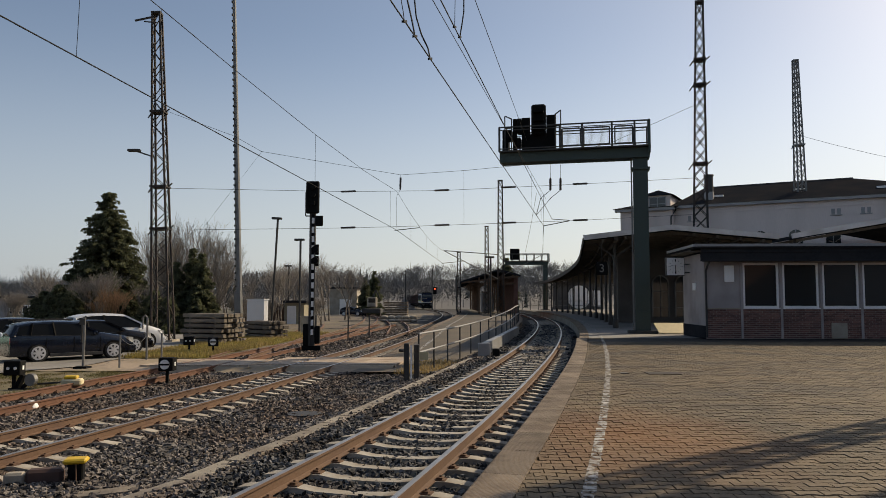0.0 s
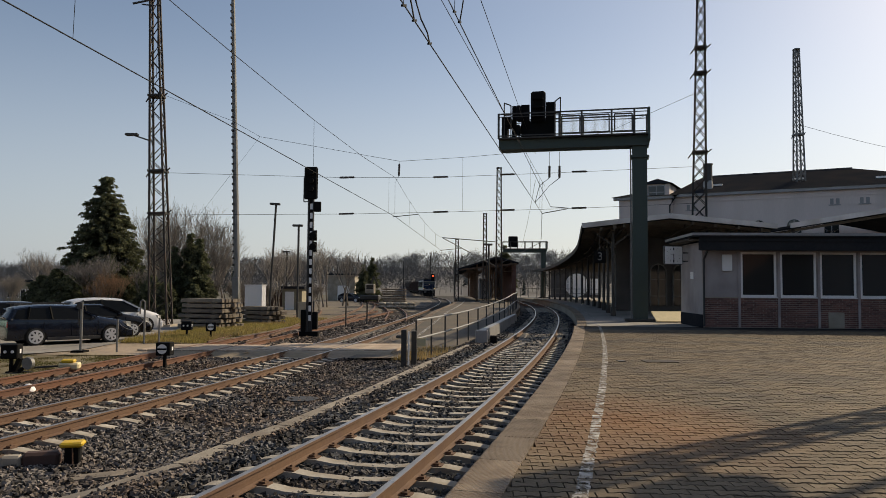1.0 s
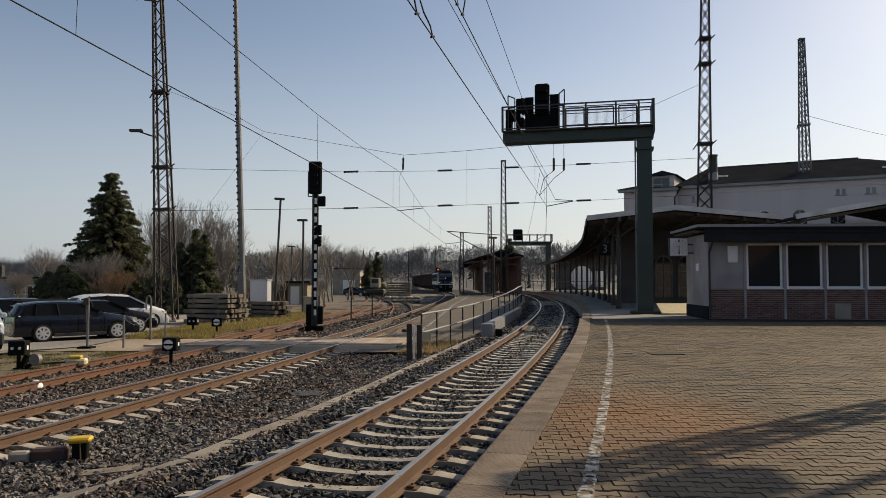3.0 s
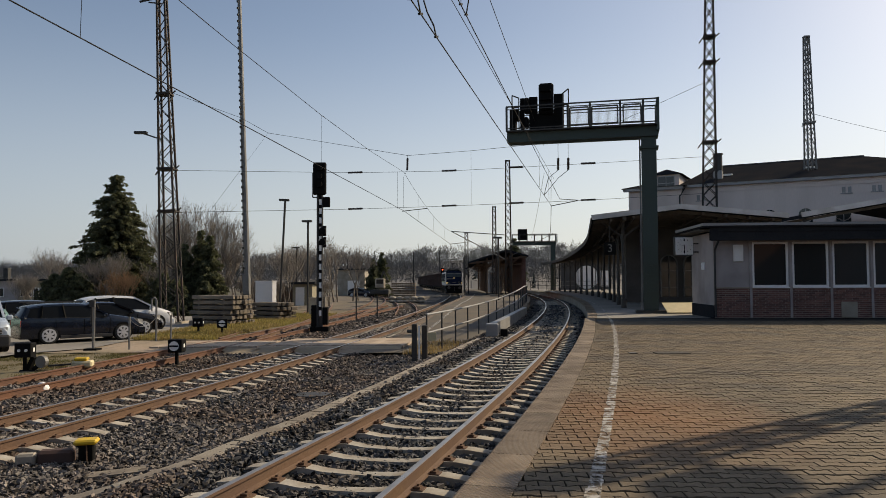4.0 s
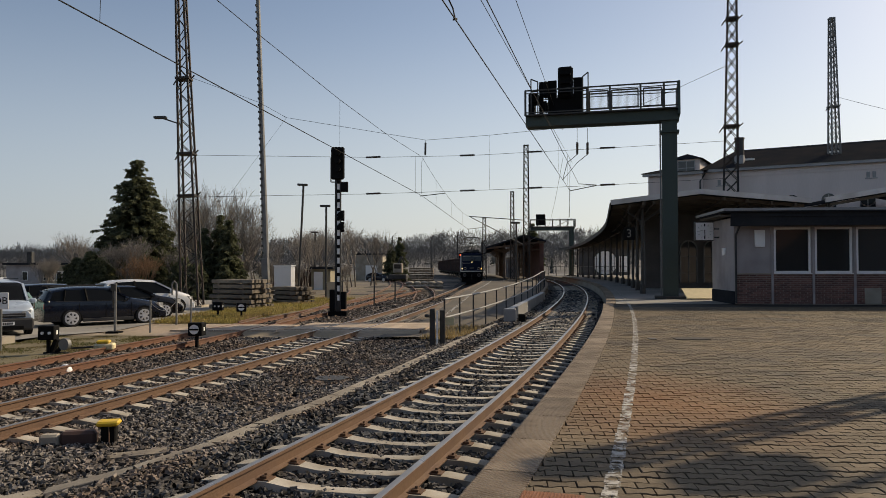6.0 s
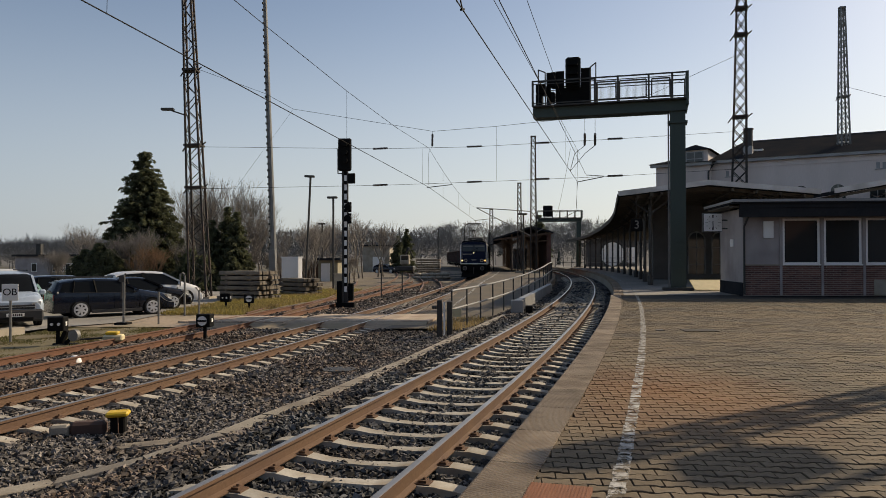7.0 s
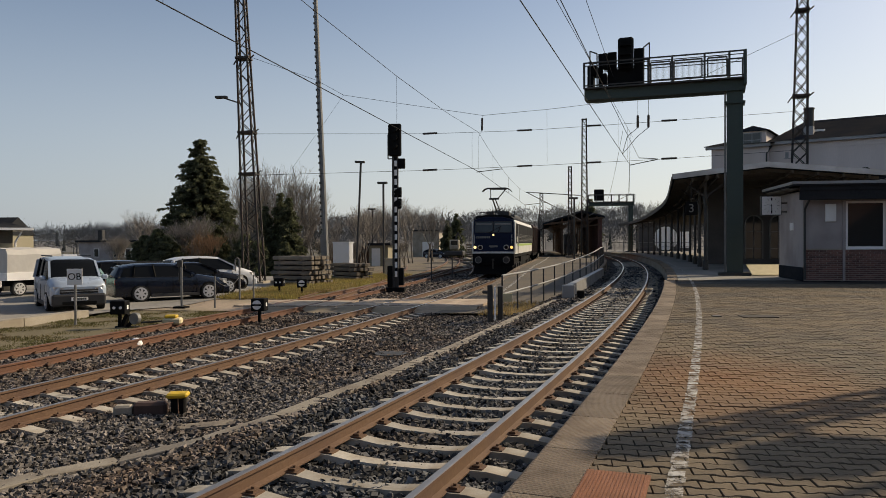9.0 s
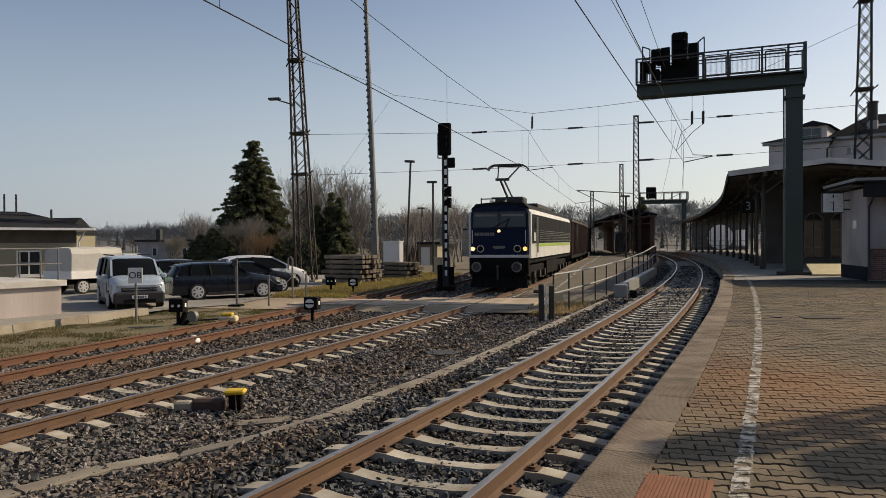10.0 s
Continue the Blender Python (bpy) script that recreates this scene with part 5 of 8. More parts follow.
    part("rail_guard", bm, BLACK, g)
    for s in (-1, 1):
        x0, x1 = (W, W + 0.012) if s > 0 else (-W - 0.012, -W)
        side = part("side_panel", boxes((x0, x1, -L + 0.62, L - 0.4, 2.15, 3.5)), SIDEDARK, g, "dark grey upper side panel")
        part("lime_stripe", boxes((x0, x1, -L + 1.6, L - 1.6, 1.98, 2.12)), LIME, g)
        lv = bmesh.new()
        for i in range(6):
            box(lv, x0 - 0.01, x1 + 0.01, -L + 3.1, L - 1.0, 2.25 + i * 0.1, 2.27 + i * 0.1)
        part("louvres", lv, GALV, g, "pale horizontal ventilation louvres")
        part("cab_door", boxes((x0 - 0.004, x1 + 0.004, -L + 1.95, -L + 2.55, 1.7, 3.4)), SIDEGREY, g, "dark cab door")
        part("cab_side_window", boxes((x0 - 0.006, x1 + 0.006, -L + 1.0, -L + 1.65, 2.75, 3.35)), GLASS, g)
        part("door_rail", bars((((W + 0.05) * s, -L + 1.68, 1.5), ((W + 0.05) * s, -L + 1.68, 2.8), 0.035)), CHROME, g)
        part("emblem", boxes((x0 - 0.005, x1 + 0.005, -L + 1.1, -L + 1.55, 2.25, 2.65)), LOCOWHITE, g, "pale plain emblem on the side")
    for c in (-5.6, 5.6):
        for x in (-1.2, 1.0):
            part("bogie_frame", boxes((x, x + 0.2, c - 2.5, c + 2.5, 0.45, 1.1), bevel=0.05), BLACK, g)
        for k in (-1.9, 0, 1.9):
            wheelset(g, c + k)
        for k in (-1.9, 0.0, 1.9):
            for s in (-1, 1):
                bm = bmesh.new()
                disc(bm, (s * 1.28, c + k, 0.62), (1, 0, 0), 0.2, 0.16, 12)
                part("axle_box", bm, DARKST, g)
    part("underframe", boxes((-1.3, 1.3, -2.6, 2.6, 0.45, 1.45), (-1.35, 1.35, -L + 0.1, L - 0.1, 1.2, 1.46), bevel=0.03), BLACK, g)
    part("roof_skin", loft(bmesh.new(), [[(-1.38, y, 3.74), (1.38, y, 3.74), (1.13, y, 3.99), (0.0, y, 4.09), (-1.13, y, 3.99)] for y in (-L + 0.3, L - 0.3)]), SIDEDARK, g, "dark roof skin")
    for s in (-1, 1):
        part("corner_strip", boxes((min(s * (W - 0.13), s * (W - 0.01)), max(s * (W - 0.13), s * (W - 0.01)), -L + 0.2, -L + 0.6, 1.5, 3.6), bevel=0.03), LOCOWHITE, g, "white cab corner strip")
    # roof gear and pantograph
    for r in ((-0.9, 0.9, -3.0, 3.0, 4.02, 4.3), (-0.5, 0.5, -6.2, -5.2, 4.02, 4.22), (0.15, 0.95, -L + 1.3, -L + 2.4, 4.02, 4.36), (-0.8, -0.3, -L + 3.2, -L + 3.9, 4.02, 4.4)):
        part("roof_gear", boxes(r, bevel=0.06), DARKST, g)
    part("roof_rail", bars(((-1.0, -L + 0.9, 4.25), (0.95, -L + 0.9, 4.25), 0.05), ((-1.0, -L + 0.9, 4.0), (-1.0, -L + 0.9, 4.3), 0.05), ((0.95, -L + 0.9, 4.0), (0.95, -L + 0.9, 4.3), 0.05)), DARKST, g)
    for y in (-L + 1.4, -L + 2.6, 4.4, 6.0):
        for x in (-0.6, 0.6):
            bm = bmesh.new()
            for k in range(4):
                disc(bm, (x, y, 4.1 + k * 0.06), (0, 0, 1), 0.1, 0.03, 10)
            part("roof_insulator", bm, PORCEL, g)
    pan = part("pantograph", bars(((-0.6, -L + 1.4, 4.32), (0.6, -L + 1.4, 4.32), 0.06), ((-0.6, -L + 2.6, 4.32), (0.6, -L + 2.6, 4.32), 0.06), ((-0.02, -L + 2.6, 4.35), (-0.2, -L + 1.5, 5.2), 0.08), ((0.22, -L + 2.6, 4.35), (-0.02, -L + 1.5, 5.2), 0.06), ((-0.42, -L + 1.5, 5.2), (0.24, -L + 1.5, 5.2), 0.12), ((-0.32, -L + 1.5, 5.22), (-0.42, -L + 2.3, 5.9), 0.055), ((0.18, -L + 1.5, 5.22), (0.62, -L + 2.3, 5.9), 0.055)), DARKST, g, "raised half-scissor pantograph")
    part("collector_head", bars(((-0.65, -L + 2.25, 5.98), (0.65, -L + 2.25, 5.98), 0.08), ((-0.65, -L + 2.6, 5.98), (0.65, -L + 2.6, 5.98), 0.08), *[((q * 0.65, -L + 2.25 + d, 5.98), (q * 0.85, -L + 2.3 + d, 5.92), 0.06) for q in (-1, 1) for d in (0, 0.35)], *[((q * 0.85, -L + 2.3 + d, 5.92), (q * 1.02, -L + 2.35 + d, 5.76), 0.05) for q in (-1, 1) for d in (0, 0.35)], ((-0.65, -L + 2.25, 5.96), (-0.65, -L + 2.6, 5.96), 0.05), ((0.65, -L + 2.25, 5.96), (0.65, -L + 2.6, 5.96), 0.05), ((-0.5, -L + 2.4, 5.9), (0.7, -L + 2.4, 5.9), 0.05)), DARKST, pan)
    return g


def open_wagon():
    g = thing("open_goods_wagon", Matrix.Identity(4), "brown ribbed open goods wagon in a train", "goods wagon", group="wagons of the train")
    L = 6.9
    part("floor", boxes((-1.35, 1.35, -L, L, 1.15, 1.3)), WAGON, g)
    for s in (-1, 1):
        x = s * 1.35
        part("side_wall", boxes((min(x, x - s * 0.06), max(x, x - s * 0.06), -L + 0.05, L - 0.05, 1.3, 3.7)), WAGON, g)
        for i in range(10):
            y = -L + 0.2 + i * (2 * L - 0.4) / 9
            part("rib", boxes((min(x, x + s * 0.12), max(x, x + s * 0.12), y - 0.08, y + 0.08, 1.15, 3.66)), WAGON, g)
        part("top_rail", boxes((min(x, x + s * 0.1), max(x, x + s * 0.1), -L, L, 3.68, 3.8)), WAGON, g)
        part("sole_bar", boxes((x - 0.08, x + 0.08, -L, L, 0.95, 1.2)), BLACK, g)
    for y in (-L, L - 0.06):
        part("end_wall", boxes((-1.29, 1.29, y, y + 0.06, 1.3, 3.7)), WAGON, g)
    for c in (-4.5, 4.5):
        for k in (-0.9, 0.9):
            wheelset(g, c + k, 0.46)
        for x in (-1.1, 0.95):
            part("bogie_frame", boxes((x, x + 0.15, c - 1.4, c + 1.4, 0.35, 0.75)), BLACK, g)
    for y in (-L - 0.3, L + 0.3):
        for s in (-1, 1):
            bm = bmesh.new()
            disc(bm, (s * 0.88, y, 1.06), (0, 1, 0), 0.2, 0.5, 12)
            part("buffer", bm, BLACK, g)
    return g


loco = locomotive()
first = open_wagon()
TRAIN = [(loco, 0.6, 20.4, 5.6)] + [(first if i == 0 else copy_thing(first, Matrix.Identity(4)), 0.0, 15.1, 4.5) for i in range(9)]
table_y = np.linspace(10, 420, 1641)
table_x = np.array([track2(v) if v < 187 else track2(187) + (track2(187) - track2(186)) * (v - 187) for v in table_y])
table_s = np.concatenate([[0], np.cumsum(np.hypot(np.diff(table_x), np.diff(table_y)))])


def train_rows(centre_offset, pivot):
    s_end = float(np.interp(33.6, table_y, table_s))
    rows = []
    for k in range(41):
        t = k * 0.25
        s = s_end + 15.3 * (10 - t) + centre_offset
        ends = []
        for q in (s - pivot, s + pivot):
            ends.append((float(np.interp(q, table_s, table_x)), float(np.interp(q, table_s, table_y))))
        (xa, ya), (xb, yb) = ends
        rows.append((t, pose((xa + xb) / 2, (ya + yb) / 2, Z23, 0, 0, math.degrees(math.atan2(-(xb - xa), yb - ya)))))
    return rows


def motions():
    pos = 0.0
    for ob, lead, length, pivot in TRAIN:
        walk(ob, train_rows(pos + length / 2, pivot))
        pos += length


# ---- left side: parking, verge, crossing ----
def strip(name, rows, z, mat, label, category, kind="structure"):
    """A sheet between a left and a right line, rows of (y, x_left, x_right)."""
    bm = bmesh.new()
    n = 10
    grid = [[bm.verts.new((a + (b - a) * i / n, y, (z(a + (b - a) * i / n, y) if callable(z) else z))) for i in range(n + 1)] for y, a, b in rows]
    for r0, r1 in zip(grid[:-1], grid[1:]):
        for i in range(n):
            bm.faces.new((r0[i], r0[i + 1], r1[i + 1], r1[i]))
    return tagged(part(name, bm, mat), label, category, kind=kind)


def kerb_x(y):
    return -15.9 + 0.085 * (y - 8) + 0.0022 * (y - 8) ** 2


def verge_z(x, y):
    return -0.86 + 0.05 * noise.noise((x * 0.8, y * 0.8, 3)) + 0.02 * noise.noise((x * 4, y * 4, 1))


strip("verge", [(y, kerb_x(y) + 0.2, track3(y) - 1.1) for y in np.arange(6, 25.1, 0.5)], verge_z, GRASSY, "patchy mown grass and earth beside the siding", "grass")
strip("dirt_path", [(y, -24.0 if y > 25 else kerb_x(y), track3(y) - 1.0) for y in np.arange(24.6, 30.1, 0.5)], lambda x, y: -0.83 + 0.02 * noise.noise((x, y, 0)), EARTH, "bare sandy earth path to the crossing", "path")
strip("far_verge", [(y, -13.2 - 0.02 * (y - 30), track3(y) - 1.2) for y in np.arange(29.6, 60, 0.8)], lambda x, y: verge_z(x, y) + 0.03, GRASSY, "rough grass strip beside the sleeper stacks", "grass")
strip("parking_area", [(y, -70, kerb_x(y) if y < 25 else -12.6 - 0.03 * (y - 25)) for y in np.arange(4, 52, 2.0)], -0.8, ASPHALT, "worn pale grey asphalt parking area", "parking area")
strip("yard_ground", [(y, -60, track2(y) - 2.0) for y in np.arange(52, 140, 4.0)], lambda x, y: -0.97 + 0.04 * noise.noise((x * 0.3, y * 0.3, 0)), YARD, "brown earth of the goods yard", "ground")

kb = thing("kerb_wall", Matrix.Identity(4), "low weathered concrete kerb along the parking area", "kerb")
y = 7.0
while y < 21.5:
    p = [(kerb_x(v), v, 0) for v in np.linspace(y + 0.015, y + 2.6 - 0.015, 4)]
    part("kerb_stone", sweep(bmesh.new(), p, [(-0.22, -0.95), (0.18, -0.95), (0.16, -0.64), (-0.22, -0.64)]), KERB, kb)
    y += 2.6


def tufts(name, count, area, mat, hmin, hmax, label, seed, zf):
    rng = np.random.default_rng(seed)
    verts, faces = [], []
    for _ in range(count):
        x, y = area(rng)
        if x is None:
            continue
        z = zf(x, y)
        a, h, w = rng.uniform(0, 6.28), rng.uniform(hmin, hmax), rng.uniform(0.008, 0.02)
        lean = rng.uniform(0, 0.6) * h
        b = rng.uniform(0, 6.28)
        o = len(verts)
        verts += [(x - w * math.cos(a), y - w * math.sin(a), z - 0.02), (x + w * math.cos(a), y + w * math.sin(a), z - 0.02), (x + lean * math.cos(b), y + lean * math.sin(b), z + h)]
        faces.append((o, o + 1, o + 2))
    tagged(raw(name, verts, faces, mat), label, "grass", kind="stuff")


def near_area(rng):
    y = rng.uniform(9, 24.5)
    x = rng.uniform(kerb_x(y) + 0.25, track3(y) - 1.2)
    return (x, y) if noise.noise((x * 0.9, y * 0.9, 7)) > -0.2 + 0.5 * rng.random() else (None, None)


def far_area(rng):
    y = rng.uniform(29.8, 52)
    return rng.uniform(-13.0, track3(y) - 1.4), y


def ramp_area(rng):
    y = rng.uniform(24.0, 28.5)
    return rng.uniform(track1(y) - 4.2, track1(y) - 2.7), y


tufts("verge_grass", 60000, near_area, MOSS, 0.015, 0.05, "short patchy green and straw grass", 1, verge_z)
tufts("tall_grass", 45000, far_area, BLADE, 0.06, 0.24, "uncut yellow-green spring grass", 2, lambda x, y: -0.83)
tufts("straw_grass", 1500, ramp_area, DRY, 0.05, 0.2, "dry straw-coloured grass by the ramp", 3, lambda x, y: -0.85)


def deck(fn, y0, y1, x0, x1, name):
    g = thing(name, Matrix.Identity(4), "weathered pale boards laid over the rails at the crossing", "track crossing")
    for a, b in ((x0, -0.85), (-0.66, 0.66), (0.85, x1)):
        n = max(2, int((b - a) / 0.33))
        for i in range(n):
            p = [(fn(v) + a + (b - a) * (i + 0.5) / n, v, Z23) for v in (y0, (y0 + y1) / 2, y1)]
            h = (b - a) / n / 2 - 0.006
            part("board", sweep(bmesh.new(), p, [(-h, -0.3), (h, -0.3), (h, 0.0), (-h, 0.0)]), BOARDS, g)


deck(track2, 26.2, 29.4, -2.0, 2.9, "crossing_deck")
deck(track3, 25.9, 28.4, -1.9, 1.9, "crossing_deck")
strip("crossing_apron", [(y, track3(y) - 1.9, track2(y) + 2.9) for y in np.arange(25.2, 26.21, 0.2)], lambda x, y: -0.96 + 0.195 * smooth_step(25.2, 26.1, y) + 0.012 * noise.noise((x * 3, y * 3, 5)), EARTH, "reddish earth trodden up against the crossing boards", "path")
strip("crossing_path", [(y, track3(y) + 1.9, track2(y) - 2.0) for y in np.arange(25.6, 29.6, 0.5)], -0.8, EARTH, "bare reddish earth between the tracks", "path")


# ---- vehicles ----
def wheel(parent, x, y, r=0.32):
    s = 1 if x > 0 else -1
    w = new("wheel")
    w.parent = parent
    bm = bmesh.new()
    disc(bm, (x, y, r), (1, 0, 0), r, 0.2, 24)
    part("tyre", bm, TYRE, w)
    bm = bmesh.new()
    for i in range(7):
        a = 2 * math.pi * i / 7
        bar(bm, (x + s * 0.1, y, r), (x + s * 0.1, y + math.cos(a) * r * 0.66, r + math.sin(a) * r * 0.68), 0.075, 0.075)
    disc(bm, (x + s * 0.095, y, r), (1, 0, 0), 0.08, 0.09, 12)
    ring = [(x + s * 0.1, y + math.cos(q) * r * 0.7, r + math.sin(q) * r * 0.7) for q in np.arange(21) * math.pi / 10]
    for p, q in zip(ring[:-1], ring[1:]):
        bar(bm, p, q, 0.035, 0.06)
    part("rim", bm, RIM, w)
    # Dark disc behind the spokes paints in the shade of their gaps.
    bm = bmesh.new()
    disc(bm, (x + s * 0.088, y, r), (1, 0, 0), r * 0.68, 0.035, 20)
    part("spoke_gap_shade", bm, PLASTIC, w)


def resample(rows, k):
    """Rows of numbers, k steps between neighbours on a smooth curve."""
    a = np.array(rows, float)
    out = []
    for i in range(len(a) - 1):
        p0, p1, p2, p3 = a[max(i - 1, 0)], a[i], a[i + 1], a[min(i + 2, len(a) - 1)]
        for t in np.arange(k) / k:
            c = 0.5 * (2 * p1 + (p2 - p0) * t + (2 * p0 - 5 * p1 + 4 * p2 - p3) * t * t + (3 * p1 - p0 - 3 * p2 + p3) * t ** 3)
            c[0] = p1[0] + (p2[0] - p1[0]) * t
            out.append(0.6 * (p1 + (p2 - p1) * t) + 0.4 * c)
    return [tuple(r) for r in out] + [tuple(a[-1])]


def car(name, m, L, W, H, stations, paint, label, wheels, wr=0.32, front_glass=(3, 4), cabin=(4, 7), roof_rails=False, mask=(0.27, 0.56, 0.7, 0.52), doors=(-0.05, 0.95)):
    """Lower body, glass house, painted roof and pillars; stations run from the nose (y = -L/2) back: (y, belt height, top height, half belt, half roof)."""
    g = thing(name, m, label, "car")
    a, b = front_glass
    fine = resample(stations, 4)
    ya = stations[a][0]
    bm, body = bmesh.new(), []
    for y, zb, zt, hb, ht in fine:
        crown = zt if y <= ya else zb + 0.03
        hc = ht if y <= ya else hb * 0.9
        body.append([(-hb * 0.9, y, 0.2), (hb * 0.9, y, 0.2), (hb * 0.97, y, 0.3), (hb, y, 0.55), (hb, y, zb - 0.14), (hb * 0.97, y, zb - 0.02), (hc, y, max(crown - 0.04, zb)), (hc * 0.75, y, crown), (-hc * 0.75, y, crown), (-hc, y, max(crown - 0.04, zb)), (-hb * 0.97, y, zb - 0.02), (-hb, y, zb - 0.14), (-hb, y, 0.55), (-hb * 0.97, y, 0.3)])
    loft(bm, body)
    part("body", bm, paint, g, smooth=True)
    # glass house
    bm, house, roof = bmesh.new(), [], []
    for y, zb, zt, hb, ht in fine:
        if y < ya:
            continue
        k = min(1.0, max(0.0, (zt - zb) / 0.3))
        house.append([(-hb * 0.93, y, zb - 0.02), (hb * 0.93, y, zb - 0.02), (ht * 0.985 + (1 - k) * 0.04, y, max(zt - 0.07, zb)), (ht * 0.8, y, max(zt - 0.012, zb + 0.01)), (-ht * 0.8, y, max(zt - 0.012, zb + 0.01)), (-ht * 0.985 - (1 - k) * 0.04, y, max(zt - 0.07, zb))])
        if stations[b][0] - 0.02 <= y <= stations[-2][0] + 0.02:
            roof.append([(-ht * 1.01, y, zt - 0.09), (-ht * 0.97, y, zt - 0.03), (-ht * 0.75, y, zt + 0.005), (0, y, zt + 0.02), (ht * 0.75, y, zt + 0.005), (ht * 0.97, y, zt - 0.03), (ht * 1.01, y, zt - 0.09), (0, y, zt - 0.05)])
    loft(bm, house)
    part("glass_house", bm, CARGLASS, g, "dark tinted windows", smooth=True)
    part("roof", loft(bmesh.new(), roof), paint, g, smooth=True)
    for s in (-1, 1):
        def foot(i, up):
            y, zb, zt, hb, ht = stations[i]
            return Vector((s * (ht * 1.0 if up else hb * 0.945), y, zt - 0.06 if up else zb - 0.02))
        part("front_pillar", bars((Vector((s * stations[a][3] * 0.88, ya + 0.02, stations[a][2] - 0.03)), foot(b, True), 0.075)), paint, g)
        ym = (stations[b][0] + stations[cabin[1] - 1][0]) / 2 + 0.05
        zt, ht, zb, hb = stations[b + 1][2], stations[b + 1][4], stations[b + 1][1], stations[b + 1][3]
        part("door_pillar", bars((Vector((s * hb * 0.94, ym, zb - 0.02)), Vector((s * ht * 0.99, ym + 0.06, zt - 0.07)), 0.05, 0.09)), BLACK, g)
        part("rear_pillar", bars((foot(cabin[1] - 1, False) + Vector((0, 0.1, 0)), foot(cabin[1] - 1, True), 0.06)), BLACK, g)
        part("tail_pillar", bars((foot(-1, False) + Vector((s * 0.04, -0.06, 0)), foot(-2, True), 0.13)), paint, g)
        part("waist_trim", sweep(bmesh.new(), [(s * r[3] * 0.962, r[0], r[1] - 0.02) for r in fine if ya + 0.1 < r[0] < stations[-2][0]], [(-0.012, 0.0), (0.012, 0.0), (0.012, 0.018), (-0.012, 0.018)]), PLASTIC, g)
        for y in (doors[0] - 0.85, doors[0] + 0.12, doors[1] + 0.1):
            part("door_seam", boxes((s * W * 0.5 - 0.012, s * W * 0.5 + 0.004, y - 0.007, y + 0.007, 0.32, 0.88)), BLACK, g)
        for y in doors:
            part("door_handle", boxes((s * W * 0.5 - 0.02, s * W * 0.5 + 0.03, y - 0.2, y - 0.03, 0.78, 0.82), bevel=0.008), paint, g)
        part("sill", boxes((s * W * 0.49 - 0.03, s * W * 0.49 + 0.02, -wheels[0] + 0.4, wheels[1] - 0.4, 0.17, 0.3), bevel=0.01), PLASTIC, g)
        part("tail_light", boxes((s * W * 0.4 - 0.08, s * W * 0.4 + 0.04, stations[-1][0] - 0.1, stations[-1][0] + 0.012, 0.66, 0.92), bevel=0.03), REDLENS, g)
    y0 = stations[0][0]
    part("bumper", boxes((-W / 2 * 0.93, W / 2 * 0.93, y0 - 0.08, y0 + 0.25, 0.2, mask[3]), bevel=0.06), PLASTIC if mask[3] > 0.55 else paint, g)
    part("air_intake", boxes((-W * 0.3, W * 0.3, y0 - 0.09, y0, 0.24, 0.36), bevel=0.02), BLACK, g)
    part("grille", boxes((-W * mask[0], W * mask[0], y0 - 0.03, y0 + 0.1, mask[1], mask[2]), bevel=0.02), PLASTIC, g)
    part("grille_bar", boxes((-W * mask[0], W * mask[0], y0 - 0.04, y0 - 0.03, (mask[1] + mask[2]) / 2 - 0.008, (mask[1] + mask[2]) / 2 + 0.008)), CHROME, g)
    for s in (-1, 1):
        hl = bmesh.new()
        lo, hi = mask[1] + 0.02, mask[2] + 0.1
        loft(hl, [[(s * W * 0.27, y0 - 0.02, lo), (s * W * 0.27, y0 - 0.02, hi - 0.05), (s * W * 0.27, y0 + 0.1, hi - 0.03)], [(s * W * 0.42, y0 + 0.02, lo), (s * W * 0.42, y0 + 0.03, hi), (s * W * 0.42, y0 + 0.2, hi + 0.02)], [(s * W * 0.478, y0 + 0.2, lo + 0.06), (s * W * 0.478, y0 + 0.26, hi + 0.02), (s * W * 0.46, y0 + 0.42, hi + 0.04)]])
        part("headlight", hl, CHROME, g, "clear headlight")
        hb, yb, zb = stations[3][3], stations[3][0], stations[3][1]
        part("mirror", boxes((s * (hb + 0.1) - 0.11, s * (hb + 0.1) + 0.11, yb + 0.15, yb + 0.3, zb + 0.0, zb + 0.17), bevel=0.05), paint, g)
        if roof_rails:
            part("roof_rail", bars(((s * stations[4][4] * 0.85, stations[4][0] + 0.2, H + 0.05), (s * stations[4][4] * 0.85, stations[-2][0], H + 0.04), 0.045)), PLASTIC, g)
    part("number_plate", boxes((-0.26, 0.26, y0 - 0.1, y0 - 0.085, 0.38, 0.49)), FRAME, g, "plate with plain dark bars")
    part("plate_bars", boxes(*[(-0.2 + i * 0.06, -0.16 + i * 0.06, y0 - 0.106, y0 - 0.1, 0.4, 0.47) for i in range(7)]), BLACK, g)
    for yy in (-wheels[0], wheels[1]):
        for s in (-1, 1):
            wheel(g, s * (W / 2 - 0.085), yy, wr)
            # Black disc stands in for the shaded gap of an uncut wheel well.
            bmw = bmesh.new()
            disc(bmw, (s * (W / 2 - 0.06), yy, wr + 0.02), (1, 0, 0), wr + 0.055, 0.1, 28)
            part("wheel_gap_shade", bmw, BLACK, g)
    return g


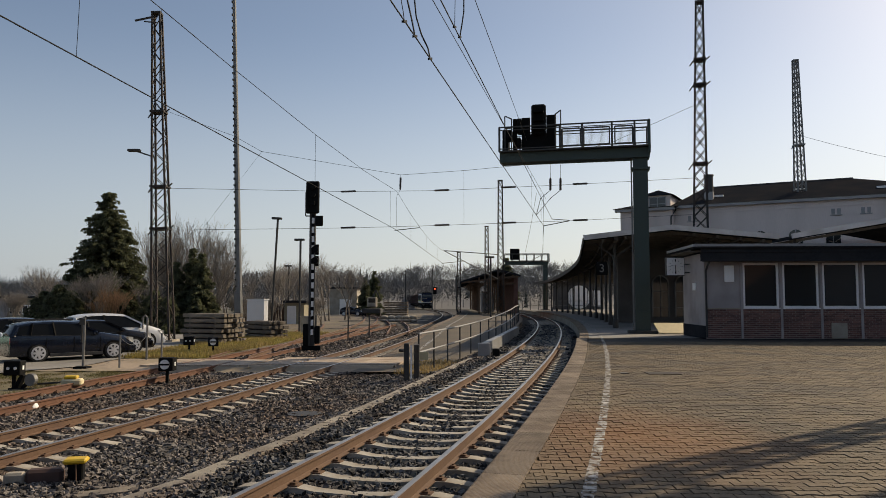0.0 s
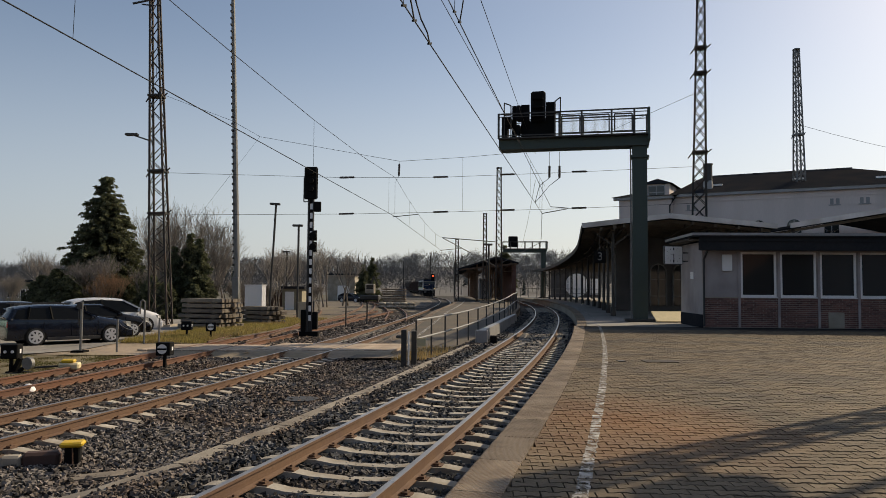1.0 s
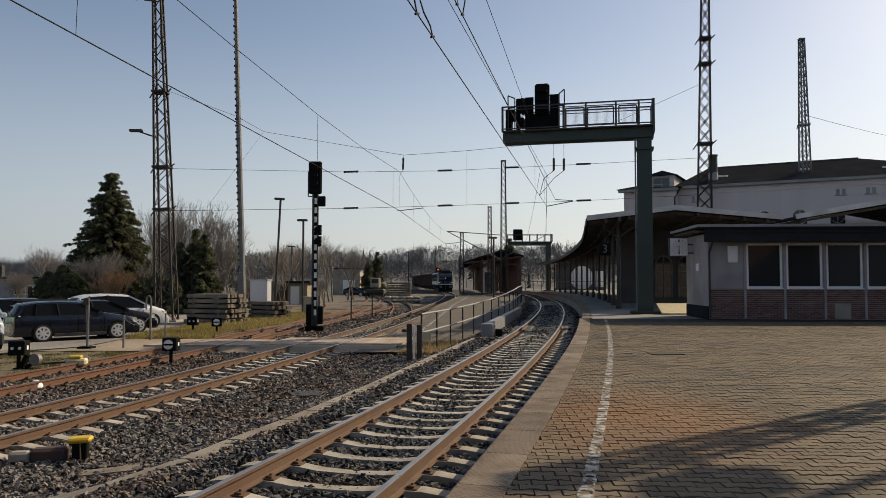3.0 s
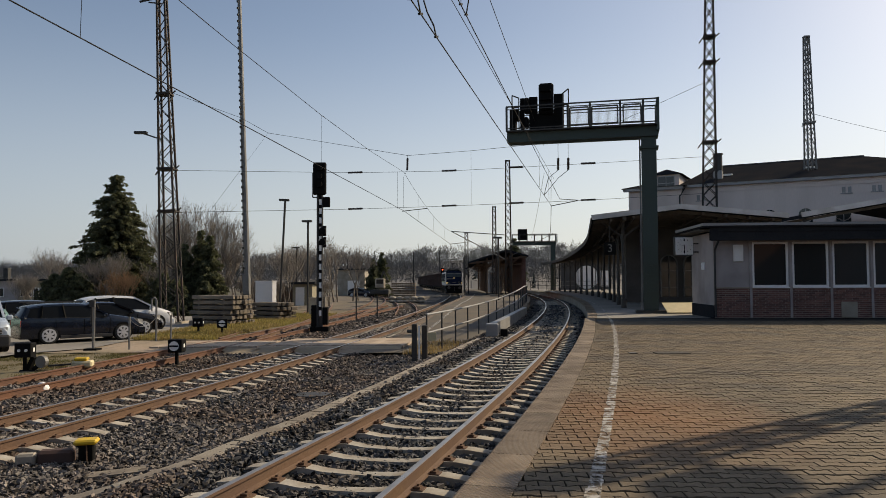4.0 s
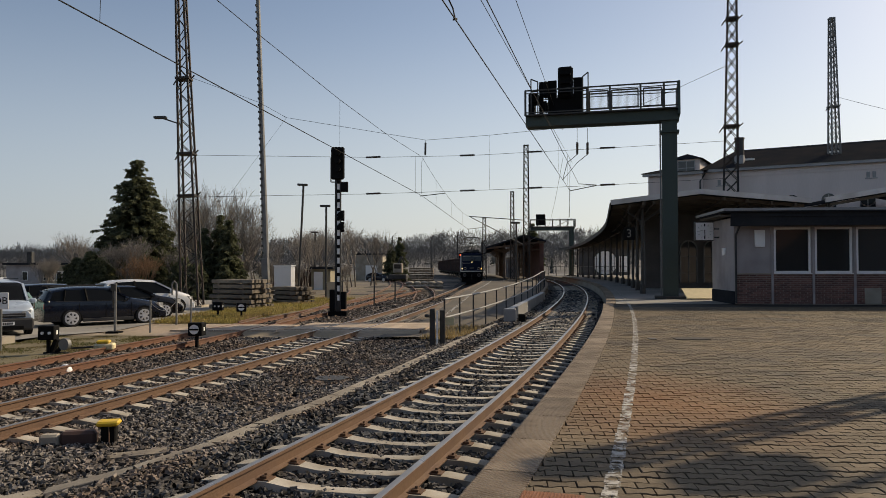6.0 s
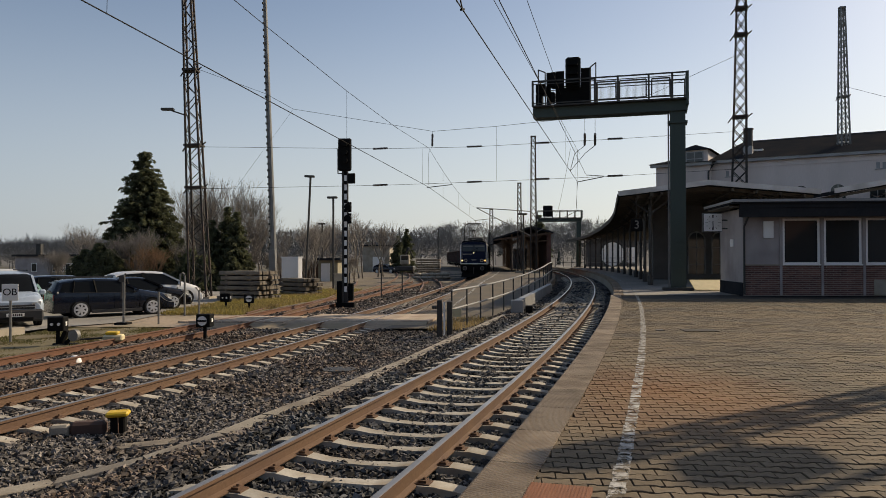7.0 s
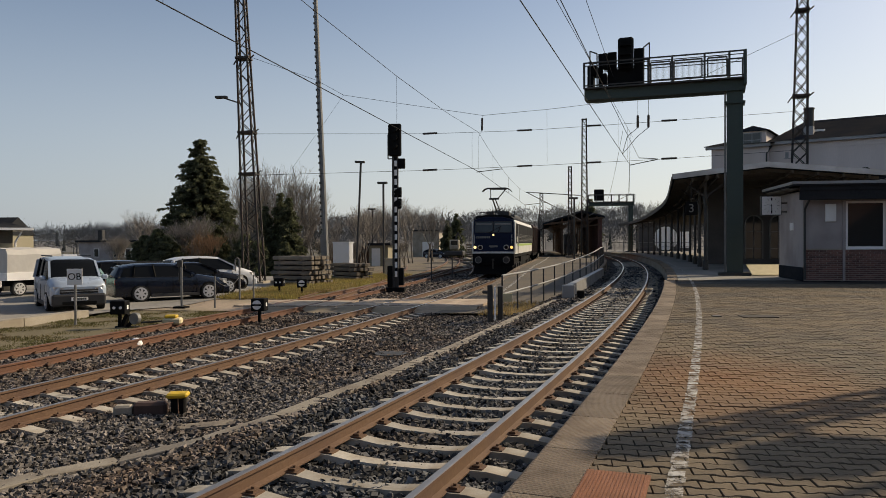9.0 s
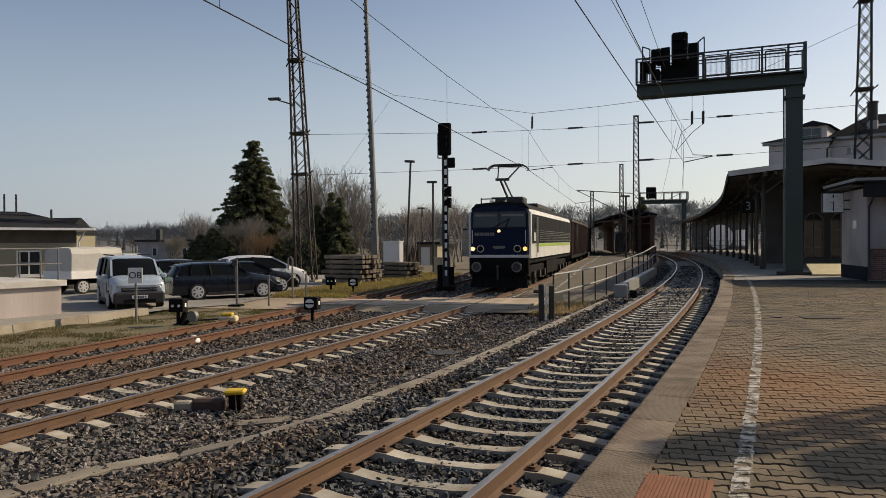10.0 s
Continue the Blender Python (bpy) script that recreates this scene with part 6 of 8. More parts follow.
ESTATE = [(-2.25, 0.6, 0.72, 0.72, 0.6), (-2.05, 0.74, 0.84, 0.84, 0.7), (-1.15, 0.9, 1.0, 0.88, 0.78), (-0.9, 0.93, 1.06, 0.88, 0.76), (-0.1, 0.95, 1.46, 0.89, 0.66), (0.8, 0.97, 1.5, 0.89, 0.66), (1.5, 0.98, 1.47, 0.88, 0.65), (2.0, 1.0, 1.38, 0.86, 0.64), (2.25, 0.95, 1.0, 0.8, 0.66)]
HATCH = [(-2.0, 0.6, 0.72, 0.7, 0.6), (-1.8, 0.72, 0.84, 0.82, 0.7), (-1.05, 0.88, 0.98, 0.86, 0.76), (-0.8, 0.9, 1.04, 0.86, 0.74), (0.0, 0.93, 1.42, 0.86, 0.63), (0.7, 0.95, 1.44, 0.86, 0.63), (1.3, 0.97, 1.38, 0.85, 0.62), (1.75, 0.98, 1.2, 0.84, 0.66), (1.98, 0.9, 0.95, 0.78, 0.66)]
MPV = [(-2.15, 0.65, 0.78, 0.74, 0.62), (-1.98, 0.8, 0.9, 0.85, 0.72), (-1.5, 0.95, 1.05, 0.88, 0.78), (-1.2, 0.98, 1.12, 0.89, 0.76), (-0.3, 1.02, 1.6, 0.9, 0.68), (0.8, 1.03, 1.66, 0.9, 0.68), (1.5, 1.04, 1.62, 0.89, 0.67), (1.95, 1.05, 1.5, 0.87, 0.66), (2.15, 0.98, 1.05, 0.82, 0.7)]
VAN = [(-2.2, 0.72, 0.84, 0.76, 0.66), (-2.05, 0.9, 1.0, 0.87, 0.76), (-1.5, 1.04, 1.16, 0.9, 0.8), (-1.35, 1.04, 1.16, 0.9, 0.8), (-0.75, 1.08, 1.75, 0.9, 0.73), (0.6, 1.1, 1.82, 0.9, 0.72), (1.5, 1.1, 1.82, 0.9, 0.72), (2.1, 1.1, 1.78, 0.89, 0.72), (2.2, 1.05, 1.5, 0.87, 0.74)]


def facing(dx, dy):
    """Turn of a car whose nose (local -y) points along (dx, dy)."""
    return math.degrees(math.atan2(dx, -dy))


PARK = -0.8
car("estate_car", pose(-14.75, 29.35, PARK, 0, 0, facing(0.72, 0.69)), 4.5, 1.78, 1.5, ESTATE, CARBLUE, "dark navy estate car parked side-on", (1.4, 1.32), cabin=(4, 7), roof_rails=True)
car("hatchback_car", pose(-15.1, 32.75, PARK, 0, 0, facing(0.72, 0.69)), 4.0, 1.72, 1.44, HATCH, CARBLACK, "black hatchback parked beside the navy estate", (1.2, 1.25), cabin=(4, 7))
car("people_carrier", pose(-15.85, 35.8, PARK, 0, 0, facing(0.72, 0.69)), 4.3, 1.8, 1.66, MPV, CARWHITE, "white people carrier parked behind the black hatchback", (1.35, 1.35), cabin=(4, 7))
car("dark_car", pose(-18.9, 33.9, PARK, 0, 0, facing(0.72, 0.69)), 4.5, 1.78, 1.6, ESTATE, CARBLACK, "dark estate car half hidden behind others", (1.4, 1.32), cabin=(4, 7))
car("teal_car", pose(-19.3, 29.8, PARK, 0, 0, facing(0.3, -0.95)), 4.0, 1.72, 1.44, HATCH, CARTEAL, "pale teal small car behind the van", (1.2, 1.25), cabin=(4, 7))
car("delivery_van", pose(-16.55, 25.4, PARK, 0, 0, facing(0.66, -0.75)), 4.4, 1.8, 1.82, VAN, CARVAN, "silver-blue compact van parked facing the tracks", (1.35, 1.35), wr=0.33, cabin=(4, 7), roof_rails=True, mask=(0.33, 0.62, 0.76, 0.6))


def small_truck():
    g = thing("flatbed_truck", pose(-22.95, 31.5, PARK, 0, 0, -20), "small white flatbed truck with pale tarpaulin cover", "truck")
    bm = bmesh.new()
    loft(bm, [[(-1.0, y, 0.95), (1.0, y, 0.95), (1.02, y, 1.85 + k), (0.92, y, 2.08 + k), (0.0, y, 2.16 + k), (-0.92, y, 2.08 + k), (-1.02, y, 1.85 + k)] for y, k in ((-1.2, 0), (-0.55, -0.03), (0.1, 0.01), (0.75, -0.03), (1.4, 0))])
    part("tarpaulin", bm, CANVAS, g)
    part("drop_side", boxes((-1.06, -1.0, -1.25, 1.45, 0.7, 1.05), (1.0, 1.06, -1.25, 1.45, 0.7, 1.05), (-1.0, 1.0, -1.28, -1.22, 0.7, 1.05)), FRAME, g)
    part("chassis", boxes((-0.8, 0.8, -1.2, 2.6, 0.45, 0.7)), BLACK, g)
    part("cab", boxes((-0.95, 0.95, 1.5, 2.7, 0.5, 1.8), bevel=0.15), CARSILVER, g)
    for yy in (-0.6, 2.1):
        for s in (-1, 1):
            wheel(g, s * 0.85, yy, 0.33)


small_truck()


# ---- left: loading dock and goods office ----
def loading_dock():
    m = pose(-16.75, 21.9, 0, 0, 0, 0) @ pose(0, 0, 0, 0, 0, -22)
    g = thing("loading_dock", m, "pale plastered loading dock with concrete deck and pipe railing", "loading dock")
    part("dock_wall", boxes((-5.0, 0.0, -14, 0.0, -0.9, 0.12)), DOCKWALL, g)
    part("deck", boxes((-5.0, 0.14, -14, 0.12, 0.12, 0.32), bevel=0.01), DECK, g, "pale concrete deck slab")
    for i in range(7):
        y = -0.1 - i * 2.2
        part("railing_post", bars(((0.02, y, 0.1), (0.02, y, 1.35), 0.06), sides=8), GALV, g)
    for z in (1.35, 0.85):
        part("handrail", bars(((0.02, 0.0, z), (0.02, -14, z), 0.05), ((0.02, 0.0, z), (-2.5, 0.0, z), 0.05), sides=8), GALV, g)
    part("railing_post", bars(((-1.2, 0, 0.3), (-1.2, 0, 1.35), 0.05), sides=8), GALV, g)
    part("railing_post", bars(((-2.5, 0, 0.3), (-2.5, 0, 1.35), 0.05), sides=8), GALV, g)


def goods_office():
    m = pose(-25.3, 34.3, -0.8, 0, 0, 46)
    g = thing("goods_office", m, "single-storey ochre plaster office with dark hipped roof", "building")
    L, Dp, H = 16.0, 8.0, 3.0
    bm = bmesh.new()
    xs = [(-L, -2.7), (-1.6, 0)]
    for a, b in xs:
        box(bm, a, b, 0, 0.3, 0, H)
    box(bm, -2.7, -1.6, 0, 0.3, 0, 0.72)
    box(bm, -2.7, -1.6, 0, 0.3, 1.98, H)
    box(bm, -0.3, 0, 0.3, Dp, 0, H)
    box(bm, -L, -L + 0.3, 0.3, Dp, 0, H)
    box(bm, -L + 0.3, -0.3, Dp - 0.3, Dp, 0, H)
    part("wall", bm, OCHRE, g)
    win = part("window_frame", boxes((-2.7, -1.6, 0.05, 0.13, 0.72, 0.8), (-2.7, -1.6, 0.05, 0.13, 1.9, 1.98), (-2.7, -2.62, 0.05, 0.13, 0.8, 1.9), (-1.68, -1.6, 0.05, 0.13, 0.8, 1.9), (-2.18, -2.12, 0.05, 0.13, 0.8, 1.9)), FRAME, g)
    part("pane", boxes((-2.62, -1.68, 0.09, 0.1, 0.8, 1.9)), GLASS, win)
    part("window_sill", boxes((-2.78, -1.52, -0.12, 0.05, 0.64, 0.72)), FRAME, g)
    part("door", boxes((-1.2, -0.4, -0.03, 0.0, 0.0, 2.05)), WOODIN, g, "dark boarded door")
    bm = bmesh.new()
    e = 0.7
    c = [bm.verts.new(p) for p in ((-L - e, -e, H + 0.1), (e, -e, H + 0.1), (e, Dp + e, H + 0.1), (-L - e, Dp + e, H + 0.1), (-L + 2.2, Dp / 2, H + 1.05), (-1.9, Dp / 2, H + 1.05))]
    for f in ((0, 1, 5, 4), (1, 2, 5), (2, 3, 4, 5), (3, 0, 4), (3, 2, 1, 0)):
        bm.faces.new([c[i] for i in f])
    part("roof", bm, ROOF, g, "low dark hipped roof")
    part("gutter", boxes((-L - e, e, -e - 0.1, -e, H - 0.02, H + 0.1), (e, e + 0.1, -e, Dp + e, H - 0.02, H + 0.1)), FRAME, g, "white gutter")
    # Dark strip on the wall paints in the shadow under the eaves.
    part("eave_shadow_band", boxes((-L, 0, -0.02, 0, H - 0.65, H)), WOODIN, g, "dark band painted in as the shadow of the eaves")
    part("drainpipe", bars(((0.35, -0.5, H), (0.1, -0.1, H - 0.6), 0.09), ((0.1, -0.1, H - 0.6), (0.1, -0.1, 0), 0.09), sides=8), FRAME, g)
    for x in (-2.85, -2.3):
        part("vent_pipe", bars(((x, 3.6, H + 0.8), (x, 3.6, H + 1.95), 0.1), sides=8), DARKST, g)
    part("vent_pipe", bars(((-0.4, 5.2, H + 0.2), (-0.4, 5.2, H + 1.25), 0.12), sides=8), DARKST, g)


loading_dock()
goods_office()


# ---- trackside things ----
def sleeper_stack(m, layers, across, label, seed):
    rnd = random.Random(seed)
    g = thing("sleeper_stack", m, label, "sleeper stack")
    me = bpy.data.meshes.new("old_sleeper")
    b = bmesh.new()
    box(b, -1.3, 1.3, -0.125, 0.125, 0, 0.2, bevel=0.02)
    b.to_mesh(me)
    b.free()
    me.materials.append(OLDSL)
    for k in range(layers):
        for i in range(across - (k // 3)):
            o = new("old_sleeper", me)
            o.parent = g
            o.matrix_local = pose(rnd.uniform(-0.16, 0.16), i * 0.3 + 0.03 * k + rnd.uniform(-0.03, 0.03), 0.1 + k * 0.27, 0, 0, rnd.uniform(-2.2, 2.2))
        if k:
            for x in (-0.8, 0.8):
                part("packing_batten", boxes((x - 0.05, x + 0.05, -0.1, across * 0.3 - 0.2, 0.03 + k * 0.27, 0.1 + k * 0.27)), OLDSL, g)
    part("ground_batten", boxes((-0.9, -0.8, -0.1, across * 0.3, 0, 0.1), (0.8, 0.9, -0.1, across * 0.3, 0, 0.1)), OLDSL, g)


OLDSL = material("weathered_old_sleeper", (0.2, 0.165, 0.125), 0.95, var=0.35, grain=18, stain=2.5, bump=0.5, each=0.3, tint=(0.13, 0.11, 0.09))
sleeper_stack(pose(-12.75, 39.6, -0.88, 0, 0, -20), 6, 7, "stack of weathered grey-brown sleepers beside the grass", 1)
sleeper_stack(pose(-11.35, 45.5, -0.9, 0, 0, -40), 4, 5, "low stack of old sleepers beside a cabinet", 2)


def cabinet(x, y, z, w, d, h, mat, label, rz=0, name="equipment_cabinet"):
    g = thing(name, pose(x, y, z, 0, 0, rz), label, "cabinet")
    part("body", boxes((-w / 2, w / 2, -d / 2, d / 2, 0, h), bevel=0.02), mat, g)
    part("lid", boxes((-w / 2 - 0.04, w / 2 + 0.04, -d / 2 - 0.04, d / 2 + 0.04, h, h + 0.06)), mat, g)
    part("door", boxes((-w / 2 + 0.06, w / 2 - 0.06, -d / 2 - 0.015, -d / 2, 0.1, h - 0.08)), mat, g)


cabinet(-12.1, 48.5, -0.95, 1.3, 0.5, 2.45, CARWHITE, "pale grey metal equipment cabinet", -20)
cabinet(-9.3, 50.5, -0.95, 0.6, 0.4, 1.3, KERB, "small pale concrete cabinet", -20)


def dwarf_signal(x, y, z, label, disc_face=True, turn=0):
    g = thing("dwarf_signal", pose(x, y, z, 0, 0, turn), label, "shunting signal")
    part("post", bars(((0, 0, 0), (0, 0, 0.55), 0.08)), BLACK, g)
    part("housing", boxes((-0.21, 0.21, -0.18, 0.18, 0.42, 0.8), bevel=0.02), BLACK, g, "square black lamp housing")
    bm = bmesh.new()
    if disc_face:
        disc(bm, (-0.02, -0.19, 0.61), (0, 1, 0), 0.14, 0.02, 20)
        part("white_disc", bm, FRAME, g)
        part("dark_bar", boxes((-0.16, 0.12, -0.21, -0.2, 0.585, 0.635)), BLACK, g)
    else:
        disc(bm, (-0.09, -0.19, 0.61), (0, 1, 0), 0.04, 0.03, 12)
        part("white_lens", bm, FRAME, g)
        bm = bmesh.new()
        disc(bm, (0.09, -0.19, 0.61), (0, 1, 0), 0.04, 0.03, 12)
        part("white_lens", bm, FRAME, g)
    part("side_lens", boxes((0.21, 0.22, -0.05, 0.05, 0.56, 0.67)), FRAME, g)
    return g


dwarf_signal(-8.07, 21.85, -0.98, "black dwarf signal with a white barred disc")
dwarf_signal(-11.35, 19.75, -0.9, "black point lamp box with two small lenses", False, 8)
dwarf_signal(-9.9, 32.1, -0.9, "small black point signal in the grass", True, 20)
dwarf_signal(-11.2, 32.9, -0.9, "small dark point indicator on legs", False, 0)


def point_lever(x, y, z):
    g = thing("point_lever", pose(x, y, z, 0, 0, -12), "dark cast point lever with round white-grey counterweight", "point lever")
    part("base", boxes((-0.5, 0.2, -0.12, 0.12, 0, 0.1), bevel=0.02), BLACK, g)
    bm = bmesh.new()
    disc(bm, (0.12, 0, 0.32), (0, 1, 0), 0.16, 0.12, 20)
    part("counterweight", bm, GALV, g)
    part("lever", bars(((-0.15, 0, 0.1), (0.2, 0, 0.4), 0.08), ((-0.3, 0, 0.1), (-0.12, 0, 0.45), 0.12)), BLACK, g)


point_lever(-11.0, 19.75, -0.92)


def yellow_machine(x, y, z, rz, label, skirt):
    g = thing("point_machine", pose(x, y, z, 0, 0, rz), label, "point machine")
    part("case", boxes((-0.26, 0.26, -0.2, 0.2, 0.0, 0.18), bevel=0.04), skirt, g)
    part("lid", boxes((-0.2, 0.14, -0.16, 0.16, 0.18, 0.27), bevel=0.03), YELLOW, g, "chipped yellow lid")
    part("connecting_rod", bars(((-0.9, 0.1, 0.05), (-0.3, 0.1, 0.08), 0.05)), DARKST, g)


yellow_machine(-10.2, 20.55, -0.84, 14, "yellow and cream point machine between rusty rails", BUFF)


def point_box():
    g = thing("point_heater_box", pose(-5.0, 10.2, -0.95, 0, 0, 14), "black point box on legs with a yellow lid", "trackside box")
    g.scale = (0.76, 0.76, 0.76)
    part("body", boxes((-0.11, 0.14, -0.11, 0.11, -0.05, 0.32), bevel=0.02), BLACK, g)
    part("lid", boxes((-0.19, 0.2, -0.16, 0.16, 0.32, 0.41), bevel=0.03), YELLOW, g, "bright yellow lid")
    part("motor_case", boxes((-0.8, -0.2, -0.08, 0.18, -0.02, 0.24), bevel=0.05), WAGON, g, "dark rusty motor case")
    part("end_block", boxes((-1.15, -0.82, -0.08, 0.14, -0.02, 0.2), bevel=0.04), KERB, g)
    part("cable", bars(((0.03, -0.13, 0.32), (0.05, -0.17, -0.05), 0.025), sides=6), RUST, g)


point_box()
rs = thing("loose_board", pose(-4.1, 9.55, -0.93, 3, 0, -75), "flat brown weathered board lying on the ballast", "board")
part("sheet", boxes((-0.14, 0.14, -0.55, 0.55, 0, 0.03)), OLDSL, rs)
stone = thing("white_stone", pose(-9.18, 16.7, -0.87), "white painted stone between the rails", "stone")
bm = bmesh.new()
bmesh.ops.create_icosphere(bm, subdivisions=2, radius=0.14)
for v in bm.verts:
    v.co *= 1 + 0.25 * noise.noise(v.co * 9)
part("rock", bm, FRAME, stone)
mh = thing("manhole_cover", pose(-2.96, 15.94, -1.0, 0, 0, 0), "dark round manhole cover in the ballast", "manhole")
bm = bmesh.new()
disc(bm, (0, 0, 0), (0, 0, 1), 0.4, 0.14, 28)
part("ring", bm, DARKST, mh)
bm = bmesh.new()
disc(bm, (0, 0, 0.085), (0, 0, 1), 0.36, 0.02, 28)
part("lid", bm, DARKST, mh)


def cable_duct():
    g = thing("cable_duct", Matrix.Identity(4), "pale concrete cable duct lids running along the ballast", "cable duct")
    pts = [(-6.1, 5.2), (-5.49, 6.48), (-5.1, 7.3), (-4.55, 7.85), (-3.7, 8.15), (-3.0, 8.7), (-2.75, 9.75), (-2.3, 11.0), (-1.39, 14.9), (-0.36, 20.4), (1.1, 27.2)]
    for (xa, ya), (xb, yb) in zip(pts[:-1], pts[1:]):
        n = max(1, int(math.hypot(xb - xa, yb - ya) / 0.75))
        for i in range(n):
            k0, k1 = (i + 0.02) / n, (i + 0.98) / n
            p = [(xa + (xb - xa) * k, ya + (yb - ya) * k, ground_z(xa + (xb - xa) * k, ya + (yb - ya) * k) + 0.055) for k in (k0, k1)]
            part("lid", sweep(bmesh.new(), p, [(-0.125, -0.12), (0.125, -0.12), (0.125, -0.02), (0.115, -0.01), (-0.115, -0.01), (-0.125, -0.02)]), DUCT, g)


cable_duct()


def post(x, y, z, h, label, name="fence_post", sides=8, d=0.07, mat=None):
    g = thing(name, pose(x, y, z), label, "post")
    part("shaft", bars(((0, 0, -0.2), (0, 0, h), d), sides=sides), mat or GALV, g)
    return g


post(-11.15, 25.7, -0.85, 1.15, "short grey steel post beside the path")
hp = post(-11.65, 29.3, -0.85, 1.65, "grey steel post with a hooped top", d=0.08)
part("hoop", bars(((0.0, 0, 1.65), (-0.08, 0, 1.75), 0.06), ((-0.08, 0, 1.75), (-0.18, 0, 1.68), 0.06), ((-0.18, 0, 1.68), (-0.18, 0, 1.2), 0.06), sides=8), GALV, hp)
post(-11.1, 29.4, -0.85, 1.05, "short grey steel post in the grass")
dp = post(-12.35, 25.6, -0.85, 1.75, "paired steel posts seen with small plates", d=0.09)
part("second_shaft", bars(((-0.09, 0.02, 0.9), (-0.09, 0.02, 1.72), 0.06), sides=8), DARKST, dp)
part("small_plate", boxes((-0.14, 0.04, -0.07, -0.05, 1.5, 1.7)), DARKST, dp)
part("foot", boxes((-0.25, 0.2, -0.2, 0.2, 0, 0.08)), BLACK, dp)
ch = thing("chain", Matrix.Identity(4), "pale hanging chain between posts", "chain")
bm = bmesh.new()
pts = sag((-11.15, 25.75, 0.2), (-11.67, 29.3, 0.1), 10, 0.3)
for a, b in zip(pts[:-1], pts[1:]):
    bar(bm, a, b, 0.016, 0.016, 6)
part("links", bm, GALV, ch)


def stop_board():
    g = thing("stop_sign", pose(-12.9, 20.1, -0.88, 0, 0, 14), "square white sign with black letters on a steel post", "sign")
    part("shaft", bars(((0, 0, -0.2), (0, 0, 1.6), 0.07), sides=8), GALV, g)
    part("board", boxes((-0.21, 0.21, -0.06, -0.04, 1.2, 1.66), bevel=0.008), FRAME, g)
    text("letters", "OB", 0.27, BLACK, pose(0, -0.064, 1.43, 90, 0, 0), g, 0.002)


stop_board()


# ---- island platform with its ramp ----
def ramp_z(y):
    return -0.85 + 0.75 * smooth_step(25, 52, y)


strip("island_platform", [(y, track2(y) + 1.75 + 0.8 * smooth_step(40, 26, y) * 0, track1(y) - 2.3 - 0.5 * smooth_step(45, 28, y)) for y in np.arange(24.5, 125, 1.5)], lambda x, y: ramp_z(y), RAMPTOP, "grey asphalt island platform rising on a ramp", "platform")
ie = thing("island_platform_edge", Matrix.Identity(4), "pale concrete edge of the island platform", "platform edge", kind="structure")
part("edge_wall", sweep(bmesh.new(), [(track2(y) + 1.72, y, ramp_z(y)) for y in np.arange(27, 125, 2.0)], [(-0.06, -1.0), (0.3, -1.0), (0.3, 0.01), (-0.06, 0.01)]), SLAB, ie)
part("edge_wall", sweep(bmesh.new(), [(track1(y) - 2.3 - 0.5 * smooth_step(45, 28, y), y, ramp_z(y)) for y in np.arange(46, 125, 2.0)], [(-0.3, -1.0), (0.3, -1.0), (0.3, 0.01), (-0.3, 0.01)]), SLAB, ie)
part("edge_line", sweep(bmesh.new(), [(track2(y) + 2.7, y, ramp_z(y) + 0.012) for y in np.arange(32, 90, 2.0)], [(-0.07, 0), (0.07, 0), (0.07, 0.004), (-0.07, 0.004)]), WHITE, ie)


def ramp_railing():
    g = thing("ramp_railing", Matrix.Identity(4), "grey two-bar tubular railing along the platform ramp", "railing")

    def rx(y):
        return track1(y) - 3.2 + 1.0 * smooth_step(23, 46, y)
    ys = list(np.arange(23.2, 58, 2.05))

    def top(y):
        return ramp_z(y) + 1.3 - 0.1 * smooth_step(23, 40, y)
    for y in ys:
        part("post", bars(((rx(y), y, ramp_z(y) - 0.25), (rx(y), y, top(y)), 0.06), sides=8), DARKST, g)
    tube = [(0.034 * math.cos(a), 0.034 * math.sin(a)) for a in np.arange(8) * math.pi / 4]
    for k in (0.0, 0.58):
        part("rail", sweep(bmesh.new(), [(rx(y), y, top(y) - k) for y in ys], tube), ZINC, g, "pale worn tube rail")
    part("note_plate", boxes((rx(23.2) - 0.02, rx(23.2) + 0.3, 23.1, 23.13, -0.35, -0.1)), BUFF, g, "small pale yellow plate")


ramp_railing()
bp = thing("buffer_posts", pose(-1.0, 22.5, -0.95), "pair of black steel posts at the ramp foot", "post")
part("post", boxes((-0.18, -0.02, -0.1, 0.1, 0, 1.15), bevel=0.015), DARKST, bp)
part("post", boxes((0.12, 0.28, 0.1, 0.3, 0, 1.1), bevel=0.015), DARKST, bp)
part("white_edge", boxes((0.02, 0.07, -0.08, -0.02, 0, 1.1)), FRAME, bp)
part("knob", bars(((-0.32, 0.2, 0.92), (-0.18, 0.1, 0.92), 0.1), sides=8), DARKST, bp)

cw = thing("concrete_wall", Matrix.Identity(4), "low pale precast concrete wall beside the platform track", "wall")
wl = [(1.55, 27.7), (2.9, 35.5), (4.5, 45.0)]
for (xa, ya), (xb, yb) in zip(wl[:-1], wl[1:]):
    part("wall_unit", sweep(bmesh.new(), [(xa, ya + 0.05, -0.62), (xb, yb - 0.05, -0.62)], [(-0.14, -0.1), (0.14, -0.1), (0.1, 0.52), (-0.14, 0.52)]), ZINC, cw)
part("wall_end", boxes((1.3, 1.75, 27.3, 27.65, -0.72, -0.08), bevel=0.03), ZINC, cw)
part("wall_end", boxes((1.85, 2.1, 27.5, 27.9, -0.72, -0.3), bevel=0.03), BLACK, cw)


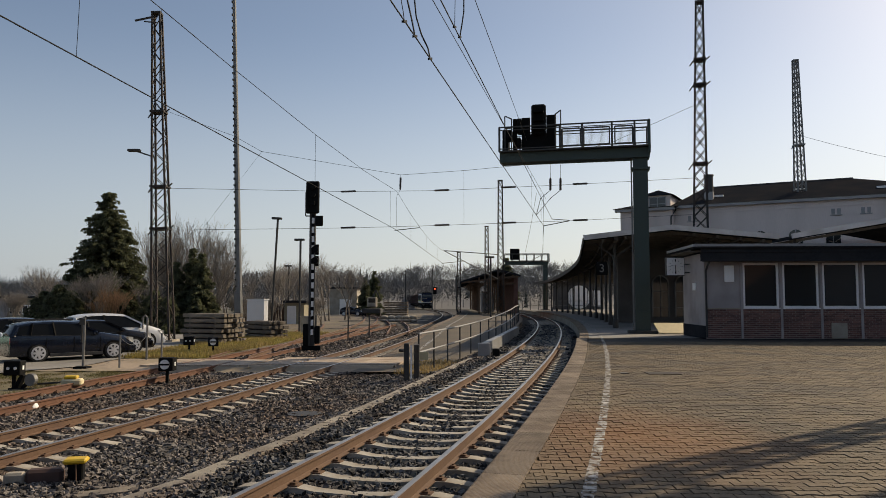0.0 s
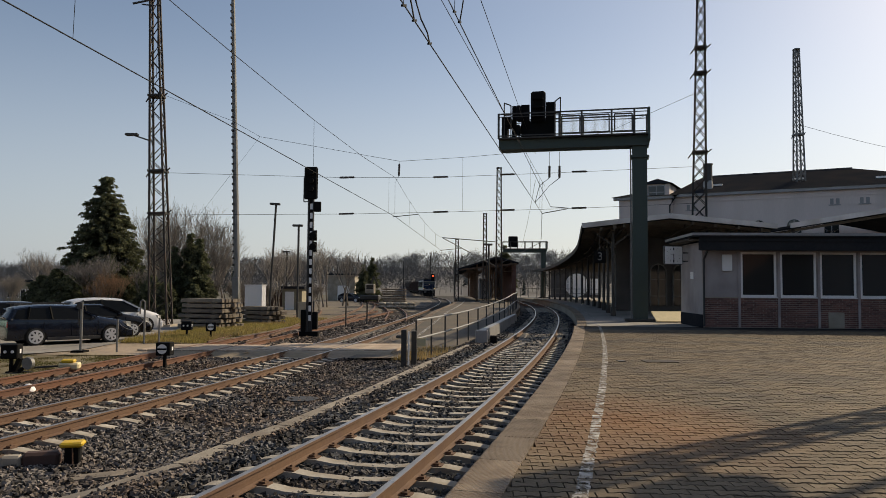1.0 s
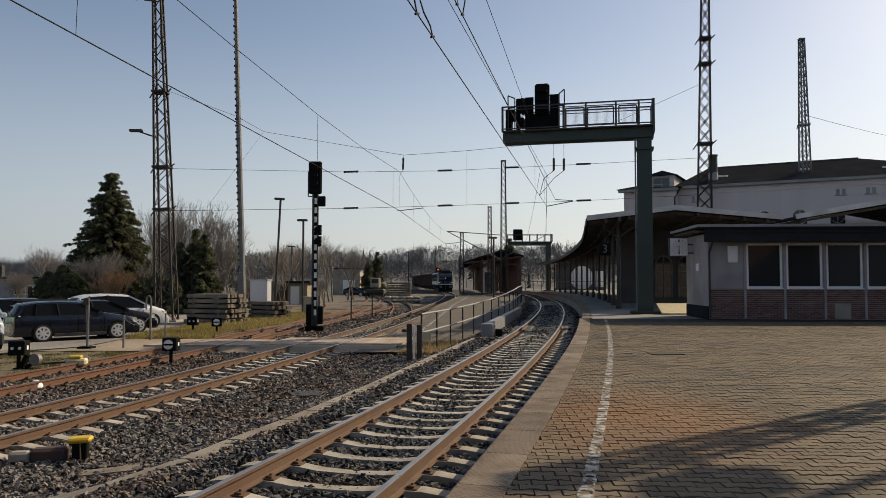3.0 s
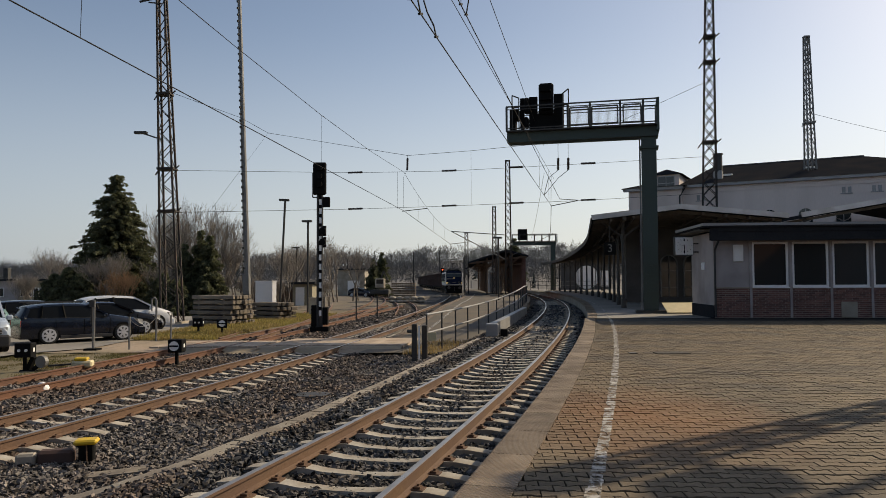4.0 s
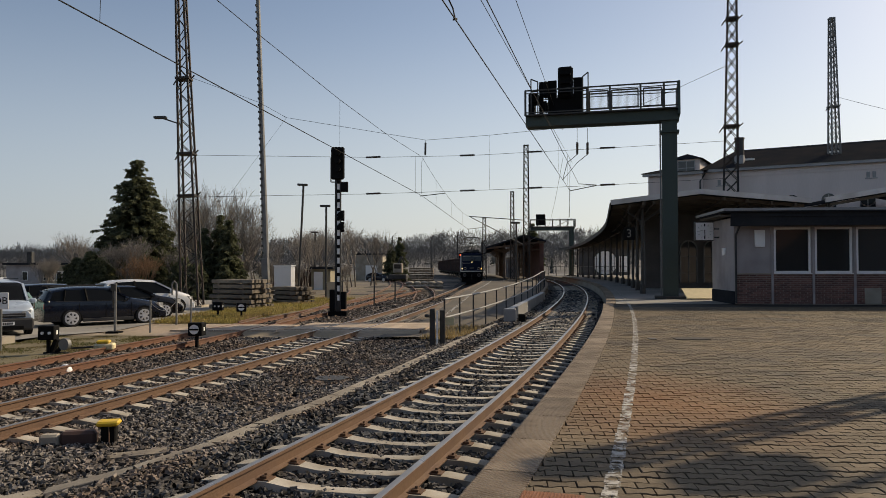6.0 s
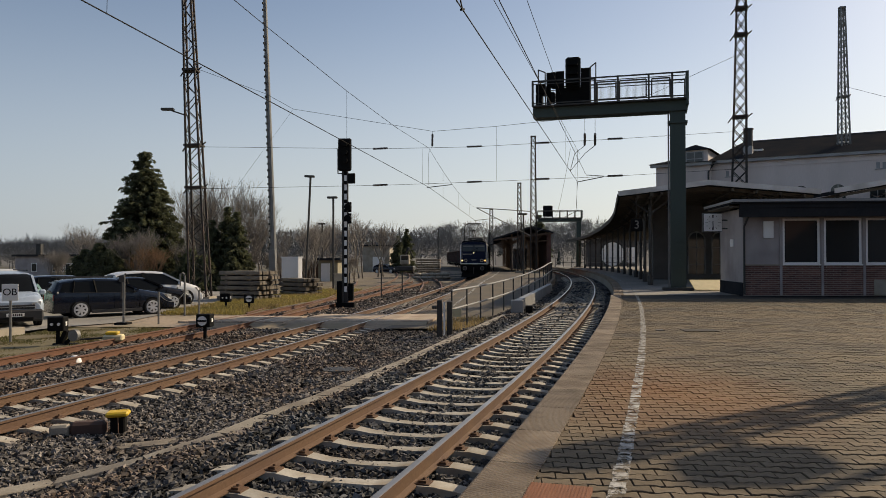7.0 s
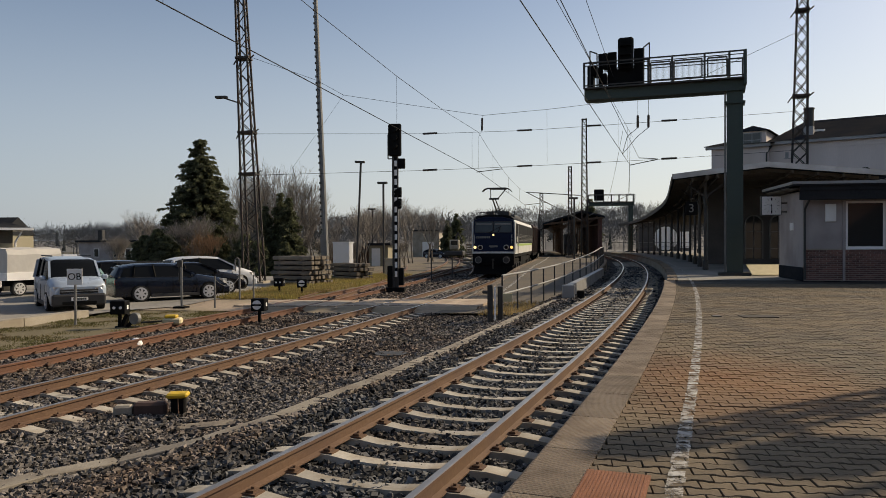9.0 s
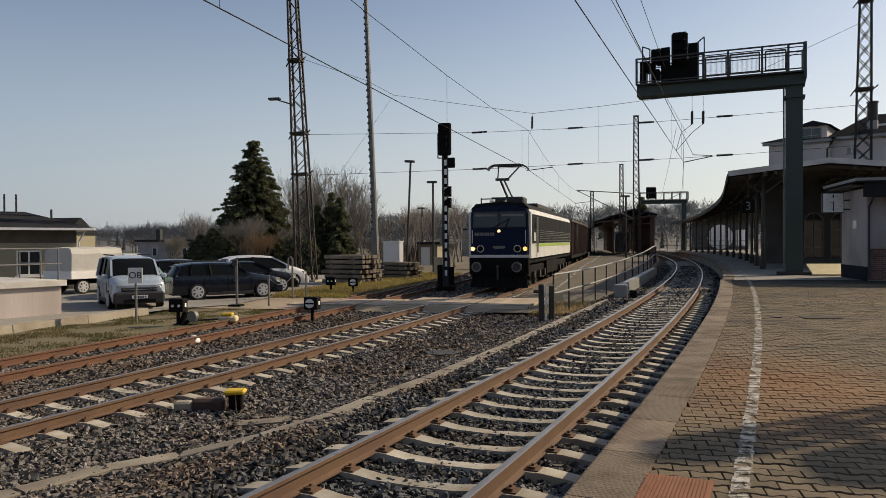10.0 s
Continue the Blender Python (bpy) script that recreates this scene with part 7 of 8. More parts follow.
def island_canopy():
    g = thing("island_canopy", Matrix.Identity(4), "old brown timber gabled canopy on the island platform", "canopy")
    bm = bmesh.new()
    rg = []
    for y in (82, 95, 110, 124):
        c = (track1(y) + track2(y)) / 2 + 0.1
        rg.append([(c - 3.3, y, 3.55), (c + 1.0, y, 4.95), (c + 3.4, y, 4.3), (c + 3.4, y, 4.1), (c + 1.0, y, 4.75), (c - 3.3, y, 3.35)])
    part("roof", loft(bm, rg), ROOF, g)
    c0 = (track1(82) + track2(82)) / 2 + 0.1
    for y in np.arange(83, 124, 4.2):
        c = (track1(y) + track2(y)) / 2 + 0.1
        for off, h in ((-1.2, 4.1), (1.6, 4.6)):
            p = part("column", bars(((c + off, y, 0), (c + off, y, h), 0.2)), WOOD, g)
            part("brace", bars(((c + off, y, h - 1.2), (c + off - 1.4, y, h - 0.3), 0.12), ((c + off, y, h - 1.2), (c + off + 1.3, y, h - 0.1), 0.12)), WOOD, p)
    part("end_beam", bars(((c0 - 3.2, 82.1, 3.4), (c0 + 3.3, 82.1, 4.15), 0.15, 0.2)), WOOD, g)
    part("end_wall", boxes((c0 + 2.75, c0 + 3.2, 83, 96, 0, 4.05)), BRICK, g, "dark red panelled end wall")
    part("shelter", boxes((c0 - 0.3, c0 + 1.2, 93, 97, 0, 2.5), bevel=0.03), PLASTER, g, "grey waiting shelter under the roof")
    for k in (-1.2, 1.6):
        part("tie_beam", bars(((c0 + k - 1.4, 82.6, 3.15), (c0 + k + 1.3, 82.6, 3.35), 0.12)), WOOD, g)
    return g


island_canopy()


# ---- station building behind the canopy ----
def station_building():
    g = thing("station_building", pose(14.9, 64.5, 0.0, 0, 0, -28), "large pale pink plaster station building with dark slate roof", "building")
    L, Dp, H = 26.0, 14.0, 9.3
    for r in ((5.2, L, 0, 0.5, 0, H - 0.15), (0.85, 5.2, -0.8, 0.5, 0, H - 0.3), (0.85, 1.35, 0.5, Dp, 0, H - 0.3), (L - 0.5, L, 0.5, Dp, 0, H - 0.15), (1.35, L - 0.5, Dp - 0.5, Dp, 0, H - 0.3)):
        part("wall", boxes(r), PALE, g)
    part("cornice", boxes((5.2, L + 0.3, -0.35, 0.0, H - 0.15, H + 0.08), (0.45, 5.4, -1.15, -0.8, H - 0.3, H - 0.05)), ZINC, g, "pale projecting cornice")
    part("string_course", boxes((5.2, L, -0.06, 0.0, H - 0.62, H - 0.5)), PALE, g)

    def hipped(name, x0, x1, y0, y1, z, r0, r1, ry, rz):
        bm = bmesh.new()
        c = [bm.verts.new(p) for p in ((x0, y0, z), (x1, y0, z), (x1, y1, z), (x0, y1, z), (r0, ry, rz), (r1, ry, rz))]
        for f in ((0, 1, 5, 4), (1, 2, 5), (2, 3, 4, 5), (3, 0, 4), (3, 2, 1, 0)):
            bm.faces.new([c[i] for i in f])
        return part(name, bm, SLATE, g, "dark slate roof")
    hipped("roof", 5.0, L + 0.4, -0.4, Dp + 0.4, H + 0.08, 6.6, 18.6, 7, H + 2.45)
    hipped("wing_roof", 0.3, 5.6, -1.3, Dp, H - 0.05, 2.8, 5.6, 4, H + 1.1)
    dm = part("dormer", boxes((3.0, 5.1, -1.0, 3.0, H - 0.05, H + 0.95)), PALE, g)
    bm = bmesh.new()
    c = [bm.verts.new(p) for p in ((2.7, -1.25, H + 0.95), (5.4, -1.25, H + 0.95), (5.4, 3, H + 0.95), (2.7, 3, H + 0.95), (4.05, -0.6, H + 1.45), (4.05, 3, H + 1.45))]
    for f in ((0, 1, 4), (1, 2, 5, 4), (2, 3, 5), (3, 0, 4, 5), (3, 2, 1, 0)):
        bm.faces.new([c[i] for i in f])
    part("dormer_roof", bm, SLATE, g)
    part("dormer_frame", boxes((3.35, 4.75, -1.05, -1.0, H - 0.35, H + 0.82)), ZINC, dm)
    for a, b in ((3.42, 4.02), (4.08, 4.68)):
        for z0, z1 in ((H - 0.28, H + 0.2), (H + 0.26, H + 0.76)):
            part("pane", boxes((a, b, -1.065, -1.05, z0, z1)), GLASS, dm)
    for x in (7.4, 11.85, 14.4, 17.0, 21.5):
        w = part("arched_window", boxes((x - 0.5, x + 0.5, -0.04, 0.0, 5.2, 6.5)), GLASS, g)
        bm = bmesh.new()
        disc(bm, (x, -0.01, 6.5), (0, 1, 0), 0.6, 0.06, 28)
        part("window_arch", bm, PALE, w)
        bm = bmesh.new()
        disc(bm, (x, -0.035, 6.5), (0, 1, 0), 0.5, 0.06, 28)
        part("arch_pane", bm, GLASS, w)
        part("glazing_bar", boxes((x - 0.03, x + 0.03, -0.075, -0.065, 5.2, 6.98)), ZINC, w)
    for x in (6.6, 17.2, 19.2):
        for k in (-0.28, 0.12):
            part("wall_vent", boxes((x + k, x + k + 0.24, -0.04, 0.0, 8.05, 8.5), bevel=0.01), ZINC, g)
            part("vent_ledge", boxes((x + k - 0.1, x + k + 0.34, -0.07, 0.0, 7.97, 8.03)), ZINC, g)
    for x, y in ((8.4, 2.6), (14.6, 3.4), (20.5, 2.2)):
        z = H + 0.08 + (y + 0.4) * 0.32
        part("skylight", boxes((x - 0.42, x + 0.42, y - 0.2, y + 0.2, z - 0.15, z + 0.1), bevel=0.02), FRAME, g, "small pale roof light")
    part("chimney", boxes((7.45, 8.15, 1.2, 1.9, H + 0.3, H + 1.3)), ZINC, g)
    bm = bmesh.new()
    disc(bm, (7.8, 1.55, H + 1.95), (0, 0, 1), 0.36, 1.5, 16)
    disc(bm, (7.8, 1.55, H + 2.72), (0, 0, 1), 0.42, 0.1, 16)
    part("chimney_pot", bm, DARKST, g)
    part("ridge_cap", bars(((6.6, 7, H + 2.47), (18.6, 7, H + 2.47), 0.2, 0.12)), DARKST, g)
    part("rain_pipe", bars(((5.35, -0.1, H - 0.2), (5.1, -0.9, H - 0.9), 0.12), ((5.1, -0.9, H - 0.9), (5.1, -0.9, 4.0), 0.12), sides=8), DARKST, g)
    # ground floor front of the older hall under the canopy
    h = thing("station_hall", Matrix.Identity(4), "grey rusticated station hall front with tall arched windows", "building")
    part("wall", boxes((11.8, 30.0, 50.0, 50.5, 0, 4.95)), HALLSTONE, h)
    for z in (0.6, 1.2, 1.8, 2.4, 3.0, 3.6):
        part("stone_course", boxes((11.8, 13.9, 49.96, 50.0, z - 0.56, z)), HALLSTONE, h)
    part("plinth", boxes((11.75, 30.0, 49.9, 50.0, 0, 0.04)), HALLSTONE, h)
    for i in range(8):
        x = 14.65 + i * 1.55
        w = part("arched_window", boxes((x - 0.52, x + 0.52, 49.95, 50.0, 0.35, 2.6)), GLASS, h)
        bm = bmesh.new()
        disc(bm, (x, 49.985, 2.6), (0, 1, 0), 0.52, 0.06, 24)
        part("arch_pane", bm, GLASS, w)
        arc = [(x + 0.55 * math.cos(a), 49.93, 2.6 + 0.55 * math.sin(a)) for a in np.arange(11) * math.pi / 10]
        part("window_frame", bars(*[(p, q, 0.09) for p, q in zip(arc[:-1], arc[1:])], ((x - 0.55, 49.93, 0.35), (x - 0.55, 49.93, 2.6), 0.09), ((x + 0.55, 49.93, 0.35), (x + 0.55, 49.93, 2.6), 0.09)), GALV, w, "grey painted window frame")
        part("glazing_bar", bars(((x, 49.92, 0.35), (x, 49.92, 3.1), 0.05), ((x - 0.5, 49.92, 2.1), (x + 0.5, 49.92, 2.1), 0.05), ((x - 0.5, 49.92, 1.0), (x + 0.5, 49.92, 1.0), 0.05)), GALV, w)
    p = thing("pavilion", Matrix.Identity(4), "bright glazed pavilion at the platform end", "building")
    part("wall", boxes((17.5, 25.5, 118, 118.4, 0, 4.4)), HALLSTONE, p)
    # Panes are opaque white, with the glass's brightness put into their colour.
    bm = bmesh.new()
    disc(bm, (21.6, 117.95, 2.0), (0, 1, 0), 1.9, 0.06, 28)
    part("bright_arch_pane", bm, FRAME, p, "arched window, its brightness put into white colour")
    part("bright_pane", boxes((23.8, 25.2, 117.9, 118, 0.5, 3.0)), FRAME, p)
    part("roof", boxes((16.5, 25.5, 117, 122, 4.4, 4.7)), ZINC, p)
    part("arch_frame", bars(*[((21.6 + 1.9 * math.cos(a), 117.9, 2.0 + 1.9 * math.sin(a)), (21.6 + 1.9 * math.cos(a + 0.32), 117.9, 2.0 + 1.9 * math.sin(a + 0.32)), 0.15) for a in np.arange(0, 3.1, 0.32)]), DARKST, p)
    for x in (20.2, 20.9, 21.6, 22.3, 23.0, 24.5):
        part("glazing_bar", bars(((x, 117.9, 0), (x, 117.9, 4.2), 0.09)), DARKST, p)


station_building()
# Pale tilted board added in place of a sunlit patch of paving.
fp = thing("yellow_flap", pose(10.35, 33.0, 0.02, 24, 0, 0), "pale yellow board standing in for sunlit paving by the gantry foot", "board")
part("board", boxes((-0.75, 0.85, 0.0, 1.0, 0.0, 0.04)), BUFF, fp)
part("prop", boxes((-0.1, 0.0, 0.85, 0.9, -0.38, 0.0)), WOOD, fp)
dg = thing("drain_grate", pose(4.6, 15.3, 0.008, 0, 0, 0), "flush dark grate in the platform paving", "drain")
part("grate", boxes((-0.42, 0.25, -0.2, 0.2, -0.02, 0.004)), JOINT, dg)
part("small_lid", boxes((-0.95, -0.8, -0.1, 0.1, -0.02, 0.006)), DARKST, dg)
# the unseen lamp mast beside the platform whose shadow crosses the paving
pm = lattice_mast(pose(12.1, 13.75, 0.0), 9.1, 0.42, 0.36, "dark lattice lamp mast standing on the platform", 14, name="platform_mast", rod=0.1)
# Unseen block added to cast the dark blot beside the mast's shadow.
fl = thing("floodlight", pose(12.1, 13.75, 8.0), "dark unseen block on a short arm of the platform mast, added to cast shade", "lamp")
part("arm", bars(((0, -0.2, 0), (0, -1.3, 0), 0.08)), DARKST, fl)
part("housing", boxes((-0.42, 0.3, -1.45, -0.7, -0.3, 0.35), bevel=0.12), DARKST, fl)
# Unseen pole added to cast the second band of shadow.
plain_lamp(12.2, 12.08, 0.0, 8.6, "slim dark unseen pole on the platform, added for its shadow", name="platform_lamp")


# ---- trees and hills ----
def branches(bm, rng, p, d, length, r, depth):
    q = p + d * length
    bar(bm, p, q, 2 * r, 2 * r, 3, w2=1.3 * r)
    if depth == 0:
        return
    for _ in range(3 if depth > 1 else 4):
        nd = (d + Vector((rng.uniform(-0.6, 0.6), rng.uniform(-0.6, 0.6), rng.uniform(-0.05, 0.6)))).normalized()
        branches(bm, rng, p.lerp(q, rng.uniform(0.45, 1.0)), nd, length * rng.uniform(0.6, 0.85), r * 0.6, depth - 1)


def bare_tree(seed, h, stems, label, name="bare_tree", mat=None, depth=5):
    rng = random.Random(seed)
    g = thing(name, Matrix.Identity(4), label, "tree" if h > 4 else "bush")
    trunk, crown = bmesh.new(), bmesh.new()
    for _ in range(stems):
        base = Vector((rng.uniform(-0.5, 0.5) * (stems > 1), rng.uniform(-0.5, 0.5) * (stems > 1), 0))
        lean = Vector((rng.uniform(-0.25, 0.25), rng.uniform(-0.25, 0.25), 1)).normalized()
        top = base + lean * h * 0.3
        bar(trunk, base, top, 0.022 * h, 0.022 * h, 7, w2=0.014 * h)
        for _ in range(3):
            d = (lean + Vector((rng.uniform(-0.5, 0.5), rng.uniform(-0.5, 0.5), 0.2))).normalized()
            branches(crown, rng, base.lerp(top, rng.uniform(0.6, 1)), d, h * 0.26, 0.0062 * h, depth - 1)
    part("trunk", trunk, BARK, g)
    part("crown", crown, mat or TWIG, g)
    return g


def spruce(seed, h, r, label, tiers=26):
    rng = random.Random(seed)
    g = thing("spruce_tree", Matrix.Identity(4), label, "tree")
    bm = bmesh.new()
    bar(bm, (0, 0, 0), (0, 0, h * 0.97), 0.03 * h, 0.03 * h, 7, w2=0.02)
    part("trunk", bm, BARK, g)
    verts, faces, boughs = [], [], bmesh.new()
    for k in range(tiers):
        f = k / (tiers - 1)
        z0 = h * (0.03 + 0.96 * f) + rng.uniform(-0.25, 0.25)
        rad = r * (1 - f) ** 0.8 * (1.0 - 0.35 * max(0, 0.12 - f) / 0.12)
        n = max(5, int(18 * (1 - f) + 5))
        for i in range(n):
            a = 2 * math.pi * (i + rng.random()) / n
            L = (rad + 0.12) * rng.choice((0.6, 0.8, 0.9, 1.0, 1.0, 1.12)) * rng.uniform(0.88, 1.08)
            up = 0.35 * f - 0.1 + rng.uniform(-0.15, 0.15)
            z1 = min(h * 0.985, max(0.1, z0 + rng.uniform(-0.06, 0.06) * h))
            d = Vector((math.cos(a), math.sin(a), up))
            m = max(5, int(L * 9))
            bar(boughs, (0, 0, z1), Vector((0, 0, z1)) + d * L * 0.9, 0.03, 0.03, 3, w2=0.01)
            for j in range(m):
                s = (j + 0.6) / m
                p = Vector((0, 0, z1)) + d * (L * s) - Vector((0, 0, 0.16 * L * s * s))
                for _ in range(7):
                    w = rng.uniform(0.12, 0.36) * (1.2 - 0.4 * s)
                    b = a + rng.uniform(-1.5, 1.5)
                    tip = p + Vector((math.cos(b) * w, math.sin(b) * w, rng.uniform(-0.26, 0.06)))
                    o = len(verts)
                    q = Vector((rng.uniform(-0.08, 0.08), rng.uniform(-0.08, 0.08), rng.uniform(0.02, 0.08)))
                    c = p + Vector((rng.uniform(-0.1, 0.1), rng.uniform(-0.1, 0.1), rng.uniform(-0.1, 0.1)))
                    verts += [c - q, c + q, tip]
                    faces.append((o, o + 1, o + 2))
    tagged(part("boughs", boughs, BARK, g), kind="stuff")
    raw("needles", verts, faces, NEEDLE, g)
    return g


def plant(proto, spots, first=True):
    for i, (x, y, z, rz, s) in enumerate(spots):
        m = pose(x, y, z, 0, 0, rz) @ Matrix.Scale(s, 4)
        if i == 0 and first:
            proto.matrix_world = m
        else:
            c = copy_thing(proto, pose(x, y, z, 0, 0, rz))
            c.scale = (s, s, s)


plant(spruce(3, 11.2, 4.3, "tall dark green spruce behind the parked cars", 60), [(-27.2, 60, -0.9, 0, 1.0)])
plant(spruce(4, 6.0, 1.5, "slim young dark spruce among bare shrubs", 20), [(-18.9, 58, -0.9, 0, 1.0), (-19.9, 59, -0.9, 80, 1.08), (-21.0, 58.5, -0.9, 200, 0.9), (-12.6, 120, -1, 30, 1.0), (-11.3, 122, -1, 130, 1.2), (16.3, 190, -1, 0, 2.2)])
spots = [(-24.2, 64, -0.9, 10, 1.0), (-20.5, 66, -0.9, 100, 1.15), (-17.5, 64, -0.9, 220, 0.95), (-15.0, 68, -0.9, 40, 0.9), (-29.5, 66, -0.9, 300, 0.8), (-33.5, 70, -0.9, 60, 0.75), (-13.4, 85, -0.9, 160, 1.15), (-18.0, 90, -0.9, 20, 1.25), (-22, 95, -0.9, 260, 1.2), (-27, 92, -0.9, 140, 1.1)]
plant(bare_tree(11, 7.0, 3, "bare multi-stemmed tree with fine grey-brown twigs"), spots[0::3])
plant(bare_tree(12, 6.4, 4, "bare grey-brown shrub-like tree"), spots[1::3])
plant(bare_tree(13, 6.0, 2, "bare spreading tree with thin twigs"), spots[2::3])
plant(bare_tree(21, 10.5, 5, "tall upright bare tree with dense pale twigs"), [(-23.4, 66, -0.9, 0, 1.0), (-21.6, 68, -0.9, 120, 0.92), (-26.0, 69, -0.9, 60, 0.85)])
plant(bare_tree(22, 7.5, 4, "bare brown tree in the thicket behind the yard"), [(-28.6, 72, -0.9, 0, 1.0), (-24.9, 74, -0.9, 80, 0.95), (-16.9, 79, -0.9, 260, 0.95), (-31.5, 68, -0.9, 130, 0.8), (-12.0, 92, -0.9, 300, 1.0), (-37, 80, -0.9, 30, 0.9), (-44, 82, -0.9, 100, 0.9)])
plant(spruce(6, 3.0, 1.7, "low dense dark evergreen bush behind the cars", 26), [(-29.0, 56, -0.9, 0, 1.15), (-27.6, 55, -0.9, 70, 1.0), (-30.6, 57, -0.9, 140, 1.0), (-21.4, 55, -0.9, 30, 1.0), (-20.2, 54.6, -0.9, 110, 0.85), (-18.4, 55.5, -0.9, 210, 0.8)])
plant(bare_tree(23, 4.6, 5, "slender bare shrub with pale upright shoots", "bare_shrub"), [(-27.4, 56.5, -0.9, 0, 1.0), (-25.6, 55.5, -0.9, 100, 1.1), (-22.6, 58, -0.9, 210, 0.9)])
plant(bare_tree(15, 3.4, 7, "russet leafless hedge shrub", "hedge_shrub", RUSSET, 5), [(-24.3, 55, -0.9, 0, 1.05), (-25.9, 56, -0.9, 160, 0.8)])
plant(bare_tree(16, 3.2, 8, "low bare grey shrub behind the yard", "bare_shrub", TWIG, 5), [(-16.5, 60, -0.9, 0, 1.0), (-14.6, 63, -0.9, 90, 0.9), (-19.2, 62, -0.9, 190, 1.1), (-32, 60, -0.9, 40, 0.9), (-36, 62, -0.9, 230, 1.0), (-12.2, 72, -0.9, 300, 0.9), (-40, 70, -0.9, 110, 1.1)])


def hill_z(x, y):
    k = smooth_step(230, 520, y)
    return -1.4 + k * (13.0 + 5.0 * math.sin(x * 0.008 + 0.6) + 3.0 * noise.noise((x * 0.012, y * 0.012, 0))) * (0.55 + 0.45 * smooth_step(-330, -80, x))


def hills():
    xs, ys = np.linspace(-700, 700, 90), np.linspace(225, 640, 24)
    verts = [(x, y, hill_z(x, y) - 0.2) for y in ys for x in xs]
    w = len(xs)
    faces = [(j * w + i, j * w + i + 1, (j + 1) * w + i + 1, (j + 1) * w + i) for j in range(len(ys) - 1) for i in range(w - 1)]
    tagged(raw("hill_backdrop", verts, faces, FARHILL), "long low wooded ridge on the horizon", "hill", kind="structure")
    rng = np.random.default_rng(21)
    for name, count, mat, label, fine in (("far_wood", 5600, FARWOOD, "leafless wood covering the ridge, greyed for haze", True), ("far_spruces", 90, FARGREEN, "scattered dark spruces in the far wood", False)):
        verts, faces = [], []
        for _ in range(count):
            y = rng.uniform(235, 520) if rng.random() < 0.88 else rng.uniform(150, 235)
            x = rng.uniform(-0.95 * y - 20, 0.75 * y)
            if y < 235 and -40 < x < 60:
                continue
            z = hill_z(x, y)
            h = rng.uniform(5, 11) if y > 220 else rng.uniform(4, 8)
            if fine and noise.noise((x * 0.035, y * 0.035, 2)) + rng.uniform(-0.3, 0.3) < -0.12:
                continue
            if fine:
                for _ in range(84):
                    u = rng.normal(size=3)
                    u /= np.linalg.norm(u) + 1e-6
                    c = np.array((x, y, z + h * 0.58)) + u * np.array((0.34, 0.34, 0.36)) * h * rng.uniform(0.35, 1.0) ** 0.6
                    t = (u * 0.6 + np.array((0, 0, 0.45)) + rng.normal(size=3) * 0.35) * h * rng.uniform(0.1, 0.2)
                    s = np.cross(t, (0.3, 1.0, 0.2))
                    s *= h * 0.0065 / (np.linalg.norm(s) + 1e-6)
                    o = len(verts)
                    verts += [tuple(c - s), tuple(c + s), tuple(c + t * 1.0 + s * 0.6), tuple(c + t - s * 0.6)]
                    faces.append((o, o + 1, o + 2, o + 3))
                o = len(verts)
                verts += [(x - 0.07, y, z), (x + 0.07, y, z), (x, y, z + h * 0.7)]
                faces.append((o, o + 1, o + 2))
            else:
                for k in range(8):
                    zz = z + h * (0.1 + 0.11 * k)
                    for j in range(6):
                        a = rng.uniform(0, 6.28)
                        L = h * 0.2 * (1 - k / 8.5)
                        o = len(verts)
                        verts += [(x + 0.4 * math.sin(a), y - 0.4 * math.cos(a), zz), (x - 0.4 * math.sin(a), y + 0.4 * math.cos(a), zz + h * 0.12), (x + L * math.cos(a), y + L * math.sin(a), zz - h * 0.05)]
                        faces.append((o, o + 1, o + 2))
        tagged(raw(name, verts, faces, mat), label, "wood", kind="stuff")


hills()


def far_house(x, y, w, d, h, mat, label, rows=2, cols=4, flat=True, z=-1.0, rz=0):
    g = thing("far_house", pose(x, y, z, 0, 0, rz), label, "building")
    part("wall", boxes((-w / 2, w / 2, 0, d, 0, h)), mat, g)
    if flat:
        part("roof", boxes((-w / 2 - 0.3, w / 2 + 0.3, -0.3, d + 0.3, h, h + 0.25)), ROOF, g)
    else:
        bm = bmesh.new()
        c = [bm.verts.new(p) for p in ((-w / 2 - 0.3, -0.3, h), (w / 2 + 0.3, -0.3, h), (w / 2 + 0.3, d + 0.3, h), (-w / 2 - 0.3, d + 0.3, h), (-w / 2 - 0.3, d / 2, h + d * 0.35), (w / 2 + 0.3, d / 2, h + d * 0.35))]
        for f in ((0, 1, 5, 4), (1, 2, 5), (2, 3, 4, 5), (3, 0, 4), (3, 2, 1, 0)):
            bm.faces.new([c[i] for i in f])
        part("roof", bm, ROOF, g)
    for r in range(rows):
        for c in range(cols):
            xx = -w / 2 + (c + 0.5) * w / cols
            zz = 0.8 + r * 2.2
            win = part("window", boxes((xx - 0.35, xx + 0.35, -0.04, 0.0, zz, zz + 1.1)), FRAME, g)
            part("pane", boxes((xx - 0.28, xx + 0.28, -0.055, -0.04, zz + 0.07, zz + 1.03)), GLASS, win)
    return g


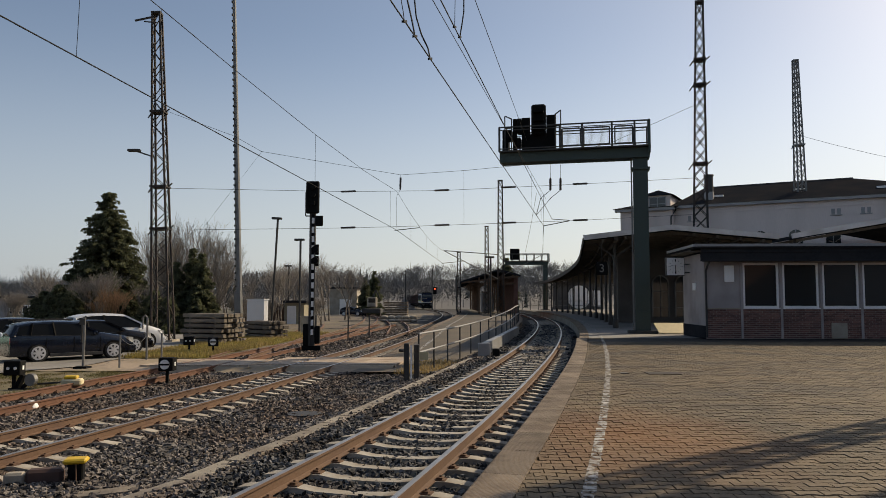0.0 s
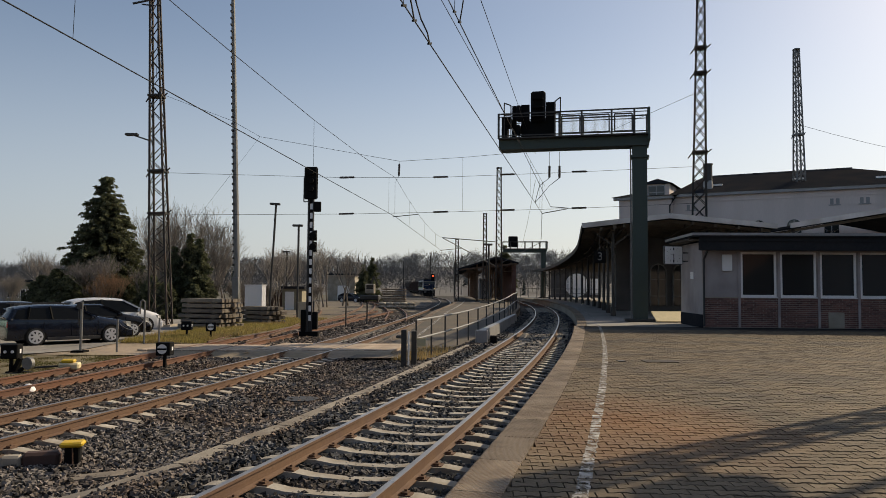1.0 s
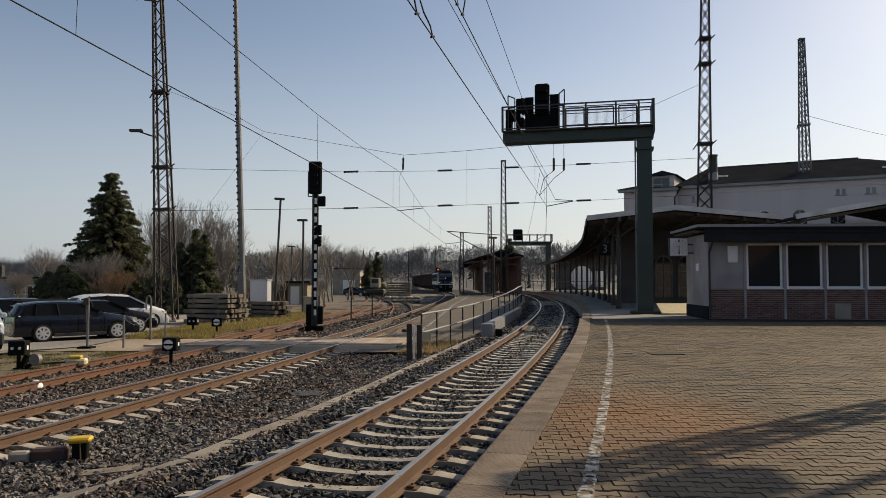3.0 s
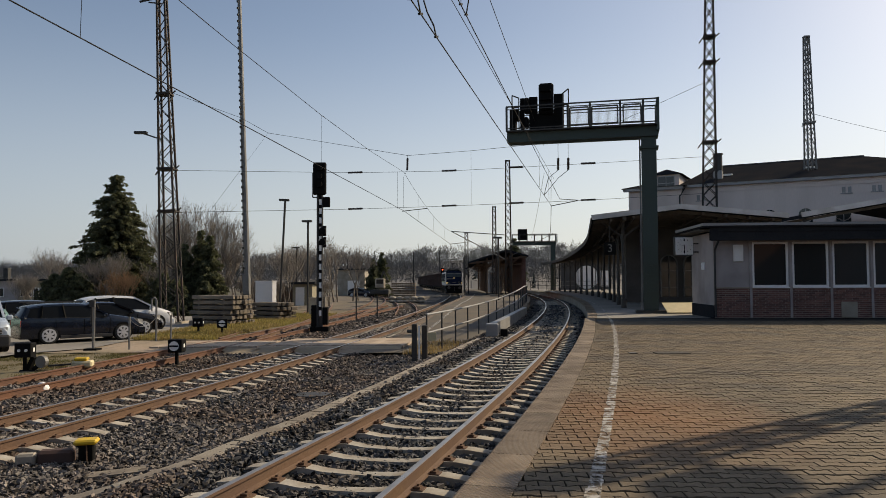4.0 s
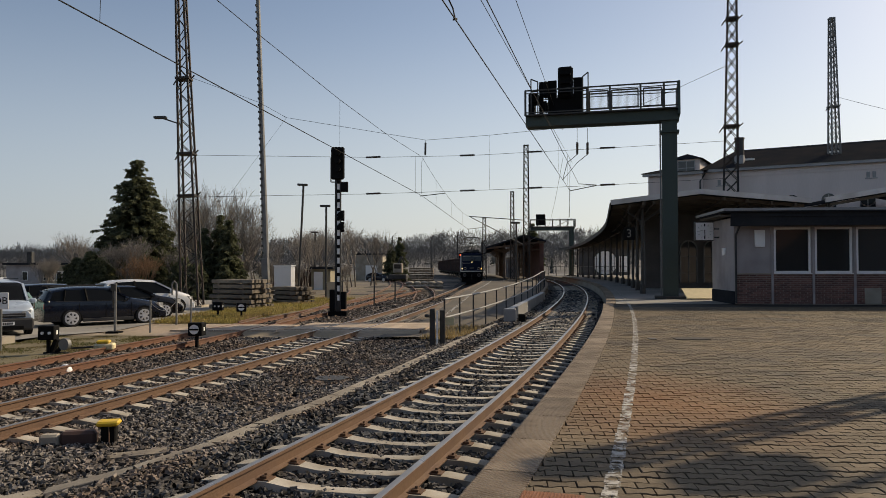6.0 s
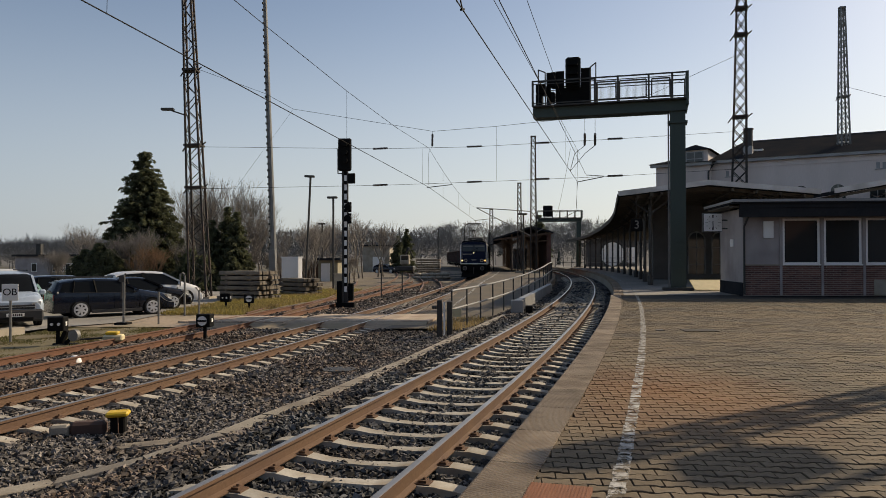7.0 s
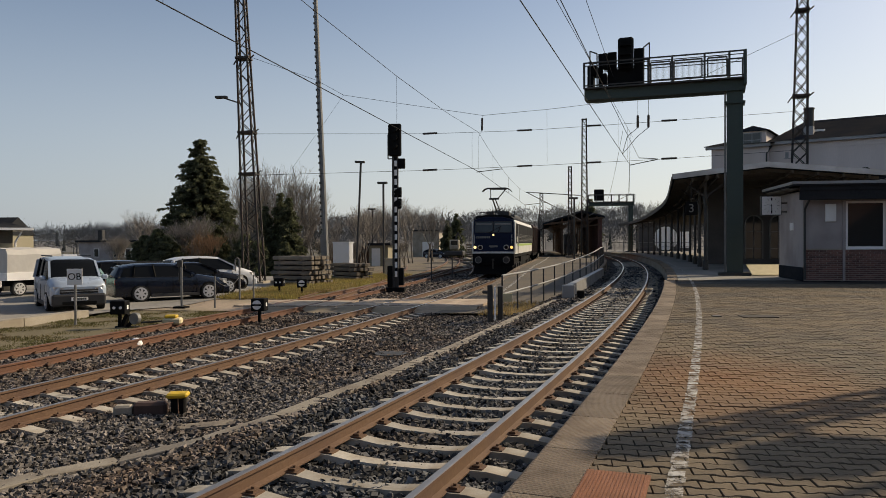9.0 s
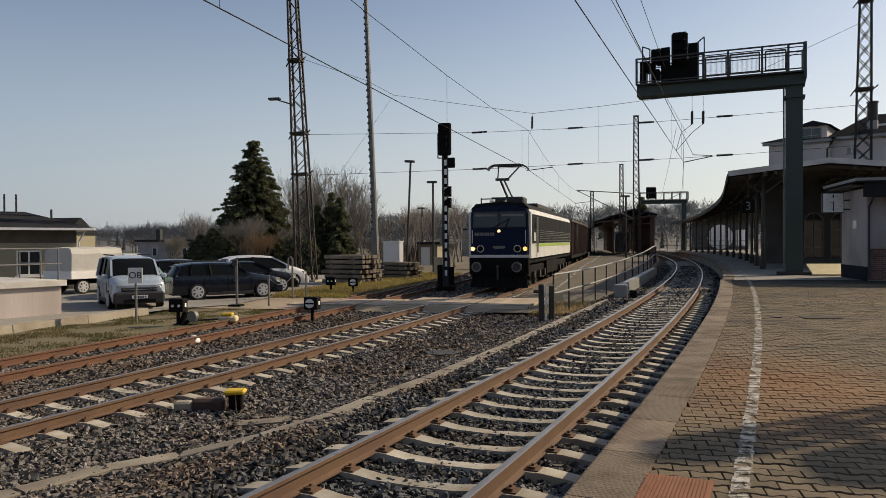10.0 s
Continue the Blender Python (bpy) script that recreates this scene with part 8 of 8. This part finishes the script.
far_house(-49.8, 88, 3.4, 6, 2.7, OCHRE, "pale flat-roofed house with small windows", 1, 4, rz=-8)
fh = far_house(-54.2, 89, 4.8, 6, 2.7, PLASTER, "grey flat-roofed workshop with a chimney", 1, 1)
part("chimney", boxes((-1.0, -0.4, 2, 2.6, 2.9, 4.3)), DARKST, fh)
far_house(-100, 120, 18, 9, 4.2, OCHRE, "long low brown house among trees", 1, 5, False)
far_house(-45.5, 92, 4, 6, 1.9, WOOD, "low dark garage beside the houses", 0, 0)
gh = far_house(-16.9, 126, 4.6, 6, 4.4, KERB, "grey flat-roofed hut with a pale door", 0, 0)
part("door", boxes((-0.6, 1.4, -0.06, 0.0, 0, 2.6)), FRAME, gh, "pale double door")
sh = far_house(-15.2, 76, 2.0, 3, 2.2, OCHRE, "small buff shed with pale doors", 0, 0)
part("door", boxes((-0.7, 0.2, -0.06, 0.0, 0, 1.9)), FRAME, sh)
fw = thing("board_fence", pose(-18.5, 77, -1.0), "dark brown boarded fence beside the shed", "fence")
for i in range(16):
    part("board", boxes((-2.4 + i * 0.3, -2.13 + i * 0.3, 0, 0.05, 0, 2.1)), WOOD, fw)


def yard_clutter():
    ex = thing("rail_crane", pose(-10.6, 112, -1.0), "dirty yellow-green track machine parked in the yard", "machine")
    part("chassis", boxes((-1.4, 1.4, -2, 2, 0.5, 1.2), bevel=0.1), DARKST, ex)
    part("cab", boxes((-0.7, 0.7, -1.2, 0.6, 1.4, 2.9), bevel=0.15), KERB, ex)
    part("cab_window", boxes((-0.5, 0.5, -1.23, -1.2, 2.1, 2.75)), GLASS, ex)
    part("boom", bars(((0, 0, 2.8), (0.5, 0, 4.0), 0.22), ((0.5, 0, 4.0), (1.2, 0, 2.4), 0.18)), DARKST, ex)
    for s in (-1, 1):
        for yy in (-1.2, 1.2):
            bm = bmesh.new()
            disc(bm, (s * 1.2, yy, 0.45), (1, 0, 0), 0.45, 0.25, 14)
            part("wheel", bm, TYRE, ex)
    st = thing("timber_pile", pose(-6.3, 100, -1.0), "stack of pale boards in the yard", "timber stack")
    for k in range(7):
        part("plank_layer", boxes((-1.6, 1.6, -1, 1, 0.1 + k * 0.32, 0.32 + k * 0.32)), SLAB, st)
    bb = thing("bagged_pile", pose(-4.9, 83, -1.0), "low heap of grey bags beside the track", "bags")
    for k in range(10):
        bm = bmesh.new()
        bmesh.ops.create_icosphere(bm, subdivisions=2, radius=0.5)
        for v in bm.verts:
            v.co.z *= 0.45
            v.co *= 1 + 0.15 * noise.noise(v.co * 3 + Vector((k, 0, 0)))
        bmesh.ops.translate(bm, verts=bm.verts, vec=(-1.6 + (k % 5) * 0.8, (k // 5) * 0.3, 0.22 + 0.35 * (k // 5)))
        part("bag", bm, KERB, bb)
    cr = car("blue_car", pose(-14.2, 118, -1.0, 0, 0, 70), 4.0, 1.72, 1.44, HATCH, CARBLUE, "small blue car parked by the far hut", (1.2, 1.25))


yard_clutter()
for x, y, h in ((-8.0, 160, 9), (-16, 170, 8), (-2.5, 175, 10), (3.0, 165, 8), (-25, 180, 8)):
    post(x, y, -1.2, h, "dark distant catenary mast", "catenary_mast", 6, 0.3, DARKST)
for x, y, h in ((-5.6, 44, 1.5), (-4.6, 46.5, 1.5), (-7.0, 41, 1.6)):
    post(x, y, -0.95, h, "short dark marker post between tracks", "marker_post", 6, 0.09, DARKST)
fence = thing("far_fence", Matrix.Identity(4), "pale yellow railing beyond the platform end", "fence")
for i in range(14):
    part("post", bars(((12 + i * 1.2, 112, 0), (12 + i * 1.2, 112, 1.4), 0.08)), GALV, fence)
for z in (0.7, 1.35):
    part("rail", bars(((12, 112, z), (28, 112, z), 0.07)), GALV, fence)


# ---- behind the eye: added unseen plain walls that close the place and dim reflections ----
back = thing("goods_shed", pose(0, -26, 0), "long plain dark brick block added unseen behind the eye", "building")
part("wall", boxes((-45, 45, -8, 0, -1, 8)), BRICK, back)
part("roof", boxes((-46, 46, -9, 0.6, 8, 8.4)), ROOF, back)
side = thing("station_office", pose(33, 4, 0), "long plain plaster block added unseen beside the eye", "building")
part("wall", boxes((0, 8, -28, 18, -0.1, 7)), PALE, side)
part("roof", boxes((-0.5, 9, -29, 18.5, 7, 7.4)), ROOF, side)


motions()
